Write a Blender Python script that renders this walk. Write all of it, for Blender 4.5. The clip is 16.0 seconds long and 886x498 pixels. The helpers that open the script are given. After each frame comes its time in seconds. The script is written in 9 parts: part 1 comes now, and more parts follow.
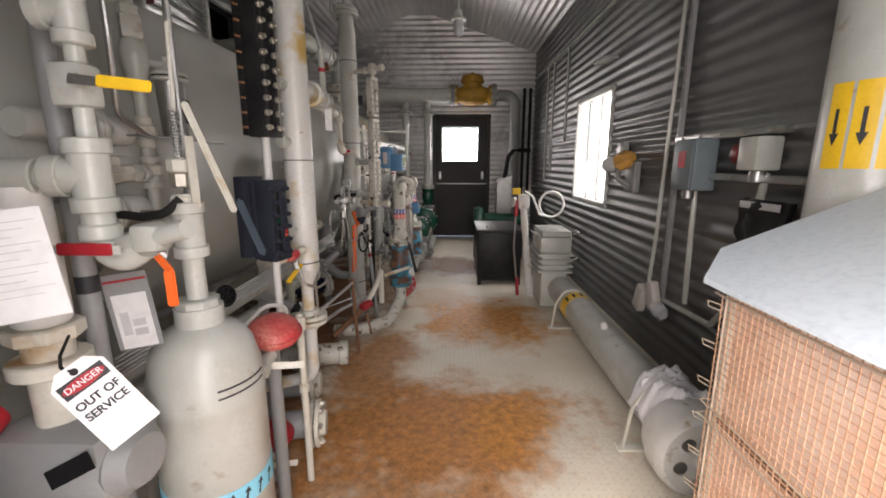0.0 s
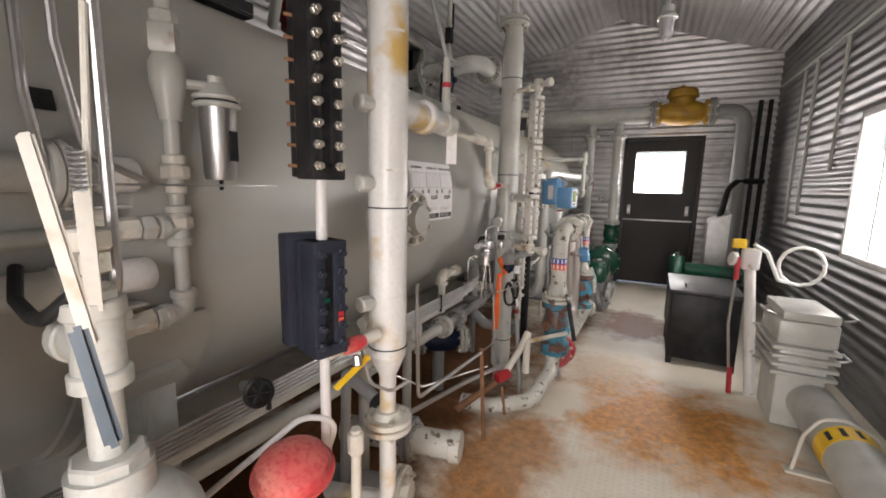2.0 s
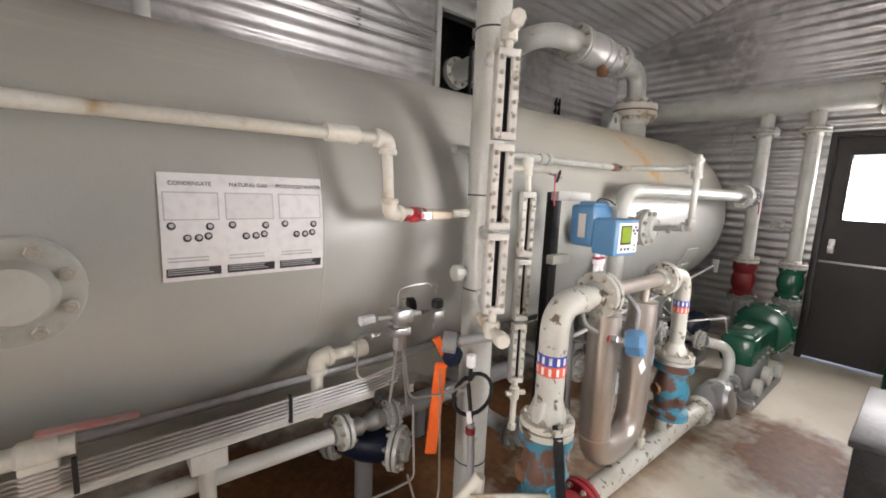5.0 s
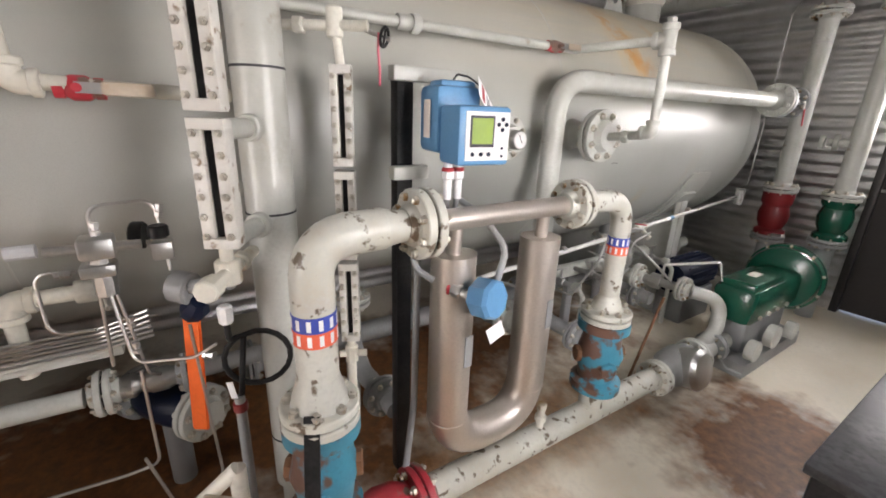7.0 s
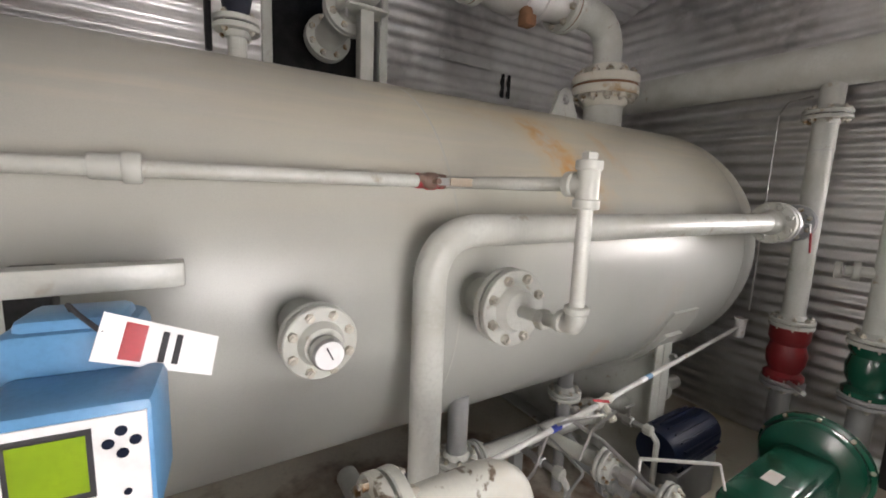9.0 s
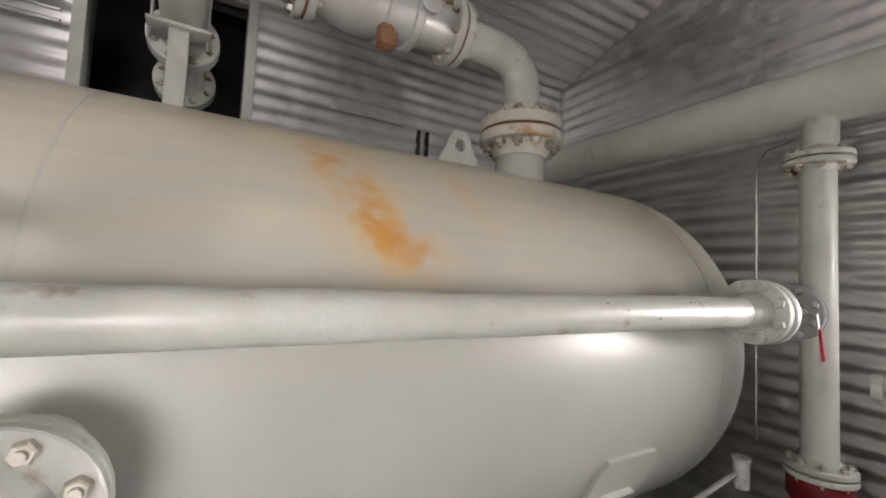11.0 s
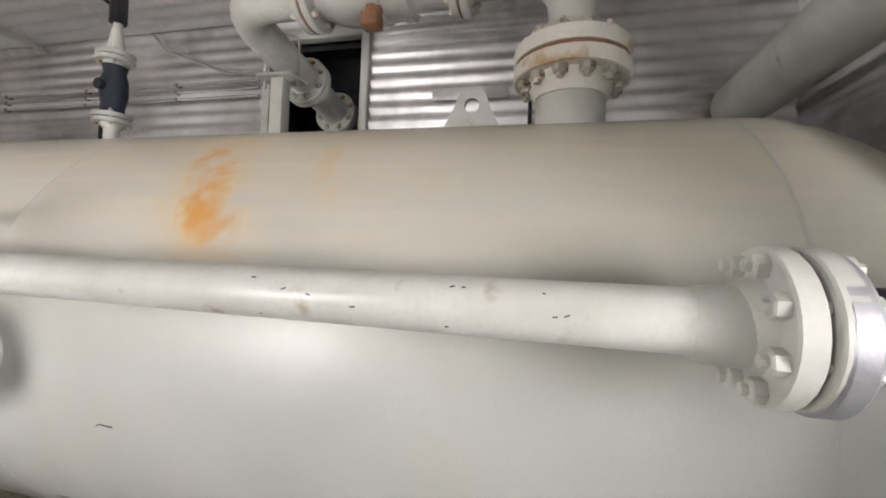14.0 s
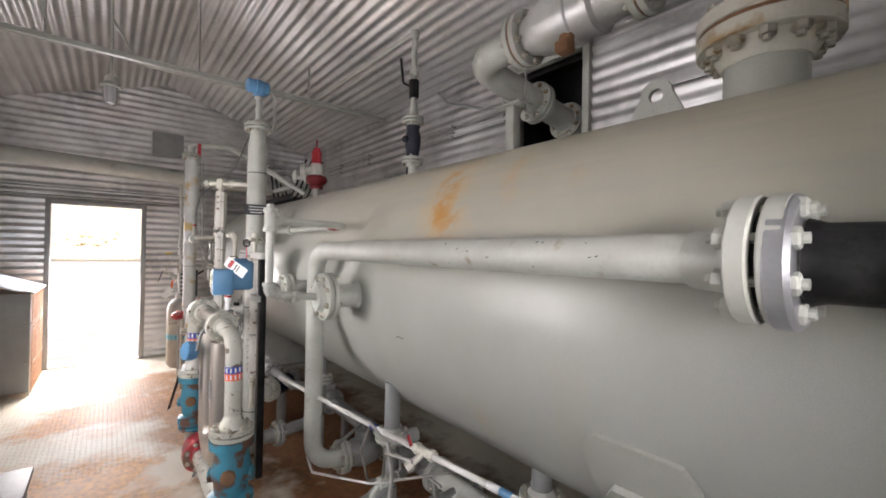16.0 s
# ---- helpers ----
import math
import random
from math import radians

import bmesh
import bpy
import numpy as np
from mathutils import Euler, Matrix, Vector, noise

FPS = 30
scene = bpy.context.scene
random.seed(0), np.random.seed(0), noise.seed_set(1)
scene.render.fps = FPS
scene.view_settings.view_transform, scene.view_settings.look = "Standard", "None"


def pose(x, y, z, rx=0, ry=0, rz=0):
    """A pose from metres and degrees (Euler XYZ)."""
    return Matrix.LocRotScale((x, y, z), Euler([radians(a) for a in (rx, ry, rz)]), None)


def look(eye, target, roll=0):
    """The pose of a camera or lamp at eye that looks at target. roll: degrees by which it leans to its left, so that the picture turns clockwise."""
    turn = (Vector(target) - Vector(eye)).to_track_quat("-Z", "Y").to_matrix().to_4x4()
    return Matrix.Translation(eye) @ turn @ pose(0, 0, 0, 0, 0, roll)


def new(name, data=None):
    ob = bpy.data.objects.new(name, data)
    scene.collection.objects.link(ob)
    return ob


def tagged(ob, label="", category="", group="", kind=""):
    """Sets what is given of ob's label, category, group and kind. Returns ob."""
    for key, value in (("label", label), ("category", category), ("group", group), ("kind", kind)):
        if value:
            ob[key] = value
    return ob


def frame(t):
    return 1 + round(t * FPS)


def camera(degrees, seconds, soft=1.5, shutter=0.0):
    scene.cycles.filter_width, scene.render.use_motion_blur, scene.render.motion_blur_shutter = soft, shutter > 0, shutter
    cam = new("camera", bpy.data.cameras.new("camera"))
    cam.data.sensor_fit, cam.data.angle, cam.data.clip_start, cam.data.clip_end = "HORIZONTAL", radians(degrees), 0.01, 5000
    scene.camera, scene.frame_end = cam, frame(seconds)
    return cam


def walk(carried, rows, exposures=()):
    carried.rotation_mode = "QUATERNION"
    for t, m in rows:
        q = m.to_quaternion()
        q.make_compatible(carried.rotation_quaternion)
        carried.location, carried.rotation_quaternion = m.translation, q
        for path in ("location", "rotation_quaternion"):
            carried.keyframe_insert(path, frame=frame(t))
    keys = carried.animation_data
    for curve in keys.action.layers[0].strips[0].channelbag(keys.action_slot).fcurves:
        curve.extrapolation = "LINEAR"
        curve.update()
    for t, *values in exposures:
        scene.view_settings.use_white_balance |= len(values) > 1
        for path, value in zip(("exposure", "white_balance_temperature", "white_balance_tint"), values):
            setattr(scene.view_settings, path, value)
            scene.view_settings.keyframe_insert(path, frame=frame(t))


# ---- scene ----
cam = camera(94.1, 16.0, 1.8)
PATH = [
    (0, (0.243, -0.684, 1.29), (0.191, 1.274, 0.883), 0.0),
    (0.5, (0.238, -0.562, 1.298), (0.29, 1.398, 0.903), 0.3),
    (1, (0.298, -0.34, 1.299), (0.198, 1.625, 0.938), 0.5),
    (1.5, (0.333, -0.169, 1.347), (-0.171, 1.74, 1.026), 0.9),
    (2, (0.301, -0.006, 1.367), (-0.586, 1.76, 1.064), 1.2),
    (2.5, (0.303, 0.202, 1.451), (-0.83, 1.824, 1.161), 1.4),
    (3, (0.394, 0.472, 1.511), (-0.876, 1.992, 1.24), 1.4),
    (3.2, (0.395, 0.546, 1.513), (-0.896, 2.05, 1.25), 1.5),
    (5.3, (0.612, 1.692, 1.445), (-0.944, 2.912, 1.142), 2.0),
    (5.5, (0.63, 1.812, 1.422), (-0.948, 3.0, 1.11), 1.8),
    (6, (0.705, 2.115, 1.401), (-0.897, 3.245, 1.005), 2.1),
    (6.5, (0.707, 2.311, 1.37), (-0.889, 3.4, 0.856), 2.3),
    (7, (0.648, 2.464, 1.347), (-0.934, 3.519, 0.728), 2.0),
    (7.5, (0.58, 2.64, 1.338), (-0.982, 3.68, 0.645), 2.0),
    (8, (0.541, 2.873, 1.415), (-1.029, 3.914, 0.746), 1.8),
    (8.5, (0.477, 3.082, 1.534), (-1.139, 4.137, 1.01), 2.1),
    (9, (0.318, 3.273, 1.612), (-1.347, 4.34, 1.316), 2.3),
    (9.5, (0.223, 3.499, 1.652), (-1.468, 4.563, 1.566), 2.5),
    (10, (0.173, 3.739, 1.636), (-1.529, 4.787, 1.705), 2.5),
    (10.2, (0.152, 3.831, 1.613), (-1.558, 4.864, 1.706), 2.6),
    (12.3, (0.002, 5.011, 1.563), (-1.817, 5.836, 1.665), 3.2),
    (12.5, (-0.03, 5.124, 1.559), (-1.896, 5.837, 1.652), 3.1),
    (13, (-0.056, 5.346, 1.555), (-2.015, 5.743, 1.634), 3.1),
    (13.5, (-0.002, 5.418, 1.576), (-2.001, 5.38, 1.632), 2.8),
    (14, (0.077, 5.463, 1.572), (-1.867, 4.996, 1.614), 2.4),
    (14.5, (0.157, 5.614, 1.559), (-1.66, 4.78, 1.59), 2.0),
    (15, (0.244, 5.727, 1.53), (-1.41, 4.603, 1.56), 1.6),
    (15.5, (0.295, 5.845, 1.511), (-1.169, 4.483, 1.537), 1.4),
    (16, (0.261, 5.941, 1.507), (-0.995, 4.385, 1.517), 1.1),
]
walk(cam, [(t, look(eye, target, roll)) for t, eye, target, roll in PATH], [
    (t, e, k, 17) for t, e, k in ((0.0, 0.52, 6750), (1.0, 0.92, 6750), (2.0, 1.08, 6750), (3.0, 1.58, 6650), (5.5, 1.6, 6650), (8.0, 1.32, 6650), (10.0, 1.25, 6750), (12.5, 1.8, 6600), (14.5, 1.82, 6550), (15.5, 1.5, 6550), (16.0, 1.25, 6550))])

# ---- world, sun, openings' light ----
world = bpy.data.worlds.new("overcast_sky")
scene.world = world
world.use_nodes = True
wn = world.node_tree.nodes
sky = wn.new("ShaderNodeTexSky")
sky.sky_type, sky.sun_disc = "NISHITA", False
sky.sun_elevation, sky.sun_rotation = radians(48), radians(200)
sky.air_density, sky.dust_density = 1.0, 4.0
world.node_tree.links.new(sky.outputs[0], wn["Background"].inputs[0])
wn["Background"].inputs[1].default_value = 0.15

sun_data = bpy.data.lights.new("sun", "SUN")
sun_data.energy, sun_data.angle, sun_data.color = 1.2, radians(12), (1.0, 0.96, 0.9)
sun = new("sun", sun_data)
sun.rotation_euler = (radians(42), 0, radians(-20))


def opening_light(name, at, aim, w, h, watts, spread=180, color=(1, 0.98, 0.96)):
    data = bpy.data.lights.new(name, "AREA")
    data.shape, data.size, data.size_y, data.energy, data.color = "RECTANGLE", w, h, watts, color
    ob = new(name, data)
    ob.matrix_world = look(at, aim)
    data.spread = radians(spread)
    return ob


opening_light("entrance_daylight", (0.36, -0.96, 1.12), (0.80, 0.9, 0.1), 0.8, 1.7, 22, 155)
opening_light("window_daylight", (1.70, 3.52, 1.42), (0, 3.52, 1.5), 0.95, 0.98, 12)
opening_light("door_window_daylight", (0.34, 6.74, 1.6), (0.34, 3, 1.3), 0.6, 0.55, 8.5)

# ---- materials ----


def material(name, color, rough=0.5, metal=0.0, dark=None, amount=0.5, scale=6.0, grain=60.0, bump=0.15,
             rust=0.0, rust_scale=3.0, rust_color=(0.23, 0.09, 0.03), spread=0.12, stretch=(1, 1, 1), coat=0.0):
    """Paint or metal with broad stains, fine grain, relief and rust patches."""
    m = bpy.data.materials.new(name)
    m.use_nodes = True
    t, n = m.node_tree, m.node_tree.nodes
    b = n["Principled BSDF"]
    b.inputs["Metallic"].default_value = metal
    b.inputs["Coat Weight"].default_value = coat
    b.inputs["Coat Roughness"].default_value = 0.2
    co = n.new("ShaderNodeTexCoord")
    mp = n.new("ShaderNodeMapping")
    mp.inputs["Scale"].default_value = stretch
    t.links.new(co.outputs["Object"], mp.inputs[0])

    def noise_node(s, detail=5.0):
        q = n.new("ShaderNodeTexNoise")
        q.inputs["Scale"].default_value, q.inputs["Detail"].default_value = s, detail
        t.links.new(mp.outputs[0], q.inputs["Vector"])
        return q

    def ramp(src, lo, hi):
        r = n.new("ShaderNodeMapRange")
        r.inputs["From Min"].default_value, r.inputs["From Max"].default_value = lo, hi
        t.links.new(src, r.inputs["Value"])
        return r.outputs[0]

    def mix(fac, a, c):
        x = n.new("ShaderNodeMix")
        x.data_type = "RGBA"
        t.links.new(fac, x.inputs[0])
        for sock, v in ((6, a), (7, c)):
            if isinstance(v, tuple):
                x.inputs[sock].default_value = (*v, 1)
            else:
                t.links.new(v, x.inputs[sock])
        return x.outputs[2]

    big, small = noise_node(scale), noise_node(grain, 3.0)
    dark = dark or tuple(c * 0.72 for c in color)
    light = tuple(c + (d - c) * (1 - amount) * 0.0 for c, d in zip(color, dark))
    shade = mix(ramp(big.outputs[0], 0.38, 0.68), light, tuple(c + (d - c) * amount for c, d in zip(color, dark)))
    shade = mix(ramp(small.outputs[0], 0.45, 0.75), shade, tuple(0.88 * c for c in color))
    info = n.new("ShaderNodeObjectInfo")
    hue = n.new("ShaderNodeHueSaturation")
    t.links.new(shade, hue.inputs["Color"])
    vr = n.new("ShaderNodeMapRange")
    vr.inputs["To Min"].default_value, vr.inputs["To Max"].default_value = 0.93, 1.07
    t.links.new(info.outputs["Random"], vr.inputs["Value"])
    t.links.new(vr.outputs[0], hue.inputs["Value"])
    shade = hue.outputs[0]
    rr = n.new("ShaderNodeMapRange")
    low, high = (max(rough - 0.1, 0.285), min(rough + 0.12, 1)) if rough >= 0.27 else (max(rough - 0.1, 0.02), 0.265)
    rr.inputs["To Min"].default_value, rr.inputs["To Max"].default_value = low, high
    t.links.new(big.outputs[0], rr.inputs["Value"])
    if rust:
        spots = noise_node(rust_scale, 9.0)
        mask = ramp(spots.outputs[0], 0.72 - rust * 0.35, 0.72 - rust * 0.35 + spread)
        shade = mix(mask, shade, rust_color)
    t.links.new(shade, b.inputs["Base Color"])
    t.links.new(rr.outputs[0], b.inputs["Roughness"])
    if bump:
        bp = n.new("ShaderNodeBump")
        bp.inputs["Strength"].default_value, bp.inputs["Distance"].default_value = bump, 0.004
        t.links.new(small.outputs[0], bp.inputs["Height"])
        t.links.new(bp.outputs[0], b.inputs["Normal"])
    return m


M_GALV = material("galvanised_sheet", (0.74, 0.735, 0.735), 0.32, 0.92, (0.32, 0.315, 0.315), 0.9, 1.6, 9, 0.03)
# Darker copy of the sheet above: the east wall's shade put into its colour.
M_GALV_SHADED = material("shaded_galvanised_sheet", (0.215, 0.212, 0.212), 0.46, 0.8, (0.135, 0.133, 0.133), 0.8, 1.3, 9, 0.04)
M_ROOF = material("galvanised_roof", (0.84, 0.83, 0.83), 0.33, 0.70, (0.52, 0.515, 0.515), 0.8, 1.1, 25, 0.1)
M_PIPE = material("pale_grey_pipe_paint", (0.50, 0.515, 0.48), 0.29, 0, (0.36, 0.36, 0.31), 0.7, 7, 90, 0.12, rust=0.19, rust_scale=13, rust_color=(0.24, 0.16, 0.09), spread=0.14, coat=0.15)
M_WORN = material("worn_cream_pipe_paint", (0.53, 0.54, 0.49), 0.32, 0, (0.42, 0.39, 0.31), 0.6, 9, 90, 0.15, rust=0.36, rust_scale=24, rust_color=(0.12, 0.09, 0.06), spread=0.05)
M_STAINED = material("stained_white_pipe_paint", (0.64, 0.65, 0.63), 0.30, 0, (0.52, 0.51, 0.47), 0.5, 6, 90, 0.1, rust=0.50, rust_scale=5, rust_color=(0.52, 0.36, 0.12), spread=0.10)
M_WHITE = material("white_paint", (0.66, 0.66, 0.64), 0.42, 0, (0.50, 0.49, 0.45), 0.6, 8, 90, 0.1, rust=0.24, rust_scale=18, rust_color=(0.30, 0.22, 0.13))
M_CREAM = material("cream_paint", (0.62, 0.61, 0.54), 0.42, 0, (0.50, 0.46, 0.36), 0.5, 8, 90, 0.12, rust=0.35, rust_scale=8, rust_color=(0.36, 0.22, 0.09))
M_GREY = material("mid_grey_paint", (0.30, 0.31, 0.31), 0.45, 0, (0.22, 0.22, 0.22), 0.6, 6, 80, 0.12)
M_STEEL = material("steel", (0.52, 0.52, 0.51), 0.32, 0.95, (0.36, 0.36, 0.35), 0.6, 12, 120, 0.1)
M_STAINLESS = material("brushed_stainless", (0.64, 0.585, 0.53), 0.36, 0.78, (0.53, 0.475, 0.42), 0.6, 5, 140, 0.08)
M_ZINC = material("zinc_hardware", (0.58, 0.56, 0.50), 0.38, 0.8, (0.36, 0.30, 0.20), 0.7, 30, 150, 0.1, rust=0.45, rust_scale=30, rust_color=(0.28, 0.16, 0.07))
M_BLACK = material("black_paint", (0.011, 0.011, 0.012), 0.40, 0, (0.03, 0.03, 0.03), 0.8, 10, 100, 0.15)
M_NAVY = material("dark_navy_casting", (0.030, 0.035, 0.05), 0.42, 0.1, (0.02, 0.02, 0.03), 0.8, 10, 100, 0.3)
M_RUBBER = material("black_rubber", (0.02, 0.02, 0.02), 0.6, 0, None, 0.5, 10, 100, 0.1)
M_DOOR = material("dark_brown_door_paint", (0.034, 0.030, 0.029), 0.42, 0, (0.03, 0.028, 0.027), 0.7, 3, 80, 0.06)
M_FRAME = material("dark_door_frame", (0.05, 0.048, 0.047), 0.4, 0.2, None, 0.5, 6, 80, 0.05)
M_BLUE = material("teal_blue_valve_paint", (0.04, 0.23, 0.33), 0.42, 0, (0.03, 0.13, 0.18), 0.6, 9, 90, 0.2, rust=0.62, rust_scale=10, rust_color=(0.12, 0.06, 0.04), spread=0.05)
M_LTBLUE = material("light_blue_enamel", (0.10, 0.265, 0.47), 0.35, 0, (0.09, 0.23, 0.41), 0.5, 8, 120, 0.08)
M_DKBLUE = material("dark_blue_paint", (0.006, 0.011, 0.03), 0.4, 0, None, 0.5, 6, 80, 0.1)
M_GREEN = material("deep_green_enamel", (0.006, 0.078, 0.045), 0.26, 0, (0.006, 0.06, 0.035), 0.6, 6, 80, 0.12, coat=0.3)
M_RED = material("red_paint", (0.42, 0.025, 0.035), 0.38, 0, (0.28, 0.015, 0.02), 0.6, 8, 90, 0.12)
M_DKRED = material("dark_red_paint", (0.20, 0.012, 0.015), 0.4, 0, (0.12, 0.01, 0.01), 0.6, 8, 90, 0.12)
M_ORANGE = material("orange_vinyl", (0.86, 0.15, 0.02), 0.45, 0, (0.74, 0.11, 0.02), 0.4, 12, 90, 0.05)
M_YELLOW = material("yellow_paint", (0.82, 0.52, 0.02), 0.45, 0, (0.66, 0.40, 0.02), 0.4, 12, 90, 0.05)
M_OCHRE = material("ochre_valve_paint", (0.46, 0.26, 0.02), 0.42, 0, (0.24, 0.12, 0.01), 0.7, 8, 90, 0.2)
M_RUST = material("rusty_steel", (0.24, 0.12, 0.06), 0.75, 0.1, (0.12, 0.06, 0.03), 0.7, 14, 90, 0.4)
M_COPPER = material("brass_fitting", (0.55, 0.38, 0.14), 0.35, 0.9, (0.34, 0.22, 0.08), 0.6, 20, 120, 0.1)
M_PAPER = material("white_paper", (0.80, 0.80, 0.80), 0.6, 0, (0.74, 0.74, 0.73), 0.4, 5, 40, 0.03)
M_INK = material("black_ink", (0.03, 0.03, 0.035), 0.6, 0, None, 0.3, 20, 90, 0)
M_GREYINK = material("grey_ink", (0.55, 0.56, 0.57), 0.6, 0, None, 0.3, 20, 90, 0)
M_BAG = material("white_cloth", (0.80, 0.80, 0.82), 0.7, 0, (0.7, 0.7, 0.72), 0.5, 12, 120, 0.2)
M_CLEAR = material("cloudy_plastic", (0.55, 0.56, 0.58), 0.25, 0, (0.42, 0.43, 0.45), 0.5, 9, 60, 0.1)
M_LCD = material("green_display", (0.22, 0.34, 0.01), 0.3, 0, (0.16, 0.26, 0.01), 0.5, 20, 90, 0)
M_SHEET = material("bright_sheet_metal", (0.56, 0.64, 0.70), 0.5, 0.0, (0.62, 0.67, 0.71), 0.5, 3, 60, 0.05)
M_CLAY = material("orange_heater_panel", (0.90, 0.75, 0.65), 0.7, 0, (0.86, 0.52, 0.33), 0.8, 5, 60, 0.2)
M_WIRE = material("pale_wire", (0.52, 0.45, 0.36), 0.45, 0.4, (0.40, 0.28, 0.18), 0.6, 20, 90, 0.1)
M_MESH = material("rusty_wire", (0.60, 0.38, 0.25), 0.6, 0.1, (0.36, 0.17, 0.09), 0.6, 20, 90, 0.1)
M_SLATE = material("slate_blue_grip", (0.050, 0.070, 0.088), 0.35, 0.2, (0.035, 0.05, 0.065), 0.6, 20, 90, 0.1)
M_PINK = material("faded_red_paint", (0.50, 0.04, 0.05), 0.35, 0, (0.62, 0.26, 0.20), 0.9, 7, 90, 0.1)
M_AMBER = material("cloudy_amber_plastic", (0.74, 0.40, 0.08), 0.4, 0, (0.58, 0.36, 0.18), 0.7, 14, 60, 0.1)
M_CAST = material("grey_cast_steel", (0.40, 0.41, 0.43), 0.38, 0.6, (0.28, 0.28, 0.29), 0.6, 12, 90, 0.2)
M_GAUGE = material("chipped_white_gauge_paint", (0.62, 0.61, 0.57), 0.45, 0, (0.48, 0.45, 0.38), 0.6, 9, 90, 0.15, rust=0.33, rust_scale=26, rust_color=(0.20, 0.14, 0.09), spread=0.06)
M_CHIPRED = material("chipped_red_valve_paint", (0.46, 0.035, 0.05), 0.4, 0, (0.32, 0.02, 0.03), 0.6, 8, 90, 0.2, rust=0.5, rust_scale=14, rust_color=(0.20, 0.13, 0.10), spread=0.05)
M_GLOSS = material("glossy_dark_top", (0.03, 0.03, 0.032), 0.36, 0, (0.08, 0.08, 0.08), 0.8, 9, 60, 0.05)
M_SILVER = material("silver_valve_paint", (0.60, 0.60, 0.59), 0.36, 0.45, (0.48, 0.46, 0.44), 0.6, 8, 90, 0.12)
M_DKGREEN = material("dark_green_paint", (0.004, 0.045, 0.028), 0.35, 0, (0.003, 0.03, 0.02), 0.6, 8, 90, 0.1)
M_SWITCH = material("blue_grey_switch_paint", (0.19, 0.235, 0.255), 0.45, 0, (0.14, 0.17, 0.185), 0.6, 8, 90, 0.1)
M_CYAN = material("cyan_label", (0.22, 0.58, 0.74), 0.5, 0, None, 0.2, 20, 90, 0)
M_STRIPEBLUE = material("blue_label", (0.04, 0.07, 0.36), 0.5, 0, None, 0.2, 20, 90, 0)
M_STRIPERED = material("orange_red_label", (0.80, 0.13, 0.06), 0.5, 0, None, 0.2, 20, 90, 0)
M_TAPE = material("pink_plastic_tape", (0.75, 0.16, 0.22), 0.45, 0, None, 0.3, 20, 90, 0.05)
M_FADED = material("faded_pink_grip", (0.36, 0.23, 0.215), 0.5, 0, (0.46, 0.10, 0.09), 0.6, 14, 90, 0.1)
M_BEIGE = material("beige_plastic", (0.60, 0.56, 0.52), 0.5, 0, (0.48, 0.44, 0.40), 0.5, 9, 90, 0.1)


def glass_material():
    m = bpy.data.materials.new("window_glass")
    m.use_nodes = True
    b = m.node_tree.nodes["Principled BSDF"]
    b.inputs["Base Color"].default_value = (0.97, 0.99, 0.98, 1)
    b.inputs["Roughness"].default_value = 0.03
    b.inputs["Transmission Weight"].default_value = 1.0
    b.inputs["IOR"].default_value = 1.1
    return m


for m in (M_BLACK, M_RUBBER, M_NAVY, M_DOOR, M_FRAME, M_DKBLUE, M_GLOSS):
    m.node_tree.nodes["Principled BSDF"].inputs["Specular IOR Level"].default_value = 0.22

M_GLASS = glass_material()


def glow_material(name, color, power):
    m = bpy.data.materials.new(name)
    m.use_nodes = True
    b = m.node_tree.nodes["Principled BSDF"]
    b.inputs["Base Color"].default_value = (*color, 1)
    b.inputs["Emission Color"].default_value = (*color, 1)
    b.inputs["Emission Strength"].default_value = power
    return m


M_DAZZLE = glow_material("bright_overcast_backdrop", (1.0, 0.99, 0.98), 6.0)


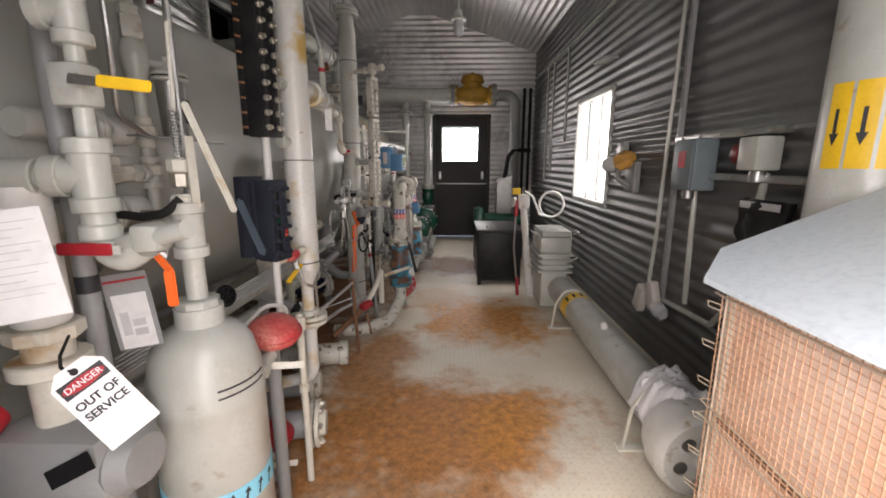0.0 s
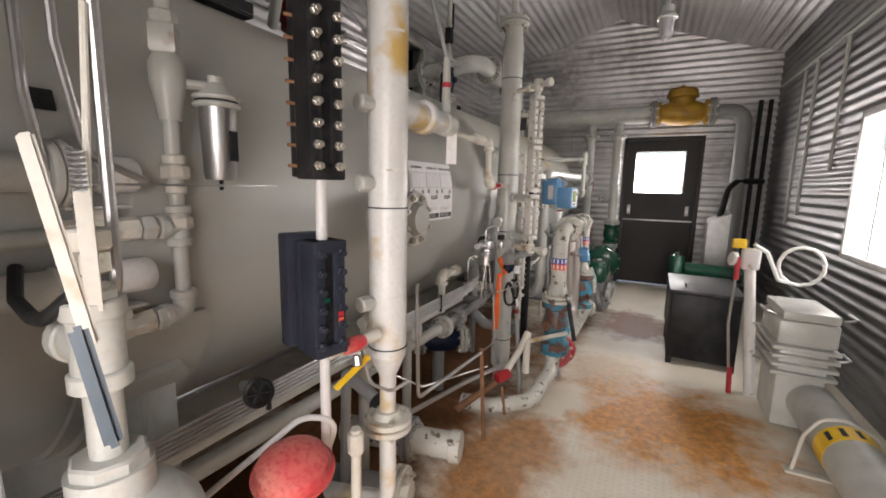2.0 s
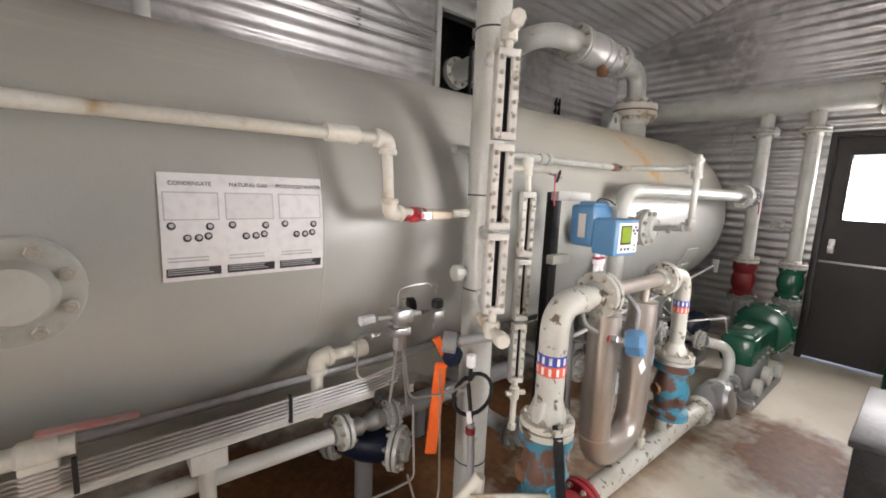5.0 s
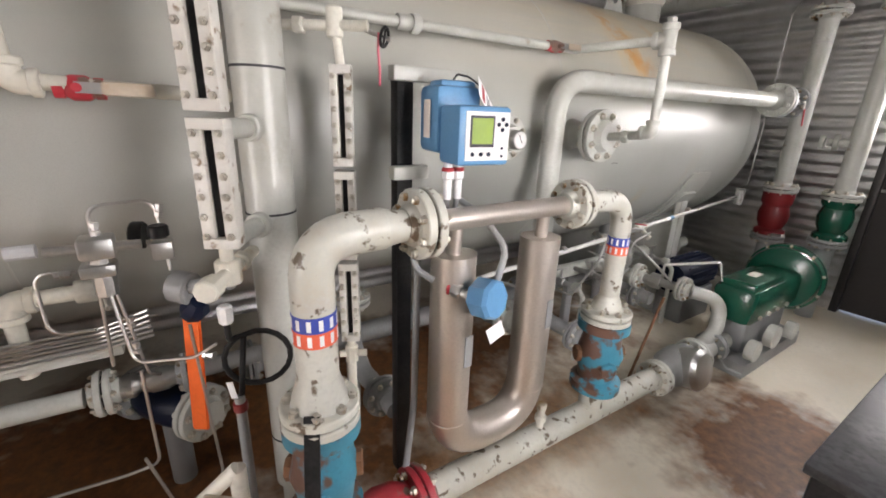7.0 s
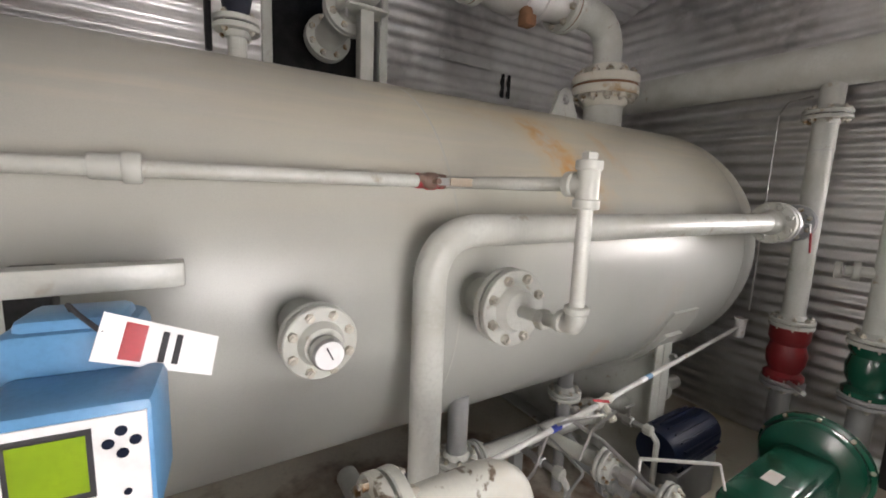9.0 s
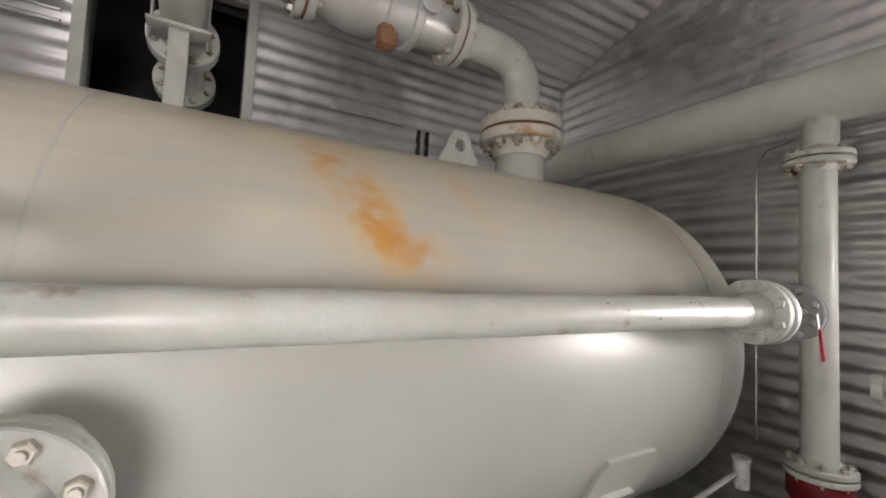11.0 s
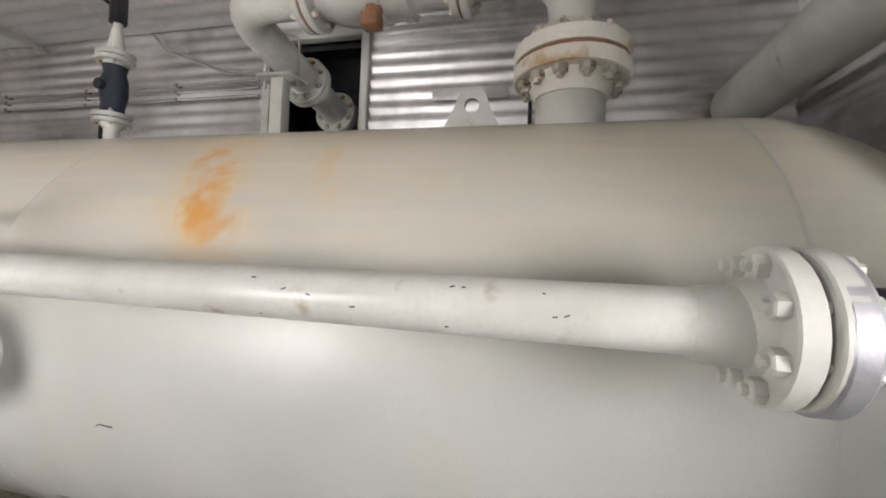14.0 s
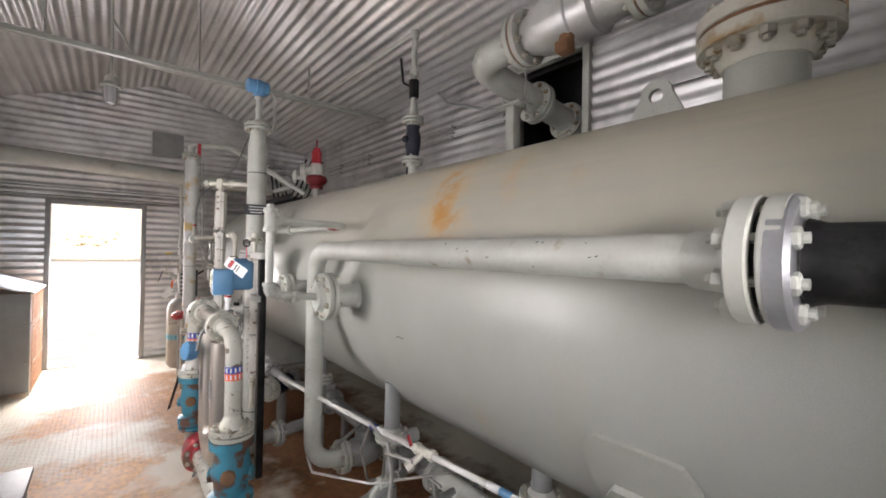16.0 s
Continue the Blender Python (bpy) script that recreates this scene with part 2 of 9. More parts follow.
def vessel_material():
    """Pale grey vessel paint: yellowed upper side, faint runs, a few rust stains."""
    m = material("vessel_grey_paint", (0.455, 0.47, 0.44), 0.34, 0, (0.39, 0.40, 0.365), 0.7, 2.2, 420, 0.015, coat=0.22)
    t, n = m.node_tree, m.node_tree.nodes
    b = n["Principled BSDF"]
    src = b.inputs["Base Color"].links[0].from_socket
    co = n.new("ShaderNodeTexCoord")
    sep = n.new("ShaderNodeSeparateXYZ")
    axis = n.new("ShaderNodeMapping")
    axis.inputs["Location"].default_value = (0, 0, 0)
    t.links.new(co.outputs["Object"], axis.inputs[0])
    t.links.new(axis.outputs[0], sep.inputs[0])

    def math_node(op, a, c):
        q = n.new("ShaderNodeMath")
        q.operation = op
        for k, v in ((0, a), (1, c)):
            if isinstance(v, float):
                q.inputs[k].default_value = v
            else:
                t.links.new(v, q.inputs[k])
        return q.outputs[0]

    def tint(fac, src, color):
        x = n.new("ShaderNodeMix")
        x.data_type = "RGBA"
        t.links.new(fac, x.inputs[0])
        t.links.new(src, x.inputs[6])
        x.inputs[7].default_value = (*color, 1)
        return x.outputs[2]

    def clamp_range(v, lo, hi, a=0.0, c=1.0):
        r = n.new("ShaderNodeMapRange")
        for k, val in (("From Min", lo), ("From Max", hi), ("To Min", a), ("To Max", c)):
            r.inputs[k].default_value = val
        t.links.new(v, r.inputs["Value"])
        return r.outputs[0]

    runs = n.new("ShaderNodeTexNoise")
    mp = n.new("ShaderNodeMapping")
    mp.inputs["Scale"].default_value = (9, 1.2, 9)
    t.links.new(co.outputs["Object"], mp.inputs[0])
    t.links.new(mp.outputs[0], runs.inputs["Vector"])
    runs.inputs["Scale"].default_value, runs.inputs["Detail"].default_value = 2.0, 6
    aged = math_node("MULTIPLY", clamp_range(sep.outputs[2], 0.0, 0.65), clamp_range(runs.outputs[0], 0.3, 0.7, 0.45, 1.0))
    aged = math_node("MULTIPLY", aged, clamp_range(sep.outputs[1], -0.2, 1.0, 0.25, 1.0))
    src = tint(aged, src, (0.53, 0.485, 0.36))
    spots = n.new("ShaderNodeTexNoise")
    spots.inputs["Scale"].default_value, spots.inputs["Detail"].default_value = 9.0, 9
    t.links.new(co.outputs["Object"], spots.inputs["Vector"])
    scuff = n.new("ShaderNodeTexNoise")
    mp = n.new("ShaderNodeMapping")
    mp.inputs["Scale"].default_value = (16, 1.0, 16)
    t.links.new(co.outputs["Object"], mp.inputs[0])
    t.links.new(mp.outputs[0], scuff.inputs["Vector"])
    scuff.inputs["Scale"].default_value, scuff.inputs["Detail"].default_value = 1.6, 7
    lines = math_node("MULTIPLY", clamp_range(scuff.outputs[0], 0.52, 0.74, 0.0, 0.5), clamp_range(sep.outputs[2], 0.3, 0.55))
    src = tint(lines, src, (0.58, 0.52, 0.42))
    wob = n.new("ShaderNodeTexNoise")
    wob.inputs["Scale"].default_value, wob.inputs["Detail"].default_value = 26.0, 6
    t.links.new(co.outputs["Object"], wob.inputs["Vector"])
    # rust runs: y at z = 0.5, lean with height, half width, z range, strength, colour
    for y0, lean, half, z0, z1, power, color in ((1.57, -0.45, 0.20, 0.22, 0.68, 0.7, (0.55, 0.41, 0.22)), (1.555, -0.45, 0.085, 0.27, 0.63, 1.0, (0.50, 0.25, 0.06)),
                                                 (1.66, -0.2, 0.06, 0.25, 0.42, 0.95, (0.46, 0.23, 0.06)), (1.92, -0.3, 0.06, 0.36, 0.64, 0.45, (0.55, 0.36, 0.16)),
                                                 (1.28, -0.2, 0.14, 0.55, 0.66, 0.6, (0.50, 0.31, 0.12)), (2.2, -0.2, 0.05, 0.40, 0.52, 0.3, (0.55, 0.38, 0.18)), (2.35, 0.1, 0.07, -0.45, -0.05, 0.16, (0.52, 0.38, 0.2)),
                                                 (1.95, 0.1, 0.06, -0.55, -0.30, 0.35, (0.50, 0.38, 0.2))):
        off = math_node("ADD", sep.outputs[1], math_node("MULTIPLY", math_node("SUBTRACT", sep.outputs[2], 0.5), -lean))
        off = math_node("ADD", math_node("SUBTRACT", off, y0), math_node("MULTIPLY", math_node("SUBTRACT", wob.outputs[0], 0.5), half * 1.2))
        f = clamp_range(math_node("ABSOLUTE", off, 0.0), half, half * 0.15)
        f = math_node("MULTIPLY", f, clamp_range(sep.outputs[2], z0, z0 + 0.08))
        f = math_node("MULTIPLY", f, clamp_range(sep.outputs[2], z1, z1 - 0.06))
        f = math_node("MULTIPLY", f, clamp_range(spots.outputs[0], 0.34, 0.56, 0.0, power))
        src = tint(f, src, color)
    t.links.new(src, b.inputs["Base Color"])
    return m


M_VESSEL = vessel_material()
M_SEAM = material("vessel_seam_paint", (0.43, 0.44, 0.405), 0.30, 0, (0.40, 0.40, 0.36), 0.7, 2.2, 300, 0.02)


def floor_material():
    """Worn grey plate floor with orange-brown rust along the walkway and under the vessel."""
    m = material("rusty_plate_floor", (0.72, 0.675, 0.57), 0.55, 0, (0.58, 0.51, 0.385), 0.7, 2.5, 45, 0.1)
    t, n = m.node_tree, m.node_tree.nodes
    b = n["Principled BSDF"]
    src = b.inputs["Base Color"].links[0].from_socket
    co = n.new("ShaderNodeTexCoord")
    wob = n.new("ShaderNodeTexNoise")
    wob.inputs["Scale"].default_value, wob.inputs["Detail"].default_value = 3.2, 8
    t.links.new(co.outputs["Object"], wob.inputs["Vector"])
    fine = n.new("ShaderNodeTexNoise")
    fine.inputs["Scale"].default_value, fine.inputs["Detail"].default_value = 14, 8
    t.links.new(co.outputs["Object"], fine.inputs["Vector"])
    grit = n.new("ShaderNodeTexNoise")
    grit.inputs["Scale"].default_value, grit.inputs["Detail"].default_value = 22, 10
    grit.inputs["Roughness"].default_value = 0.7
    t.links.new(co.outputs["Object"], grit.inputs["Vector"])
    mottle = n.new("ShaderNodeMapRange")
    mottle.inputs["From Min"].default_value, mottle.inputs["From Max"].default_value = 0.36, 0.66
    t.links.new(grit.outputs[0], mottle.inputs["Value"])
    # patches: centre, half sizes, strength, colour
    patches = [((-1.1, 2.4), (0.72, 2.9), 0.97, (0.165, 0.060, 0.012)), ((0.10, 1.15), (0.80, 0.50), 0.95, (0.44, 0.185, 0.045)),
               ((0.58, 1.22), (0.30, 0.28), 0.85, (0.54, 0.24, 0.05)), ((0.50, 2.62), (0.56, 0.58), 0.95, (0.56, 0.25, 0.05)),
               ((-0.28, 1.75), (0.30, 0.75), 0.85, (0.38, 0.17, 0.045)), ((0.30, 4.50), (0.56, 0.50), 1.0, (0.17, 0.07, 0.02)),
               ((0.0, 0.45), (0.60, 0.5), 0.85, (0.36, 0.16, 0.045)), ((0.10, 3.2), (0.35, 0.4), 0.5, (0.46, 0.27, 0.11)),
               ((-0.35, 3.7), (0.22, 0.9), 0.6, (0.32, 0.16, 0.06)), ((0.35, -0.5), (0.6, 0.5), 0.6, (0.46, 0.24, 0.08))]
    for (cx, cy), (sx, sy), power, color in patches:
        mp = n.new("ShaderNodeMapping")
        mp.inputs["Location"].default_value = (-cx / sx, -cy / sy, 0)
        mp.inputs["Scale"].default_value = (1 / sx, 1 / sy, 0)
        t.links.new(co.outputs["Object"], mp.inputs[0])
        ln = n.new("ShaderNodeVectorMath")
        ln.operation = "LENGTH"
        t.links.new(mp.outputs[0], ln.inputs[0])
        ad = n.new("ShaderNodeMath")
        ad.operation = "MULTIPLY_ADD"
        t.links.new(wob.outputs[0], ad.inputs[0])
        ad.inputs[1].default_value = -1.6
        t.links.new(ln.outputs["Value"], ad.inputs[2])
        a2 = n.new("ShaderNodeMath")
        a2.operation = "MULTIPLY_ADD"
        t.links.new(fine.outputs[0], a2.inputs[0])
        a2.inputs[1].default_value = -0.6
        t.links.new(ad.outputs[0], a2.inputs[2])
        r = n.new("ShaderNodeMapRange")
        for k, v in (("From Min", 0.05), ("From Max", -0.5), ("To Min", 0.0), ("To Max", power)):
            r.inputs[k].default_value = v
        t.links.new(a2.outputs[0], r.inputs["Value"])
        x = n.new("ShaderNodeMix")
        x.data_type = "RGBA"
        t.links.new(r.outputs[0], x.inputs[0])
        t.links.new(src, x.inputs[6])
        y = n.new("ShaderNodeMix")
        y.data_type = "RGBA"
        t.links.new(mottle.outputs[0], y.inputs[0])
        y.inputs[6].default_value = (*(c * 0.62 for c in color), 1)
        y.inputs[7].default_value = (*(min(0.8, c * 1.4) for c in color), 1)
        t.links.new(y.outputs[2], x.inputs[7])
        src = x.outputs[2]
    t.links.new(src, b.inputs["Base Color"])
    return m


M_FLOOR = floor_material()
M_LEAF = material("glowing_autumn_foliage", (0.62, 0.52, 0.33), 0.8, 0, (0.48, 0.46, 0.27), 0.9, 0.4, 3, 0)
M_GROUND = material("pale_gravel_ground", (0.42, 0.40, 0.36), 0.9, 0, (0.32, 0.30, 0.26), 0.7, 3, 40, 0.5)

# ---- building helpers ----
ORIGIN = {}
V = Vector


def align(axis):
    return V(axis).to_track_quat("Z", "Y").to_matrix().to_4x4()


def finish(name, bm, mats, sharp=0.62):
    me = bpy.data.meshes.new(name)
    bm.normal_update()
    bm.to_mesh(me)
    bm.free()
    for f in me.polygons:
        f.use_smooth = True
    me.set_sharp_from_angle(angle=sharp)
    for m in mats if isinstance(mats, (list, tuple)) else (mats,):
        me.materials.append(m)
    return me


def thing(name, at, label, category, group="", kind=""):
    ob = new(name)
    ob.location = at
    ob.empty_display_size = 0.1
    ORIGIN[ob] = V(at)
    return tagged(ob, label, category, group, kind)


def part(name, bm, mats, parent, label="", kind=""):
    o = ORIGIN[parent]
    bm.transform(Matrix.Translation(-o))
    ob = new(name, finish(name, bm, mats))
    ob.parent = parent
    ORIGIN[ob] = o
    return tagged(ob, label, "", "", kind)


def solo(name, bm, mats, label, category, at=(0, 0, 0), group="", kind=""):
    bm.transform(Matrix.Translation(-V(at)))
    ob = new(name, finish(name, bm, mats))
    ob.location = at
    ORIGIN[ob] = V(at)
    return tagged(ob, label, category, group, kind)


def structure(name, bm, mats, label=""):
    return tagged(new(name, finish(name, bm, mats)), label, "", "", "structure")


def lathe(bm, at, axis, profile, seg=24):
    """Turns a profile of (radius, height) about an axis."""
    m = Matrix.Translation(at) @ align(axis)
    rings = []
    for r, h in profile:
        if r < 1e-5:
            rings.append([bm.verts.new(m @ V((0, 0, h)))])
        else:
            rings.append([bm.verts.new(m @ V((r * math.cos(2 * math.pi * k / seg), r * math.sin(2 * math.pi * k / seg), h))) for k in range(seg)])
    for a, b in zip(rings, rings[1:]):
        for k in range(seg):
            j = (k + 1) % seg
            if len(a) == 1 and len(b) == 1:
                continue
            if len(a) == 1:
                bm.faces.new((a[0], b[j], b[k]))
            elif len(b) == 1:
                bm.faces.new((a[k], a[j], b[0]))
            else:
                bm.faces.new((a[k], a[j], b[j], b[k]))
    for ring, flip in ((rings[0], True), (rings[-1], False)):
        if len(ring) > 1:
            bm.faces.new(ring[::-1] if flip else ring)
    return bm


def disc(bm, at, axis, r, h, seg=24, edge=0.004):
    """A turned disc or short cylinder with eased edges, from at along axis."""
    e = min(edge, h * 0.3, r * 0.3)
    return lathe(bm, at, axis, [(0, 0), (r - e, 0), (r, e), (r, h - e), (r - e, h), (0, h)], seg)


def rounded(pts, bend, steps=6):
    pts = [V(p) for p in pts]
    out = [pts[0]]
    for a, p, b in zip(pts, pts[1:], pts[2:]):
        u, w = (a - p), (b - p)
        ang = u.angle(w)
        if ang > 3.1:
            continue
        cut = min(bend / math.tan(ang / 2), 0.49 * u.length, 0.49 * w.length)
        s, e = p + u.normalized() * cut, p + w.normalized() * cut
        for k in range(steps + 1):
            f = k / steps
            out.append((1 - f) ** 2 * s + 2 * f * (1 - f) * (p + (s + e - 2 * p) * 0.08) + f ** 2 * e)
    out.append(pts[-1])
    return out


def tube(bm, pts, r, bend=0.0, seg=14):
    """A round tube along a polyline with rounded bends. r: one radius, or one for each end."""
    line = rounded(pts, bend) if bend else [V(p) for p in pts]
    total = sum((b - a).length for a, b in zip(line, line[1:]))
    ra, rb = r if isinstance(r, tuple) else (r, r)
    side = None
    rings, gone = [], 0.0
    for k, p in enumerate(line):
        d = (line[min(k + 1, len(line) - 1)] - line[max(k - 1, 0)]).normalized()
        if side is None:
            side = d.orthogonal().normalized()
        side = (side - d * side.dot(d)).normalized()
        up = d.cross(side)
        if k:
            gone += (p - line[k - 1]).length
        rad = ra + (rb - ra) * gone / max(total, 1e-6)
        rings.append([bm.verts.new(p + rad * (math.cos(a) * side + math.sin(a) * up)) for a in (2 * math.pi * j / seg for j in range(seg))])
    for a, b in zip(rings, rings[1:]):
        for k in range(seg):
            j = (k + 1) % seg
            bm.faces.new((a[k], a[j], b[j], b[k]))
    bm.faces.new(rings[0][::-1])
    bm.faces.new(rings[-1])
    return bm


def box(bm, lo, hi, edge=0.004, turn=None):
    """A block between two corners, with bevelled edges."""
    lo, hi = V(lo), V(hi)
    c, s = (lo + hi) / 2, hi - lo
    m = Matrix.Translation(c) @ (turn.to_4x4() if turn else Matrix()) @ Matrix.Diagonal((*s, 1))
    made = bmesh.ops.create_cube(bm, size=1, matrix=m)
    if edge:
        edges = list({e for v in made["verts"] for e in v.link_edges})
        bmesh.ops.bevel(bm, geom=edges, offset=min(edge, min(s) * 0.3), segments=2, affect="EDGES", profile=0.5)
    return bm


def B():
    return bmesh.new()


BOLTS = {}


def bolt_mesh(size, length, m):
    key = (round(size, 4), round(length, 4), m.name)
    if key not in BOLTS:
        bm = B()
        for s in (1, -1):
            lathe(bm, (0, 0, s * length / 2), (0, 0, s), [(0, 0), (size, 0), (size, size * 0.85), (size * 0.8, size), (0, size)], 6)
        lathe(bm, (0, 0, -length / 2 - size * 1.5), (0, 0, 1), [(0, 0), (size * 0.5, 0), (size * 0.5, length + size * 3), (0, length + size * 3)], 8)
        BOLTS[key] = finish("bolt", bm, m)
    return BOLTS[key]


def bolt_ring(parent, at, axis, ring, count, size, length, m=None, phase=0.5):
    """Studs with nuts about a flange: one shared mesh, one part each."""
    me = bolt_mesh(size, length, m or M_ZINC)
    base = Matrix.Translation(V(at) - ORIGIN[parent]) @ align(axis)
    for k in range(count):
        a = 2 * math.pi * (k + phase) / count
        ob = new("bolt", me)
        ob.parent = parent
        ob.matrix_basis = base @ Matrix.Translation((ring * math.cos(a), ring * math.sin(a), 0)) @ Matrix.Rotation(a, 4, "Z")


def flange(parent, at, axis, r, thick=0.02, count=8, m=None, gap=0.006, bolts=True, bore=0.5, bolt_m=None, name="flange", joint=None):
    """A bolted pair of flanges with a dark gasket between them, centred on at."""
    ax = V(axis).normalized()
    m = m or M_PIPE
    bm = B()
    for s in (1, -1):
        p = V(at) + ax * s * gap / 2
        hub = r * bore
        lathe(bm, p, ax * s, [(0, 0), (r - 0.003, 0), (r, 0.003), (r, thick - 0.003), (r - 0.003, thick), (hub * 1.25, thick), (hub, thick + hub * 0.5), (0, thick + hub * 0.5)], 28)
    pair = part(name, bm, m, parent)
    g = B()
    disc(g, V(at) - ax * gap / 2, ax, r * (0.96 if joint else 0.8), gap, 24, 0)
    part("gasket", g, joint or M_RUBBER, pair)
    if bolts:
        bolt_ring(pair, at, ax, r * 0.80, count, r * 0.13, 2 * thick + gap, bolt_m)
    return pair


def word(text, size, m, parent, place, label="", bold=0.0):
    """Raised lettering as a mesh."""
    cu = bpy.data.curves.new("lettering", "FONT")
    cu.body, cu.size, cu.extrude, cu.align_x, cu.align_y = text, size, 0.0004, "CENTER", "CENTER"
    cu.offset = bold
    tmp = bpy.data.objects.new("lettering", cu)
    scene.collection.objects.link(tmp)
    me = bpy.data.meshes.new_from_object(tmp.evaluated_get(bpy.context.evaluated_depsgraph_get()))
    bpy.data.objects.remove(tmp)
    me.materials.clear()
    me.materials.append(m)
    ob = new("lettering", me)
    ob.parent = parent
    ob.matrix_basis = Matrix.Translation(-ORIGIN[parent]) @ place
    ORIGIN[ob] = ORIGIN[parent]
    return tagged(ob, label)


def facing(at, normal, up=(0, 0, 1), roll=0):
    """A pose whose z looks along normal and whose y is up."""
    n = V(normal).normalized()
    x = V(up).cross(n).normalized()
    y = n.cross(x)
    return Matrix.Translation(at) @ Matrix((x, y, n)).transposed().to_4x4() @ Matrix.Rotation(radians(roll), 4, "Z")


def slab(bm, place, w, h, d, edge=0.001, at=(0, 0)):
    """A flat block on a pose: w wide, h high, d deep, standing out from it."""
    made = bmesh.ops.create_cube(bm, size=1, matrix=place @ Matrix.Translation((at[0], at[1], d / 2)) @ Matrix.Diagonal((w, h, d, 1)))
    return made


# ---- the room ----
XL, XR, Y0, Y1, EAVE, RIDGE_X, RIDGE = -2.24, 1.60, -0.88, 6.64, 3.06, -0.32, 3.71
PITCH, WAVE = 0.084, 0.0085


def roof_z(x):
    return EAVE + (RIDGE - EAVE) * (1 - abs(x - RIDGE_X) / (XR - RIDGE_X))


def ribs(bm, z0, z1, spans, place, per=6):
    """Ribbed sheet: rows from z0 to z1, each row over the spans that spans(z) gives."""
    n = max(2, round((z1 - z0) / PITCH * per))
    rows = []
    for k in range(n + 1):
        z = z0 + (z1 - z0) * k / n
        d = WAVE * math.sin(2 * math.pi * z / PITCH)
        rows.append([[bm.verts.new(place(u, z, d)) for u in span] for span in spans(z)])
    for a, b in zip(rows, rows[1:]):
        for p, q in zip(a, b):
            bm.faces.new((p[0], p[1], q[1], q[0]))


def end_wall(name, y, inward, door, label):
    """A gabled end wall with a doorway: ribbed inner sheet on a solid backing."""
    x0, x1, top = door
    bm = B()
    place = lambda u, z, d: (u, y + inward * (0.012 + d), z)
    ribs(bm, 0, top, lambda z: [(XL, x0), (x1, XR)], place)
    ribs(bm, top, EAVE, lambda z: [(XL, XR)], place)

    def gable(z):
        half = (XR - RIDGE_X) * max(0.0, (RIDGE - z) / (RIDGE - EAVE))
        return [(RIDGE_X - half, RIDGE_X + half)]
    ribs(bm, EAVE, RIDGE - 0.01, gable, place)
    back = y - inward * 0.10
    for lo, hi in (((XL - 0.1, 0), (x0, RIDGE + 0.1)), ((x1, 0), (XR + 0.1, RIDGE + 0.1)), ((x0, top), (x1, RIDGE + 0.1))):
        a, c = sorted((y - inward * 0.004, back))
        box(bm, (lo[0], a, lo[1]), (hi[0], c, hi[1]), 0)
    return structure(name, bm, M_GALV, label)


DOOR_END = (-0.13, 0.86, 2.10)
DOOR_IN = (-0.11, 0.87, 2.04)
end_wall("wall_north", Y1, -1, DOOR_END, "ribbed galvanised steel end wall")
end_wall("wall_south", Y0, 1, DOOR_IN, "ribbed galvanised steel entrance wall")


def side_wall(name, x, inward, hole, label, sheet):
    ya, yb, za, zb = hole
    bm = B()
    place = lambda u, z, d: (x + inward * (0.012 + d), u, z)
    ribs(bm, 0, za, lambda z: [(Y0, Y1)], place)
    ribs(bm, za, zb, lambda z: [(Y0, ya), (yb, Y1)], place)
    ribs(bm, zb, EAVE, lambda z: [(Y0, Y1)], place)
    a, c = sorted((x - inward * 0.004, x - inward * 0.10))
    for (p, q), (r, s) in (((Y0, 0), (ya, EAVE)), ((yb, 0), (Y1, EAVE)), ((ya, 0), (yb, za)), ((ya, zb), (yb, EAVE))):
        box(bm, (a, p, q), (c, r, s), 0)
    return structure(name, bm, sheet, label)


WIN = (3.0, 4.03, 0.90, 1.94)
LOUVRE = (3.735, 4.36, 1.95, 2.90)
side_wall("wall_east", XR, -1, WIN, "ribbed galvanised steel wall with a window", M_GALV_SHADED)
side_wall("wall_west", XL, 1, LOUVRE, "ribbed galvanised steel wall behind the vessel", M_GALV)

bm = B()
for x0, x1 in ((XL, RIDGE_X), (RIDGE_X, XR)):
    n = round((x1 - x0) / PITCH * 6)
    prev = None
    for k in range(n + 1):
        x = x0 + (x1 - x0) * k / n
        z = roof_z(x) + WAVE * math.sin(2 * math.pi * x / PITCH)
        row = [bm.verts.new((x, yy, z)) for yy in (Y0, Y1)]
        if prev:
            bm.faces.new((prev[0], prev[1], row[1], row[0]))
        prev = row
for s in (-1, 1):
    a, c = V((RIDGE_X, Y0, RIDGE + 0.03)), V((XL - 0.2 if s < 0 else XR + 0.2, Y0, EAVE - 0.04))
    for d in (0, 0.06):
        vs = [bm.verts.new(p) for p in (a + V((0, -0.2, d)), c + V((0, -0.2, d)), c + V((0, Y1 - Y0 + 0.2, d)), a + V((0, Y1 - Y0 + 0.2, d)))]
        bm.faces.new(vs)
structure("ceiling", bm, M_ROOF, "ribbed galvanised steel ceiling")

bm = B()
box(bm, (XL - 0.1, Y0 - 0.1, -0.2), (XR + 0.1, Y1 + 0.1, 0), 0)
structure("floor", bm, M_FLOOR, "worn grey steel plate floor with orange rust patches")


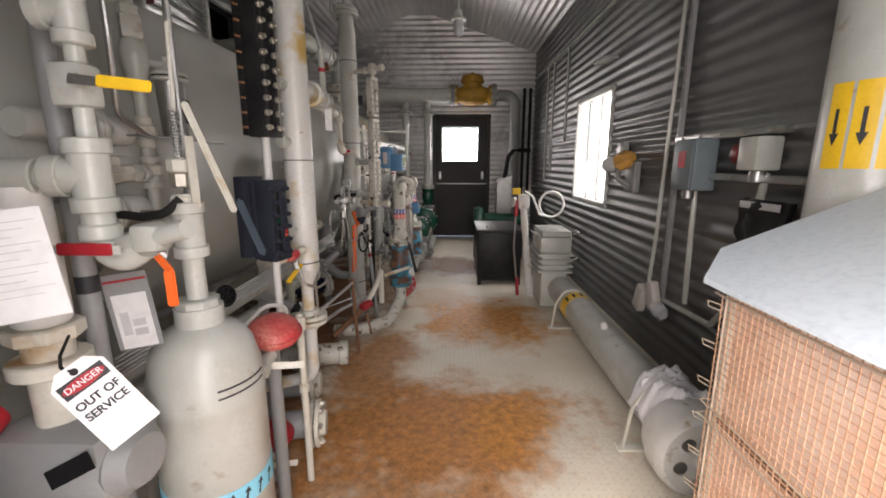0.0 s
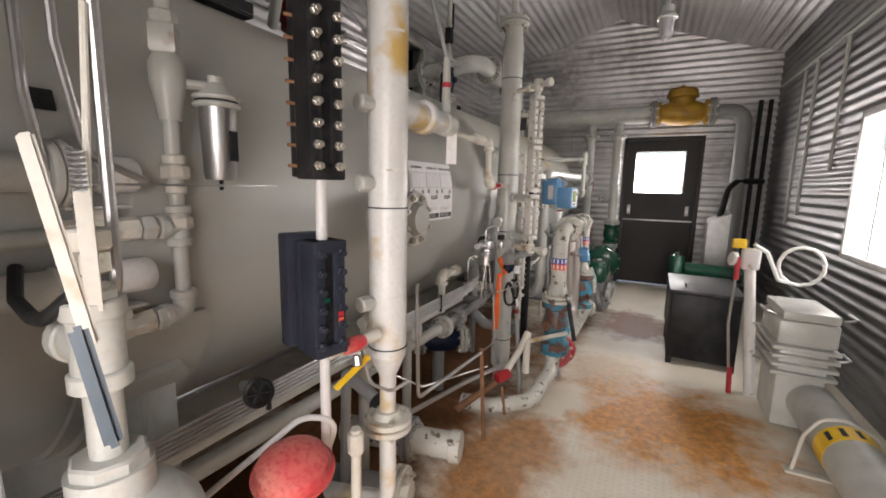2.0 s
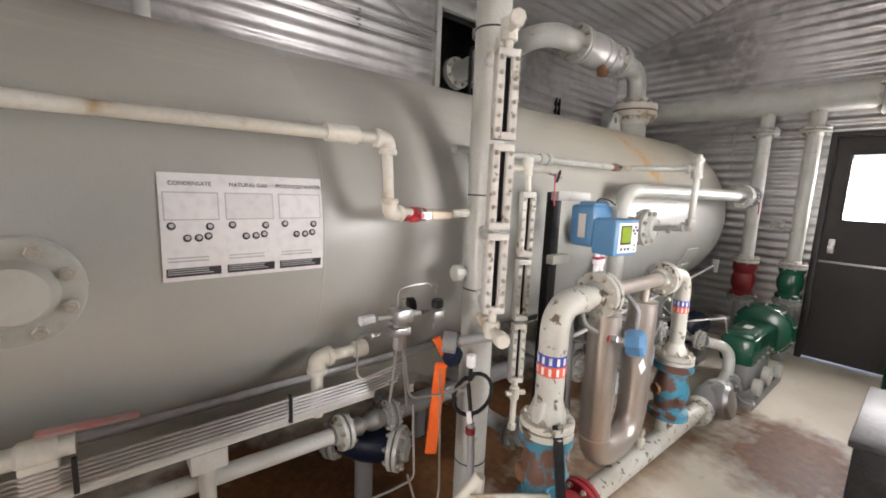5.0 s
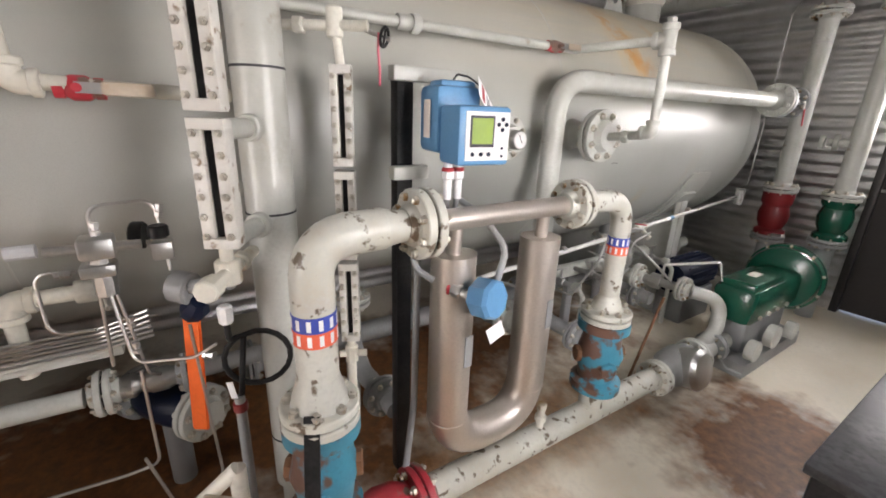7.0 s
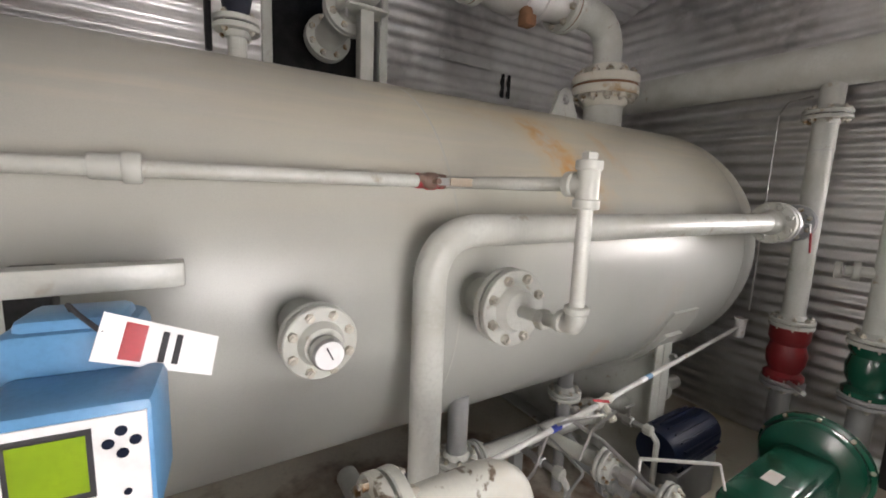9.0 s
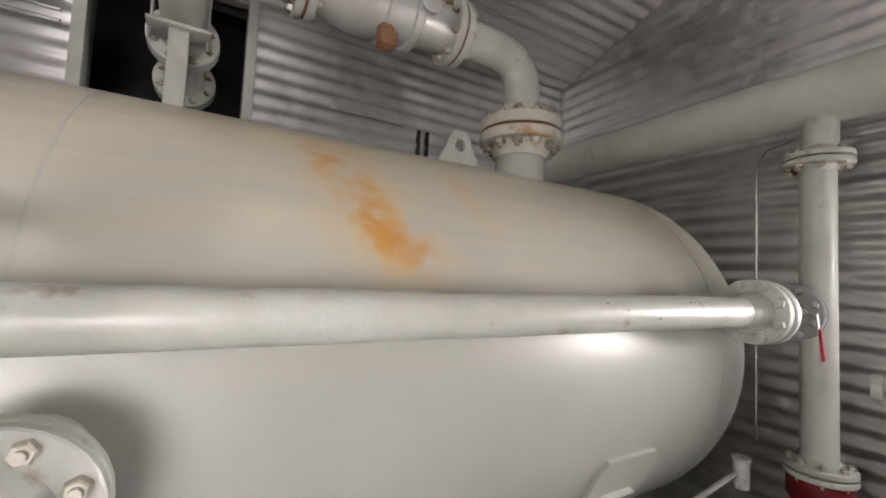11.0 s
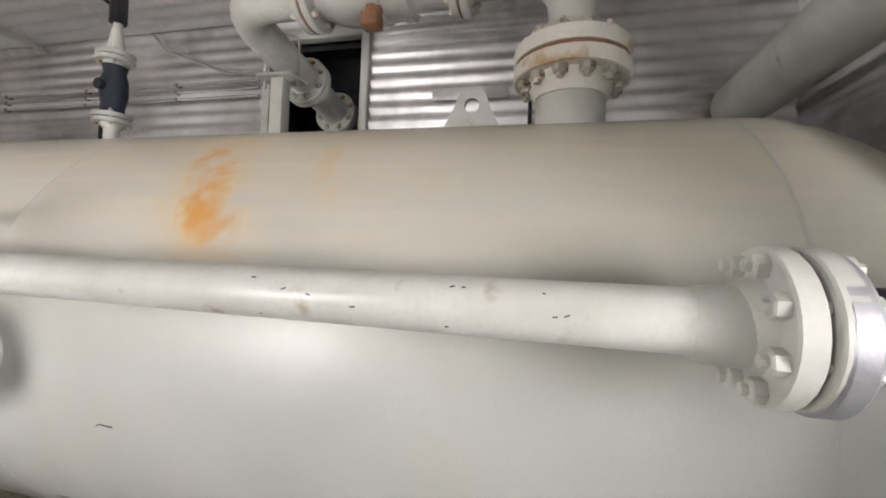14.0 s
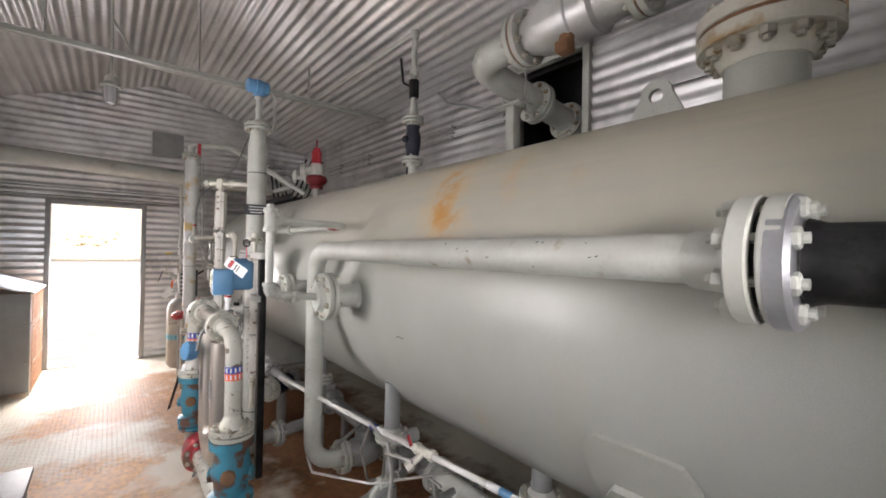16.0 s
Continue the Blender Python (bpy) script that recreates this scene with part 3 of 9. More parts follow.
def plate_lugs():
    """Raised lugs of the chequered plate along the walkway, in alternating directions."""
    verts, faces = [], []
    step = 0.030
    for i in range(54):
        for j in range(108):
            cx, cy = -0.50 + i * step, -0.80 + j * step
            ang = radians(45 if (i + j) % 2 else -45)
            u, w = V((math.cos(ang), math.sin(ang), 0)), V((-math.sin(ang), math.cos(ang), 0))
            c, k = V((cx, cy, 0)), len(verts)
            verts += [c - u * 0.0135, c - w * 0.0050, c + u * 0.0135, c + w * 0.0050]
            verts += [c - u * 0.0065 + V((0, 0, 0.0015)), c + u * 0.0065 + V((0, 0, 0.0015))]
            faces += [(k, k + 1, k + 4), (k + 1, k + 5, k + 4), (k + 1, k + 2, k + 5), (k + 2, k + 3, k + 5), (k + 3, k + 4, k + 5), (k + 3, k, k + 4)]
    me = bpy.data.meshes.new("plate_lug")
    me.from_pydata(verts, [], faces)
    me.materials.append(M_FLOOR)
    return tagged(new("plate_lug", me), "small raised lugs of the chequered steel plate", "", "", "stuff")


plate_lugs()
bm = B()
box(bm, (-400, -400, -0.6), (400, 400, -0.3), 0)
structure("ground", bm, M_GROUND, "pale gravel yard outside")


def far_woods():
    """A pale line of woods across the yard, with glowing leaves."""
    rng = random.Random(11)
    bm = B()
    for k in range(46):
        cx, cy, top = -34 + 68 * k / 45 + rng.uniform(-0.6, 0.6), -58 + rng.uniform(-4, 4), rng.uniform(4.0, 6.6)
        tube(bm, [(cx, cy, -0.3), (cx + rng.uniform(-0.3, 0.3), cy, top * 0.8)], (0.05, 0.02), 0, 5)
        for j in range(260):
            p = V((cx + rng.gauss(0, 1.0), cy + rng.gauss(0, 1.0), rng.uniform(0.02, 1.0) ** 0.9 * top))
            q = Matrix.Translation(p) @ Matrix.Rotation(rng.uniform(0, 6.28), 4, "Z") @ Matrix.Rotation(rng.uniform(-1.2, 1.2), 4, "X")
            w = rng.uniform(0.25, 0.6)
            bm.faces.new([bm.verts.new(q @ V(c)) for c in ((-w, 0, 0), (0, -w * 0.5, 0.05), (w, 0, 0), (0, w * 0.5, 0.05))])
    me = bpy.data.meshes.new("far_woods")
    bm.to_mesh(me)
    bm.free()
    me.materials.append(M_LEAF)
    return tagged(new("far_woods", me), "pale tan and green line of woods across the yard, with an added glow", "", "", "stuff")


far_woods()
# The leaves emit a little, standing in for dazzling daylight on the trees.
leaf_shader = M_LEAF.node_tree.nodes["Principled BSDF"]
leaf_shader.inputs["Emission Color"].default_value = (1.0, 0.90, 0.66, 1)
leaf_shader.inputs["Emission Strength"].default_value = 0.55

# ---- doors, window, louvre ----


def end_door():
    x0, x1, top = DOOR_END
    t = thing("door_1", (0.36, Y1, 0), "dark brown metal door with a bright square window, closed", "door", kind="structure")
    bm = B()
    for lo, hi in (((x0, 0), (x0 + 0.05, top)), ((x1 - 0.05, 0), (x1, top)), ((x0 + 0.05, top - 0.05), (x1 - 0.05, top))):
        box(bm, (lo[0], Y1 - 0.045, lo[1]), (hi[0], Y1 + 0.08, hi[1]), 0.004)
    part("door_frame", bm, M_FRAME, t)
    a, c = x0 + 0.052, x1 - 0.052
    wa, wb, wz0, wz1 = 0.035, 0.655, 1.33, 1.90
    bm = B()
    for lo, hi in (((a, 0.02), (wa, top - 0.052)), ((wb, 0.02), (c, top - 0.052)), ((wa, 0.02), (wb, wz0)), ((wa, wz1), (wb, top - 0.052))):
        box(bm, (lo[0], Y1 - 0.005, lo[1]), (hi[0], Y1 + 0.04, hi[1]), 0)
    leaf = part("door_leaf", bm, M_DOOR, t)
    bm = B()
    box(bm, (a, Y1 - 0.012, 0.93), (c, Y1 - 0.006, 0.95), 0.002)
    part("push_bar_strip", bm, M_STEEL, leaf, "thin steel strip")
    bm = B()
    box(bm, (wa, Y1 + 0.012, wz0), (wb, Y1 + 0.018, wz1), 0)
    g = part("pane", bm, M_GLASS, leaf, "bright glass pane")
    g.visible_shadow = False
    bm = B()
    for lo, hi in (((wa - 0.02, wz0 - 0.02), (wa, wz1 + 0.02)), ((wb, wz0 - 0.02), (wb + 0.02, wz1 + 0.02)), ((wa, wz0 - 0.02), (wb, wz0)), ((wa, wz1), (wb, wz1 + 0.02))):
        box(bm, (lo[0], Y1 - 0.014, lo[1]), (hi[0], Y1 - 0.004, hi[1]), 0.003)
    part("glazing_bead", bm, M_DOOR, leaf)
    for x in (a + 0.05, c - 0.10):
        bm = B()
        box(bm, (x, Y1 - 0.02, 1.02), (x + 0.045, Y1 - 0.006, 1.15), 0.006)
        disc(bm, (x + 0.022, Y1 - 0.02, 1.08), (0, -1, 0), 0.022, 0.045, 16)
        part("door_handle", bm, M_STEEL, leaf, "steel door handle")


end_door()


def side_window():
    ya, yb, za, zb = WIN
    t = thing("window_1", (XR, (ya + yb) / 2, za), "white sliding window full of white daylight", "window", kind="structure")
    bm = B()
    w = 0.04
    for p, q in (((ya, za), (ya + w, zb)), ((yb - w, za), (yb, zb)), ((ya + w, za), (yb - w, za + w)), ((ya + w, zb - w), (yb - w, zb))):
        box(bm, (XR - 0.03, p[0], p[1]), (XR + 0.09, q[0], q[1]), 0.004)
    part("window_frame", bm, M_WHITE, t)
    for y in (ya + 0.36, ya + 0.68):
        bm = B()
        box(bm, (XR + 0.0, y - 0.012, za + w), (XR + 0.04, y + 0.012, zb - w), 0.003)
        part("mullion", bm, M_WHITE, t)
    for a, c in ((ya + w, ya + 0.348), (ya + 0.372, ya + 0.668), (ya + 0.692, yb - w)):
        bm = B()
        box(bm, (XR + 0.018, a, za + w), (XR + 0.022, c, zb - w), 0)
        part("pane", bm, M_GLASS, t).visible_shadow = False


side_window()


def louvre():
    ya, yb, za, zb = LOUVRE
    t = thing("window_2", (XL, (ya + yb) / 2, za), "pale framed wall opening, dark beyond, with a pipe through it", "wall opening", kind="structure")
    bm = B()
    w = 0.05
    for p, q in (((ya - w, za), (ya, zb + w)), ((yb, za), (yb + w, zb + w)), ((ya, zb), (yb, zb + w))):
        box(bm, (XL - 0.05, p[0], p[1]), (XL + 0.05, q[0], q[1]), 0.004)
    part("opening_frame", bm, M_PIPE, t)
    # Added black box: shuts out daylight and paints the dark beyond the opening.
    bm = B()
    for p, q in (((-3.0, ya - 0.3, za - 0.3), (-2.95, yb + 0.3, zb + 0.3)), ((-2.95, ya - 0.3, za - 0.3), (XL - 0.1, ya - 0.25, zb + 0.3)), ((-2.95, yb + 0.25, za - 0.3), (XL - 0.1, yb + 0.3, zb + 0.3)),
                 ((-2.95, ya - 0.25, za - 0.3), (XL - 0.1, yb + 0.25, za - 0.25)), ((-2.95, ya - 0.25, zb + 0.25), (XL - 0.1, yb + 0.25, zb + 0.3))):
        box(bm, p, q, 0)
    part("duct_hood", bm, M_BLACK, t, "black box added behind the opening to keep it dark")


louvre()


def entrance():
    x0, x1, top = DOOR_IN
    t = thing("door_2", (0.37, Y0, 0), "open doorway with a grey steel frame to the bright yard", "doorway", kind="structure")
    bm = B()
    for lo, hi in (((x0, 0), (x0 + 0.05, top)), ((x1 - 0.05, 0), (x1, top)), ((x0 + 0.05, top - 0.05), (x1 - 0.05, top))):
        box(bm, (lo[0], Y0 - 0.1, lo[1]), (hi[0], Y0 + 0.05, hi[1]), 0.004)
    part("door_frame", bm, M_GREY, t)
    bm = B()
    box(bm, (x0, Y0 - 0.1, 0.0), (x1, Y0 + 0.05, 0.015), 0.003)
    part("threshold", bm, M_STEEL, t)


entrance()

# ---- the horizontal vessel ----
VX, VZ, VR, VA, VB = -1.437, 1.29, 0.740, 0.15, 5.96
TX, TOPZ, HEAD = -1.43, 2.011, 0.62


def on_vessel(z, lift=0.0):
    """The x of the vessel's front at height z."""
    return VX + math.sqrt(max(0.0, (VR + lift) ** 2 - (z - VZ) ** 2))


def head_profile(r, depth, n=18):
    return [(r * math.cos(a), depth * math.sin(a)) for a in (0.5 * math.pi * k / n for k in range(n + 1))]


def nozzle(v, at, axis, r, length, fr, count, m=None, cover=None):
    """A flanged branch on the vessel."""
    ax = V(axis).normalized()
    bm = B()
    lathe(bm, V(at) - ax * 0.08, ax, [(0, 0), (r * 1.25, 0), (r * 1.25, 0.075), (r, 0.095), (r, length + 0.08), (0, length + 0.08)], 24)
    n = part("nozzle", bm, m or M_PIPE, v)
    flange(v, V(at) + ax * (length + 0.012), ax, fr, 0.022, count, M_PIPE)
    return n


def vessel():
    v = thing("horizontal_vessel", (VX, 3.0, 0), "large pale grey horizontal pressure vessel with yellowed, rust-stained top", "pressure vessel")
    ORIGIN[v] = V((VX, 3.0, 0))
    bm = B()
    prof = [(r, -h) for r, h in head_profile(VR, HEAD)][::-1] + [(VR, VB - VA)] + [(r, VB - VA + h) for r, h in head_profile(VR, HEAD)[1:]]
    prof[0], prof[-1] = (0, prof[0][1]), (0, prof[-1][1])
    lathe(bm, (VX, VA, VZ), (0, 1, 0), prof, 96)
    o = ORIGIN[v]
    bm.transform(Matrix.Translation((-VX, -3.0, -VZ)))
    shell = new("shell", finish("shell", bm, M_VESSEL))
    shell.parent = v
    shell.location = (0, 0, VZ)
    ORIGIN[shell] = o
    for y in (VA + 0.04, 2.08, 4.0, VB - 0.04):
        bm = B()
        lathe(bm, (VX, y - 0.006, VZ), (0, 1, 0), [(VR - 0.004, 0.002), (VR + 0.0004, 0.002), (VR + 0.0009, 0.005), (VR + 0.0009, 0.007), (VR + 0.0004, 0.010), (VR - 0.004, 0.010)], 96)
        part("weld_seam", bm, M_SEAM, v)
    for y in (0.54, 5.455):
        for name, half, sweep, thick in (("wear_plate", 0.145, 70, 0.014), ("saddle_band", 0.105, 58.5, 0.034)):
            bm = B()
            n = 34
            prev = None
            for k in range(n + 1):
                deg = -sweep + 2 * sweep * k / n
                a = math.radians(-90 + deg)
                # the corners of the plate are rounded
                left = (sweep - abs(deg)) * VR * math.pi / 180
                w = half - (0.03 - math.sqrt(max(0.0, 0.03 ** 2 - (0.03 - left) ** 2)) if left < 0.03 else 0.0)
                ring = [bm.verts.new((VX + rr * math.cos(a), yy, VZ + rr * math.sin(a))) for rr, yy in ((VR - 0.005, y - w), (VR + thick, y - w), (VR + thick, y + w), (VR - 0.005, y + w))]
                if prev:
                    for q in range(4):
                        bm.faces.new((prev[q], prev[(q + 1) % 4], ring[(q + 1) % 4], ring[q]))
                else:
                    bm.faces.new(ring)
                prev = ring
            bm.faces.new(prev[::-1])
            bmesh.ops.recalc_face_normals(bm, faces=bm.faces)
            part(name, bm, M_SEAM if name == "wear_plate" else M_PIPE, v)
        bm = B()
        prev = None
        for k in range(13):
            x = VX - 0.62 + 1.24 * k / 12
            zt = VZ - math.sqrt((VR + 0.005) ** 2 - (x - VX) ** 2)
            ring = [bm.verts.new((x, yy, zz)) for yy, zz in ((y - 0.01, 0), (y + 0.01, 0), (y + 0.01, zt), (y - 0.01, zt))]
            if prev:
                for q in range(4):
                    bm.faces.new((prev[q], prev[(q + 1) % 4], ring[(q + 1) % 4], ring[q]))
            else:
                bm.faces.new(ring)
            prev = ring
        bm.faces.new(prev[::-1])
        web = part("saddle_web", bm, M_PIPE, v)
        for s in (-1, 1):
            bm = B()
            box(bm, (VX + s * 0.61 - 0.006, y - 0.075, 0.01), (VX + s * 0.61 + 0.006, y + 0.075, 0.86), 0.003)
            part("saddle_rib", bm, M_PIPE, web)
        bm = B()
        box(bm, (VX - 0.7, y - 0.12, 0), (VX + 0.7, y + 0.12, 0.015), 0.003)
        part("saddle_foot", bm, M_PIPE, web)
    for y in (1.0, 5.19):
        bm = B()
        out = [(-0.115, -0.06), (0.115, -0.06), (0.115, 0.03), (0.062, 0.135)] + [(0.062 * math.cos(a), 0.135 + 0.062 * math.sin(a)) for a in (math.pi * k / 8 for k in range(1, 8))] + [(-0.062, 0.135), (-0.115, 0.03)]
        hole = [(0.028 * math.cos(2 * math.pi * k / 14), 0.13 + 0.028 * math.sin(2 * math.pi * k / 14)) for k in range(14)]
        loops = []
        for x in (-0.011, 0.011):
            o_ = [bm.verts.new((TX + x, y + a, TOPZ + b)) for a, b in out]
            h_ = [bm.verts.new((TX + x, y + a, TOPZ + b)) for a, b in hole]
            es = [bm.edges.new((l[k], l[(k + 1) % len(l)])) for l in (o_, h_) for k in range(len(l))]
            bmesh.ops.triangle_fill(bm, edges=es, use_beauty=True)
            loops.append((o_, h_))
        for q in (0, 1):
            a, c = loops[0][q], loops[1][q]
            for k in range(len(a)):
                j = (k + 1) % len(a)
                bm.faces.new((a[k], a[j], c[j], c[k]))
        bmesh.ops.recalc_face_normals(bm, faces=bm.faces)
        part("lifting_lug", bm, M_PIPE, v)
    # top branches
    bm = B()
    lathe(bm, (TX, 5.54, TOPZ - 0.1), (0, 0, 1), [(0, 0), (0.14, 0), (0.118, 0.12), (0.116, 0.31), (0, 0.31)], 32)
    part("nozzle", bm, M_PIPE, v)
    bm = B()
    lathe(bm, (TX, 3.475, TOPZ - 0.05), (0, 0, 1), [(0, 0), (0.05, 0), (0.032, 0.07), (0.032, 0.16), (0, 0.16)], 24)
    part("nozzle", bm, M_PIPE, v)
    # front branches
    nozzle(v, (on_vessel(1.236), 1.377, 1.236), (1, 0, 0), 0.062, 0.15, 0.108, 8, M_PIPE)
    nozzle(v, (on_vessel(1.275), 3.512, 1.275), (1, 0, 0), 0.045, 0.145, 0.08, 8, M_PIPE)
    nozzle(v, (on_vessel(1.28), 4.06, 1.28), (1, 0, 0), 0.058, 0.14, 0.112, 8, M_PIPE)
    # dial
    bm = B()
    disc(bm, (-0.488, 3.512, 1.27), (1, 0, 0), 0.034, 0.028, 24)
    d = part("dial_gauge", bm, M_STEEL, v, "round dial thermometer")
    bm = B()
    disc(bm, (-0.4595, 3.512, 1.27), (1, 0, 0), 0.029, 0.003, 24, 0)
    f = part("dial_face", bm, M_PAPER, d)
    bm = B()
    slab(bm, facing((-0.4562, 3.512, 1.274), (1, 0, 0), roll=25), 0.003, 0.03, 0.0006)
    part("needle", bm, M_INK, d)
    return v


VESSEL = vessel()


def poster():
    t = thing("hazard_poster", (on_vessel(1.33), 1.85, 1.19), "white laminated hazard poster with three columns stuck on the vessel", "poster")

    def patch(y0, y1, z0, z1, lift, m, name, parent, label=""):
        bm = B()
        n = 6
        prev = None
        for k in range(n + 1):
            z = z0 + (z1 - z0) * k / n
            ring = [bm.verts.new((on_vessel(z, l), y, z)) for y, l in ((y0, lift), (y1, lift), (y1, lift - 0.001), (y0, lift - 0.001))]
            if prev:
                for q in range(4):
                    bm.faces.new((prev[q], prev[(q + 1) % 4], ring[(q + 1) % 4], ring[q]))
            else:
                bm.faces.new(ring)
            prev = ring
        bm.faces.new(prev[::-1])
        return part(name, bm, m, parent, label)

    ya, yb, za, zb = 1.63, 2.07, 1.19, 1.48
    sheet = patch(ya, yb, za, zb, 0.006, M_PAPER, "sheet", t)
    w = (yb - ya) / 3
    for k, title in enumerate(("CONDENSATE", "NATURAL GAS", "PRODUCED WATER")):
        y0 = ya + w * k + 0.008
        y1 = y0 + w - 0.016
        patch(y0, y1, 1.355, 1.43, 0.0072, M_GREYINK, "frame_line", sheet)
        patch(y0 + 0.003, y1 - 0.003, 1.358, 1.427, 0.0084, M_PAPER, "blank_field", sheet)
        for zz, h in ((1.252, 0.004), (1.243, 0.004)):
            patch(y0 + 0.004, y1 - 0.03, zz, zz + h, 0.0072, M_GREYINK, "text_line", sheet)
        patch(y0, y1, 1.202, 1.226, 0.0072, M_INK, "text_block", sheet)
        for zz in (1.209, 1.215, 1.221):
            patch(y0 + 0.004, y1 - 0.02 - 0.01 * (zz > 1.212), zz, zz + 0.0022, 0.0084, M_GREYINK, "text_line", sheet)
        for j, (dy, dz) in enumerate(((0.010, 0.055), (0.10, 0.052), (0.045, 0.022), (0.072, 0.022), (0.095, 0.026))):
            zz = 1.285 + dz
            p = V((on_vessel(zz, 0.0066), y0 + dy + 0.006, zz))
            nrm = V((p.x - VX, 0, p.z - VZ)).normalized()
            bm = B()
            disc(bm, p, nrm, 0.0105, 0.0006, 16, 0)
            part("pictogram", bm, M_INK, sheet)
            bm = B()
            disc(bm, p + nrm * 0.0006 + V((0, 0.001, 0.001)), nrm, 0.006, 0.0004, 10, 0)
            part("pictogram", bm, M_GREYINK, sheet)
        zz = 1.452
        p = V((on_vessel(zz, 0.0066), (y0 + y1) / 2, zz))
        word(title, 0.0155, M_INK, sheet, facing(p, (p.x - VX, 0, p.z - VZ)))


poster()

# ---- piping in front of the vessel ----


def pipe_thing(name, pts, r, label, category="pipe", bend=0.06, m=None, seg=18, group=""):
    t = thing(name, V(pts[0]), label, category, group)
    bm = B()
    tube(bm, pts, r, bend, seg)
    part("pipe", bm, m or M_PIPE, t)
    return t


def coupling(parent, at, axis, r, length, m=None, name="coupling"):
    ax = V(axis).normalized()
    bm = B()
    lathe(bm, V(at) - ax * length / 2, ax, [(0, 0), (r * 0.92, 0), (r, r * 0.12), (r, length - r * 0.12), (r * 0.92, length), (0, length)], 18)
    return part(name, bm, m or M_PIPE, parent)


def elbow(parent, at, a, c, r, m=None, leg=0.04):
    """A screwed elbow fitting with banded ends."""
    a, c = V(a).normalized(), V(c).normalized()
    bm = B()
    tube(bm, [V(at) + a * leg, V(at), V(at) + c * leg], r, leg * 0.6, 16)
    for d in (a, c):
        disc(bm, V(at) + d * leg * 0.75, d, r * 1.18, leg * 0.45, 18, 0.003)
    return part("elbow", bm, m or M_PIPE, parent)


def tee(parent, at, main, branch, r, m=None, leg=0.045):
    main, branch = V(main).normalized(), V(branch).normalized()
    bm = B()
    tube(bm, [V(at) - main * leg, V(at) + main * leg], r, 0, 16)
    tube(bm, [V(at), V(at) + branch * leg], r, 0, 16)
    for d in (main, -main, branch):
        disc(bm, V(at) + d * leg * 0.7, d, r * 1.18, leg * 0.5, 18, 0.003)
    return part("tee", bm, m or M_PIPE, parent)


def ball_valve(parent, at, axis, r, length, m, handle, handle_m, grip=0.16, name="ball_valve", out=(1, 0, 0), body_m=None):
    """A small ball valve with a flat lever."""
    ax = V(axis).normalized()
    bm = B()
    lathe(bm, V(at) - ax * length / 2, ax, [(0, 0), (r * 0.85, 0), (r * 0.85, length * 0.2), (r * 0.75, length * 0.22), (r, length * 0.35), (r, length * 0.65), (r * 0.75, length * 0.78), (r * 0.85, length * 0.8), (r * 0.85, length), (0, length)], 12)
    tube(bm, [V(at), V(at) + V(out) * r * 1.9], r * 0.35, 0, 10)
    v = part(name, bm, body_m or m, parent)
    h = V(handle).normalized()
    p = V(at) + V(out).normalized() * r * 1.7
    bm = B()
    pl = facing(p + h * grip * 0.5, out, up=h)
    slab(bm, pl, r * 0.85, grip * 1.05, 0.004)
    lev = part("lever", bm, M_STEEL, v)
    bm = B()
    slab(bm, facing(p + h * grip * 0.66 - V(out).normalized() * 0.002, out, up=h), r * 1.0, grip * 0.72, 0.009)
    bmesh.ops.bevel(bm, geom=bm.edges[:], offset=0.003, segments=2, affect="EDGES")
    part("grip", bm, handle_m, lev, "coloured lever grip")
    return v


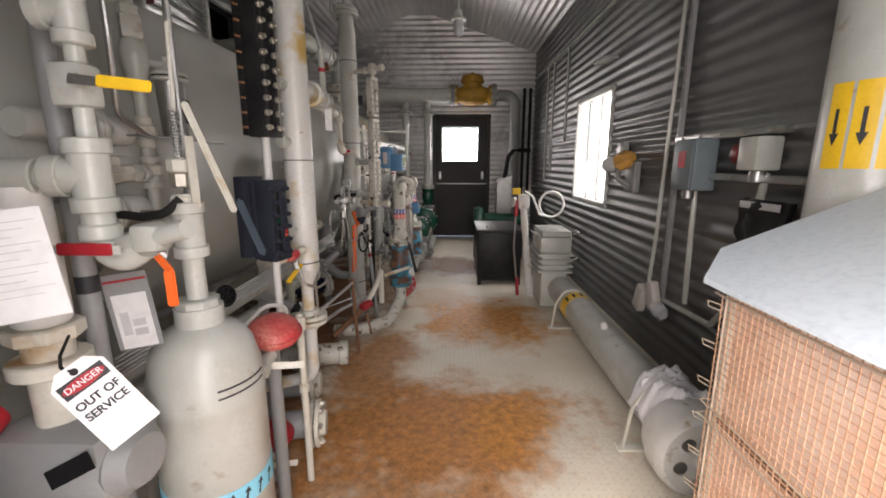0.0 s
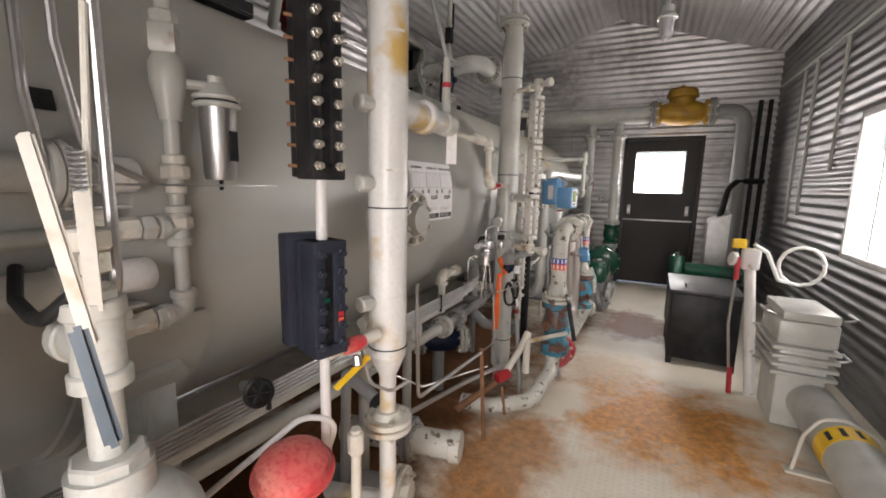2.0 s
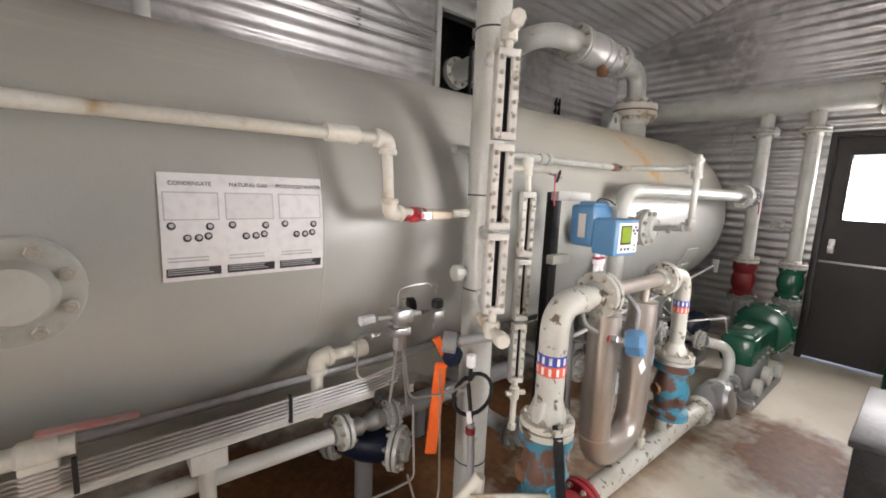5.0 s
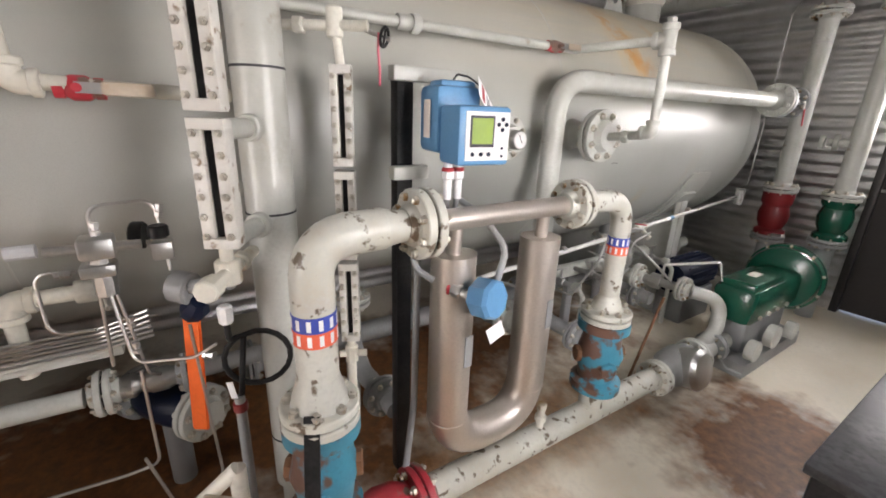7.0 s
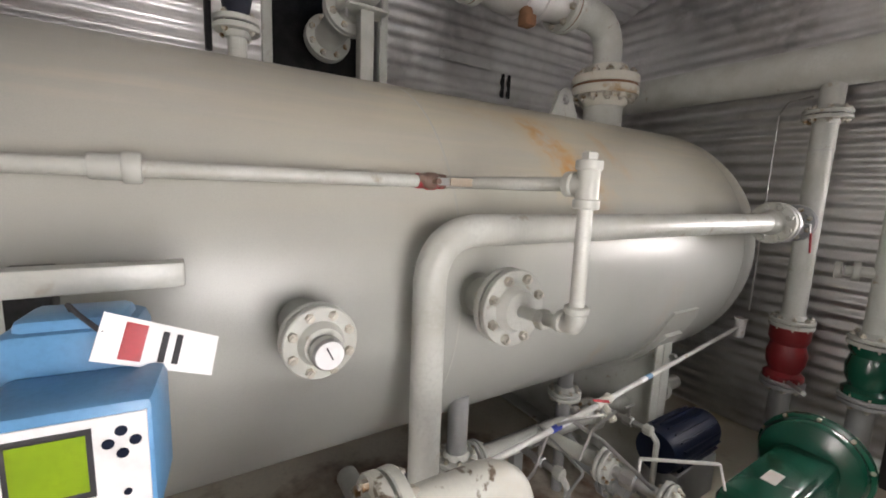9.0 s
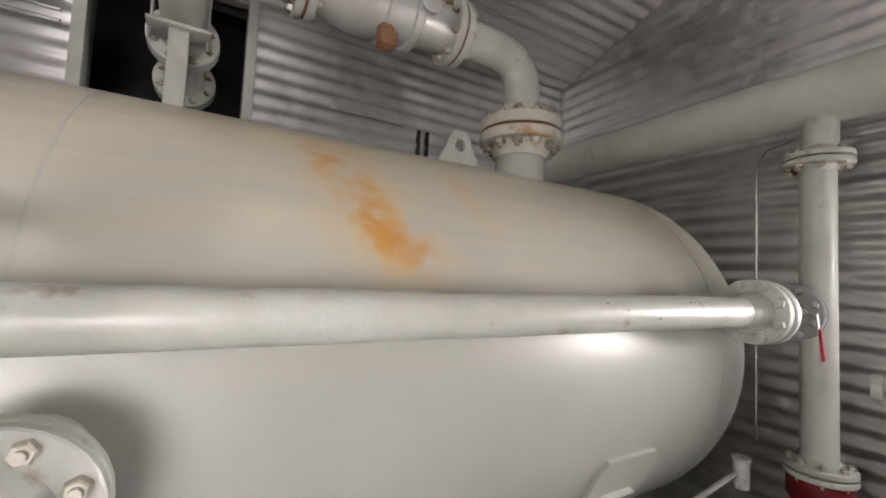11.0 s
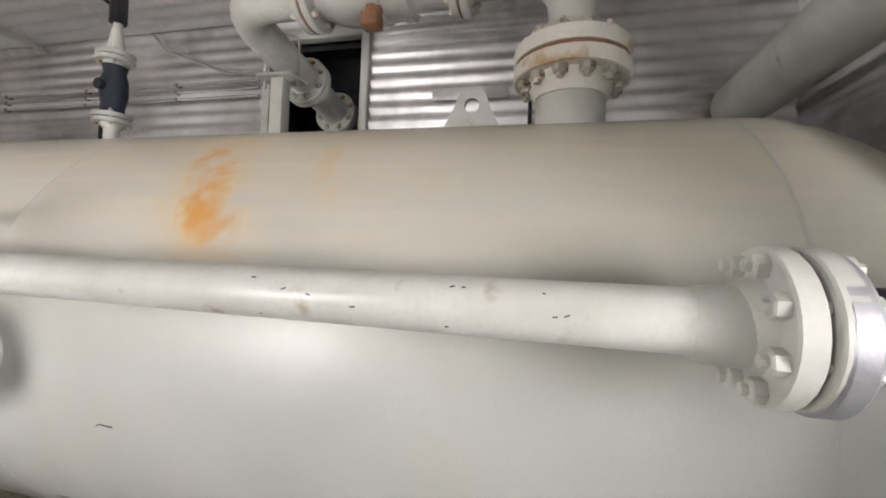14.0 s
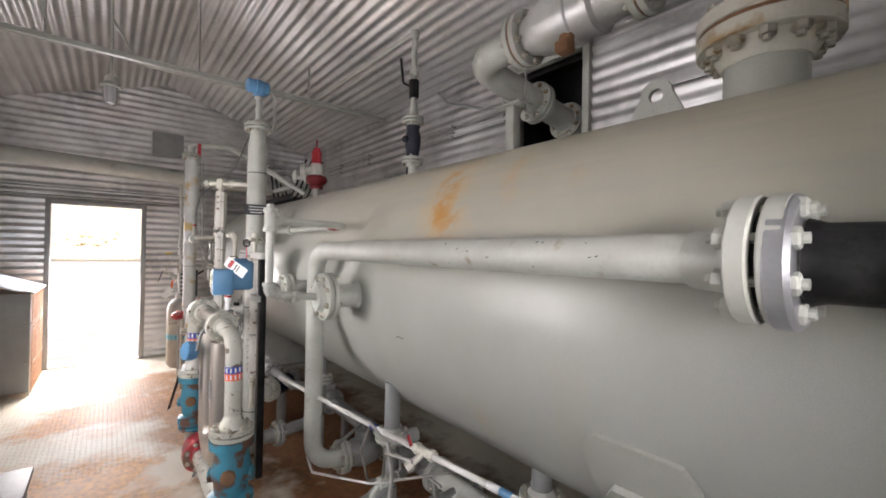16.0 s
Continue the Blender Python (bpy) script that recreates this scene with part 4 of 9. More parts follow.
def return_line():
    """Line along the vessel front: bend, drop and the large bolted flange."""
    t = thing("process_line", (-0.59, 3.82, 0.05), "pale grey steel pipe along the vessel with a bolted flange", "pipe")
    bm = B()
    tube(bm, [(-1.25, 3.83, 0.36), (-0.59, 3.818, 0.36), (-0.59, 3.818, 1.498), (-0.53, 5.66, 1.502)], 0.0445, 0.13, 24)
    part("pipe", bm, M_PIPE, t)
    bm = B()
    lathe(bm, (-0.53, 5.65, 1.50), (0, 1, 0), [(0, 0), (0.0445, 0), (0.05, 0.01), (0.056, 0.085), (0, 0.085)], 28)
    part("weld_neck", bm, M_PIPE, t)
    fl = flange(t, (-0.53, 5.762, 1.503), (0, 1, 0), 0.101, 0.03, 8, M_PIPE, 0.010, False, 0.5)
    bolt_ring(fl, (-0.53, 5.762, 1.503), (0, 1, 0), 0.081, 8, 0.0165, 0.072, M_PIPE, 0.5)
    bm = B()
    lathe(bm, (-0.53, 5.773, 1.50), (0, 1, 0), [(0.085, 0), (0.099, 0), (0.1025, 0.004), (0.1025, 0.026), (0.097, 0.033), (0.085, 0.033)], 32)
    part("wafer_rim", bm, M_CAST, fl, "bare steel valve rim")
    bm = B()
    lathe(bm, (-0.53, 5.81, 1.50), (0, 1, 0), [(0, 0), (0.065, 0), (0.058, 0.02), (0.056, 0.17), (0, 0.17)], 24)
    part("valve_body", bm, M_BLACK, t, "black valve body")
    flange(t, (-0.52, 5.985, 1.50), (0, 1, 0), 0.095, 0.02, 8, M_GREY, 0.006, True, 0.6)
    bm = B()
    tube(bm, [(-0.52, 5.99, 1.50), (-0.51, 6.11, 1.50)], 0.05, 0, 18)
    part("spool", bm, M_GREY, t)
    ball_valve(t, (-0.475, 5.93, 1.50), (0, 1, 0), 0.018, 0.05, M_STEEL, (0.1, 0.3, -1), M_RED, 0.15)
    flange(t, (-0.76, 3.82, 0.36), (1, 0, 0), 0.09, 0.02, 8, M_PIPE)
    bm = B()
    lathe(bm, (-0.80, 3.822, 0.36), (-1, 0.03, 0), [(0, 0), (0.06, 0), (0.075, 0.03), (0.085, 0.09), (0.075, 0.15), (0.06, 0.18), (0, 0.18)], 20)
    disc(bm, (-0.89, 3.825, 0.42), (0, 0, 1), 0.05, 0.06, 14)
    part("gate_valve", bm, M_GREY, t, "grey cast gate valve")
    flange(t, (-1.02, 3.826, 0.36), (1, 0, 0), 0.09, 0.02, 8, M_PIPE)
    bm = B()
    tube(bm, [(-0.89, 3.825, 0.47), (-0.89, 3.825, 0.52), (-0.66, 3.96, 0.50)], 0.009, 0.01, 8)
    part("valve_lever", bm, M_STEEL, t)
    rng = random.Random(3)
    for k in range(11):
        y, a = rng.uniform(5.0, 5.5), rng.uniform(-0.7, 0.9)
        bm = B()
        p = V((-0.531 + 0.0447 * math.cos(a), y, 1.50 + 0.0447 * math.sin(a)))
        slab(bm, facing(p, (math.cos(a), 0, math.sin(a)), up=(0, 1, rng.uniform(-0.6, 0.6))), rng.uniform(0.0015, 0.003), rng.uniform(0.003, 0.010), 0.0005)
        part("paint_chip", bm, M_INK, t)


return_line()
bm = B()
tube(bm, [(on_vessel(1.128, 0.001), 4.425, 1.128), (on_vessel(1.134, 0.001), 4.435, 1.134), (on_vessel(1.131, 0.001), 4.475, 1.131)], 0.0016, 0, 5)
solo("pen_mark", bm, M_INK, "small black pen mark on the grey vessel", "mark", (on_vessel(1.13), 4.44, 1.13))


def pump_feed():
    """Drop from nozzle, tee, and the small line along the vessel."""
    t = thing("small_bore_line", (-0.29, 4.035, 1.31), "pale grey screwed pipe line with a red-bodied valve", "pipe")
    bm = B()
    tube(bm, [(-0.50, 4.06, 1.28), (-0.29, 4.035, 1.30), (-0.29, 4.035, 1.66)], 0.017, 0.01, 16)
    tube(bm, [(-0.29, 4.035, 1.63), (-0.668, 3.97, 1.627), (-0.668, 2.60, 1.622)], 0.0165, 0.02, 16)
    part("pipe", bm, M_PIPE, t)
    elbow(t, (-0.29, 4.035, 1.305), (-1, 0, 0), (0, 0, 1), 0.024)
    tee(t, (-0.29, 4.035, 1.63), (0, 0, 1), (-1, -0.1, 0), 0.025)
    bm = B()
    disc(bm, (-0.29, 4.035, 1.672), (0, 0, 1), 0.018, 0.03, 6)
    part("plug", bm, M_PIPE, t)
    bm = B()
    disc(bm, (-0.42, 4.05, 1.285), (1, 0, 0), 0.028, 0.03, 6)
    part("union", bm, M_PIPE, t)
    ball_valve(t, (-0.668, 3.855, 1.627), (0, 1, 0), 0.024, 0.085, M_CHIPRED, (0, 1, 0), M_WIRE, 0.11)
    coupling(t, (-0.668, 3.20, 1.625), (0, 1, 0), 0.030, 0.03)
    coupling(t, (-0.668, 3.16, 1.625), (0, 1, 0), 0.024, 0.05)


pump_feed()


def column_one():
    """Tall painted standpipe with connections and reducer."""
    x, y = -0.38, 0.99
    t = thing("level_standpipe", (x, y, 0), "tall white standpipe with yellow-brown stains and banded joints", "pipe")
    bm = B()
    lathe(bm, (x, y, 0.86), (0, 0, 1), [(0, 0), (0.056, 0), (0.056, 1.55), (0, 1.55)], 28)
    part("standpipe", bm, M_STAINED, t)
    flange(t, (x, y, 2.43), (0, 0, 1), 0.085, 0.02, 8, M_PIPE)
    bm = B()
    tube(bm, [(x, y, 2.45), (x, y, 2.56), (x - 0.35, y + 0.1, 2.56), (x - 1.0, y + 0.5, 2.10)], 0.025, 0.05, 14)
    part("vent_pipe", bm, M_PIPE, t)
    bm = B()
    slab(bm, facing((x - 0.06, y + 0.05, 2.50), (0.3, 1, 0)), 0.03, 0.13, 0.012)
    part("red_lever", bm, M_RED, t)
    bm = B()
    lathe(bm, (x, y, 0.76), (0, 0, 1), [(0, 0), (0.026, 0), (0.026, 0.03), (0.056, 0.10), (0, 0.10)], 24)
    part("reducer", bm, M_STAINED, t)
    bm = B()
    tube(bm, [(x, y, 0.80), (x, y, 0.64)], 0.025, 0, 16)
    tube(bm, [(x, y, 0.64), (x, y, 0.36), (x - 0.25, y, 0.30)], 0.027, 0.06, 16)
    part("drain_leg", bm, M_STAINED, t)
    flange(t, (x, y, 0.635), (0, 0, 1), 0.075, 0.018, 4, M_CREAM)
    for z in (0.885, 1.30):
        bm = B()
        lathe(bm, (x, y, z), (0, 0, 1), [(0.05, 0), (0.058, 0), (0.058, 0.004), (0.05, 0.004)], 28)
        part("seam_line", bm, M_INK, t)
    for k in range(8):
        z = 1.04 + k * 0.12
        bm = B()
        n = 8
        prev = None
        for q in range(n + 1):
            a = math.radians(-75 + 70 * q / n)
            ring = [bm.verts.new((x + rr * math.cos(a), y + rr * math.sin(a), z + dz + 0.006 * q / n)) for rr, dz in ((0.0555, 0), (0.0572, 0), (0.0572, 0.007), (0.0555, 0.007))]
            if prev:
                for w in range(4):
                    bm.faces.new((prev[w], prev[(w + 1) % 4], ring[(w + 1) % 4], ring[w]))
            else:
                bm.faces.new(ring)
            prev = ring
        bm.faces.new(prev[::-1])
        part("tape_band", bm, M_WHITE, t)
    for z in (1.03, 1.37, 1.58):
        bm = B()
        tube(bm, [(x, y, z), (x - 0.03, y - 0.10, z)], 0.017, 0, 12)
        disc(bm, (x - 0.02, y - 0.065, z), (-0.25, -1, 0), 0.024, 0.035, 8)
        part("boss", bm, M_PIPE, t)
    # side branch to the vessel with the electrical drop above
    bm = B()
    tube(bm, [(x, y, 1.58), (-0.37, 1.30, 1.58)], (0.05, 0.034), 0, 20)
    disc(bm, (-0.372, 1.16, 1.58), (0, 1, 0), 0.052, 0.035, 24)
    part("branch", bm, M_STAINED, t)
    bm = B()
    disc(bm, (-0.37, 1.30, 1.58), (0, 1, 0), 0.04, 0.06, 20)
    tube(bm, [(-0.37, 1.33, 1.58), (-0.37, 1.33, 1.80)], (0.018, 0.012), 0, 12)
    part("junction", bm, M_PIPE, t)
    bm = B()
    disc(bm, (-0.37, 1.33, 1.70), (0, 0, 1), 0.017, 0.02, 16)
    part("red_band", bm, M_RED, t)
    bm = B()
    tube(bm, [(-0.37, 1.33, 1.80), (-0.42, 1.30, 2.0), (-0.75, 1.2, 2.35), (-1.0, 1.1, 3.0)], 0.008, 0.12, 8)
    part("flexible_conduit", bm, M_GREY, t)
    bm = B()
    tube(bm, [(-0.37, 1.34, 1.58), (-0.54, 1.50, 1.60), (-0.54, 2.21, 1.61), (-0.54, 2.225, 1.385), (-0.55, 2.43, 1.375), (-0.60, 2.62, 1.375)], 0.0165, 0.03, 14)
    part("equalising_pipe", bm, M_CREAM, t)
    elbow(t, (-0.54, 2.215, 1.61), (0, -1, 0), (0, 0, -1), 0.024, M_CREAM)
    elbow(t, (-0.54, 2.225, 1.38), (0, 0, 1), (0, 1, 0), 0.024, M_CREAM)
    coupling(t, (-0.54, 2.06, 1.61), (0, 1, 0), 0.026, 0.10, M_CREAM)
    ball_valve(t, (-0.55, 2.33, 1.375), (0, 1, 0), 0.026, 0.085, M_CHIPRED, (0, 1, 0), M_WIRE, 0.13)
    bm = B()
    slab(bm, facing((-0.36, 1.36, 1.50), (1, -0.5, 0)), 0.045, 0.11, 0.002)
    part("paper_tag", bm, M_PAPER, t, "white paper tag")


column_one()


def black_gauge(z0, z1, label):
    """Armoured black sight gauge with two rows of bolts."""
    t = thing("sight_gauge", (-0.39, 0.72, z0), label, "level gauge", "black sight gauges")
    x, y = -0.39, 0.73
    turn = Matrix.Rotation(radians(75), 3, "Z")
    h = z1 - z0
    coat = M_BLACK if z0 > 1.2 else M_NAVY
    for dx in (-0.027, 0.027):
        q = turn @ V((dx, 0, 0))
        bm = B()
        box(bm, (x + q.x - 0.016, y + q.y - 0.032, z0), (x + q.x + 0.016, y + q.y + 0.032, z1), 0.005, turn)
        part("side_bar", bm, coat, t)
    bm = B()
    box(bm, (x - 0.04, y - 0.02, z0), (x + 0.04, y + 0.02, z1), 0.004, turn)
    part("chamber", bm, coat, t)
    bm = B()
    q = turn @ V((0, 0.04, 0))
    box(bm, (x - 0.044 + q.x, y - 0.012 + q.y, z0 + 0.005), (x + 0.044 + q.x, y + 0.012 + q.y, z1 - 0.005), 0.004, turn)
    part("clamp_bar", bm, coat, t)
    for zz in (z0, z1 - 0.03):
        bm = B()
        q = turn @ V((0, -0.004, 0))
        box(bm, (x - 0.042 + q.x, y - 0.033 + q.y, zz), (x + 0.042 + q.x, y + 0.036 + q.y, zz + 0.03), 0.004, turn)
        body = part("end_bar", bm, coat, t)
    bm = B()
    q = turn @ V((0, -0.023, 0))
    box(bm, (x - 0.011 + q.x, y - 0.002 + q.y, z0 + 0.03), (x + 0.011 + q.x, y + 0.002 + q.y, z1 - 0.03), 0, turn)
    part("sight_glass", bm, M_BLACK, t, "dark glass slot")
    bm = B()
    disc(bm, (0, 0, 0), (0, 0, 1), 0.0105, 0.012, 6, 0.002)
    disc(bm, (0, 0, 0.014), (0, 0, 1), 0.007, 0.008, 8, 0.001)
    nut = finish("bolt", bm, M_ZINC if z0 > 1.2 else M_NAVY)
    n = 9 if z0 > 1.2 else 6
    for k in range(n):
        for dx in (-0.027, 0.027):
            q = V((x, y, 0)) + turn @ V((dx, -0.032, 0))
            ob = new("bolt", nut)
            ob.parent = body
            ob.matrix_basis = Matrix.Translation(V((q.x, q.y, z0 + 0.03 + (h - 0.06) * k / (n - 1))) - ORIGIN[t]) @ align(turn @ V((0, -1, 0)))
    # studs at the back
    bm = B()
    tube(bm, [(0, 0, 0), (0, 0, 0.018)], 0.0042, 0, 6)
    stud = finish("stud", bm, M_RUST)
    for k in range(n if z0 > 1.2 else 0):
        q = V((x, y, 0)) + turn @ V((-0.042, 0.03, 0))
        ob = new("stud", stud)
        ob.parent = body
        ob.matrix_basis = Matrix.Translation(V((q.x, q.y, z0 + 0.03 + (h - 0.06) * k / (n - 1))) - ORIGIN[t]) @ align(turn @ V((-1, 0.2, 0)))
    if z0 < 1.2:
        bm = B()
        q = turn @ V((-0.014, 0.074, 0))
        box(bm, (x - 0.048 + q.x, y - 0.022 + q.y, z0 + 0.012), (x + 0.048 + q.x, y + 0.022 + q.y, z1 + 0.012), 0.005, turn)
        part("rear_chamber", bm, coat, t)
        for zz, m in ((z0 + 0.085, M_STRIPERED), (z0 + 0.10, M_RED), (z0 + 0.14, M_GREEN)):
            q = V((x, y, zz)) + turn @ V((0.027 if m is not M_GREEN else -0.01, -0.033, 0))
            bm = B()
            slab(bm, facing(q, turn @ V((0, -1, 0))), 0.014, 0.011, 0.002)
            part("tape_mark", bm, m, body)
    return t


black_gauge(1.375, 1.80, "black armoured sight gauge with two rows of bolt heads")
black_gauge(0.955, 1.235, "dark navy armoured sight gauge with red tape marks")
g = thing("gauge_pipe", (-0.39, 0.73, 0.6), "white pipe joining the two black sight gauges", "pipe")
bm = B()
for za, zb in ((1.22, 1.40), (1.78, 2.6), (0.62, 0.96)):
    bm = B()
    tube(bm, [(-0.39, 0.73, za), (-0.39, 0.73, zb)], 0.013, 0, 12)
    part("pipe", bm, M_WHITE, g)


def mast():
    x, y = -0.578, 2.69
    t = thing("standpipe_mast", (x, y, 0), "tall pale grey standpipe with black bands, reducing to a top flange", "pipe")
    bm = B()
    lathe(bm, (x, y, 0.12), (0, 0, 1), [(0, 0), (0.066, 0), (0.066, 2.13), (0.056, 2.19), (0.054, 2.27), (0, 2.27)], 32)
    part("standpipe", bm, M_PIPE, t)
    for z in (1.446, 1.071, 0.314, 2.054):
        bm = B()
        lathe(bm, (x, y, z - 0.003), (0, 0, 1), [(0.05, 0), (0.0675, 0), (0.0675, 0.006), (0.05, 0.006)], 32)
        part("band", bm, M_INK, t)
    flange(t, (x, y, 2.395), (0, 0, 1), 0.092, 0.022, 8, M_PIPE)
    bm = B()
    tube(bm, [(x, y, 2.42), (x, y, 2.63)], (0.024, 0.019), 0, 16)
    disc(bm, (x, y, 2.60), (0, 0, 1), 0.028, 0.03, 8)
    part("upper_pipe", bm, M_PIPE, t)
    bm = B()
    lathe(bm, (x + 0.085, y + 0.02, 2.69), (-1, -0.1, 0), [(0, 0), (0.042, 0), (0.05, 0.012), (0.05, 0.05), (0.056, 0.055), (0.056, 0.10), (0.05, 0.105), (0.05, 0.14), (0.04, 0.15), (0, 0.15)], 20)
    box(bm, (x - 0.035, y - 0.03, 2.625), (x + 0.035, y + 0.04, 2.67), 0.012)
    part("instrument_head", bm, M_LTBLUE, t, "light blue instrument head")
    bm = B()
    tube(bm, [(x - 0.06, y, 2.69), (x - 0.11, y, 2.66), (x - 0.115, y, 2.42), (x - 0.09, y, 2.36)], 0.008, 0.03, 8)
    part("flexible_conduit", bm, M_PIPE, t)
    bm = B()
    tube(bm, [(x, y, 0.12), (x, y, 0.0)], 0.05, 0, 16)
    part("foot", bm, M_PIPE, t)
    bm = B()
    slab(bm, facing((x + 0.02, y + 0.072, 1.78), (0.3, 1, 0)), 0.15, 0.075, 0.003)
    s = part("name_plate", bm, M_INK, t, "small black name plate")
    for k in range(3):
        bm = B()
        slab(bm, facing((x + 0.02, y + 0.0752, 1.80 - 0.02 * k), (0.3, 1, 0)), 0.10 - 0.02 * (k == 2), 0.006, 0.0006)
        part("text_line", bm, M_GREYINK, s)
    for z in (1.30, 1.05):
        bm = B()
        tube(bm, [(x, y, z), (-0.40, 2.56, z)], 0.024, 0, 14)
        disc(bm, V((x, y, z)) + V((0.2, -0.14, 0)).normalized() * 0.066, (0.2, -0.14, 0), 0.034, 0.03, 16)
        part("branch", bm, M_PIPE, t)
    bm = B()
    tube(bm, [(x, y, 1.137), (x - 0.03, y - 0.11, 1.137)], 0.02, 0, 12)
    disc(bm, (x - 0.02, y - 0.085, 1.137), (-0.2, -1, 0), 0.034, 0.035, 10)
    part("round_plug", bm, M_PIPE, t)


mast()


def white_gauge(x, y, sections, w, label, ang):
    """Stacked white reflex gauges with paired bolts and dark slots."""
    t = thing("reflex_gauge", (x, y, sections[0][0]), label, "level gauge", "white reflex gauges")
    turn = Matrix.Rotation(radians(ang), 3, "Z")

    def P(a, b, z):
        q = turn @ V((a, b, 0))
        return V((x + q.x, y + q.y, z))
    nut = None
    bm = B()
    disc(bm, (0, 0, 0), (0, 0, 1), 0.0085, 0.009, 6, 0.0015)
    disc(bm, (0, 0, 0.009), (0, 0, 1), 0.005, 0.006, 8, 0.001)
    nut = finish("bolt", bm, M_ZINC)
    for z0, z1 in sections:
        h = z1 - z0
        for s in (-1, 1):
            bm = B()
            c = P(s * w * 0.32, 0, (z0 + z1) / 2)
            box(bm, c - V((w * 0.18, 0.02, h / 2)), c + V((w * 0.18, 0.02, h / 2)), 0.004, turn)
            part("side_bar", bm, M_GAUGE, t)
        for zz in (z0 + 0.012, z1 - 0.012):
            bm = B()
            c = P(0, 0, zz)
            box(bm, c - V((w * 0.5, 0.0215, 0.012)), c + V((w * 0.5, 0.0215, 0.012)), 0.003, turn)
            part("end_bar", bm, M_GAUGE, t)
        bm = B()
        c = P(0, 0.022, (z0 + z1) / 2)
        box(bm, c - V((w * 0.46, 0.012, h / 2 - 0.004)), c + V((w * 0.46, 0.012, h / 2 - 0.004)), 0.003, turn)
        body = part("back_plate", bm, M_GAUGE, t)
        bm = B()
        c = P(0, 0.0, (z0 + z1) / 2)
        box(bm, c - V((w * 0.12, 0.006, h / 2 - 0.025)), c + V((w * 0.12, 0.006, h / 2 - 0.025)), 0.002, turn)
        part("sight_glass", bm, M_BLACK, body, "dark sight slot")
        n = 6
        for k in range(n):
            for s in (-1, 1):
                ob = new("bolt", nut)
                ob.parent = body
                ob.matrix_basis = Matrix.Translation(P(s * w * 0.34, -0.020, z0 + 0.03 + (h - 0.06) * k / (n - 1)) - ORIGIN[t]) @ align(turn @ V((0, -1, 0)))
    return t, P


t, P = white_gauge(-0.365, 2.545, ((1.045, 1.325), (1.338, 1.618), (1.631, 1.911)), 0.075, "tall white bolted reflex level gauge on the standpipe", 62)
bm = B()
tube(bm, [(-0.365, 2.545, 1.90), (-0.365, 2.545, 1.98)], 0.015, 0, 12)
disc(bm, (-0.365, 2.545, 1.935), (0, 0, 1), 0.028, 0.07, 8)
tube(bm, [(-0.30, 2.50, 1.97), (-0.56, 2.68, 1.97)], 0.016, 0, 12)
disc(bm, (-0.30, 2.50, 1.97), (0.8, -0.55, 0), 0.026, 0.03, 8)
disc(bm, (-0.44, 2.597, 1.97), (0.8, -0.55, 0), 0.026, 0.03, 8)
part("upper_cock", bm, M_CREAM, t)
bm = B()
tube(bm, [(-0.365, 2.545, 1.05), (-0.36, 2.545, 0.98)], 0.015, 0, 12)
tube(bm, [(-0.50, 2.62, 0.985), (-0.28, 2.50, 0.985)], 0.016, 0, 12)
disc(bm, (-0.30, 2.51, 0.985), (1, -0.5, 0), 0.026, 0.05, 8)
disc(bm, (-0.365, 2.545, 0.955), (0, 0, 1), 0.028, 0.06, 8)
disc(bm, (-0.44, 2.585, 0.985), (1, -0.5, 0), 0.026, 0.03, 8)
part("lower_cock", bm, M_CREAM, t)
t, P = white_gauge(-0.52, 2.89, ((0.63, 0.90), (0.913, 1.183), (1.196, 1.466)), 0.058, "narrow white bolted reflex level gauge", 62)
bm = B()
tube(bm, [(-0.52, 2.89, 1.46), (-0.525, 2.88, 1.58)], 0.012, 0, 12)
part("cock_fitting", bm, M_CREAM, t)
bm = B()
disc(bm, (-0.525, 2.88, 1.53), (0, 0, 1), 0.022, 0.075, 12)
part("cock_fitting", bm, M_CREAM, t)
bm = B()
tube(bm, [(-0.62, 2.76, 1.56), (-0.47, 2.95, 1.56)], 0.014, 0, 12)
part("cock_fitting", bm, M_CREAM, t)
bm = B()
disc(bm, (-0.575, 2.815, 1.56), (-0.6, -0.7, 0), 0.022, 0.03, 6)
part("cock_fitting", bm, M_CREAM, t)
bm = B()
tube(bm, [(-0.52, 2.89, 0.64), (-0.52, 2.89, 0.42)], 0.014, 0, 12)
part("cock_fitting", bm, M_CREAM, t)
bm = B()
tube(bm, [(-0.535, 2.855, 0.575), (-0.50, 2.935, 0.575)], 0.012, 0, 12)
part("cock_fitting", bm, M_CREAM, t)
bm = B()
disc(bm, (-0.52, 2.89, 0.545), (0, 0, 1), 0.022, 0.06, 8)
part("cock_fitting", bm, M_CREAM, t)
bm = B()
disc(bm, (-0.52, 2.89, 0.40), (0, 0, 1), 0.02, 0.03, 6)
part("cock_fitting", bm, M_CREAM, t)
bm = B()
tube(bm, [(-0.50, 2.93, 1.56), (-0.44, 3.0, 1.53)], 0.006, 0, 8)
part("wheel_stem", bm, M_STEEL, t)
bm = B()
wheel = Matrix.Translation((-0.445, 2.985, 1.535)) @ align((0.7, 0.6, -0.2))
ring = [wheel @ V((0.024 * math.cos(2 * math.pi * k / 16), 0.024 * math.sin(2 * math.pi * k / 16), 0)) for k in range(17)]
tube(bm, ring, 0.004, 0, 8)
tube(bm, [ring[0], ring[8]], 0.003, 0, 6)
tube(bm, [ring[4], ring[12]], 0.003, 0, 6)
part("handwheel", bm, M_BLACK, t, "small black handwheel")
bm = B()
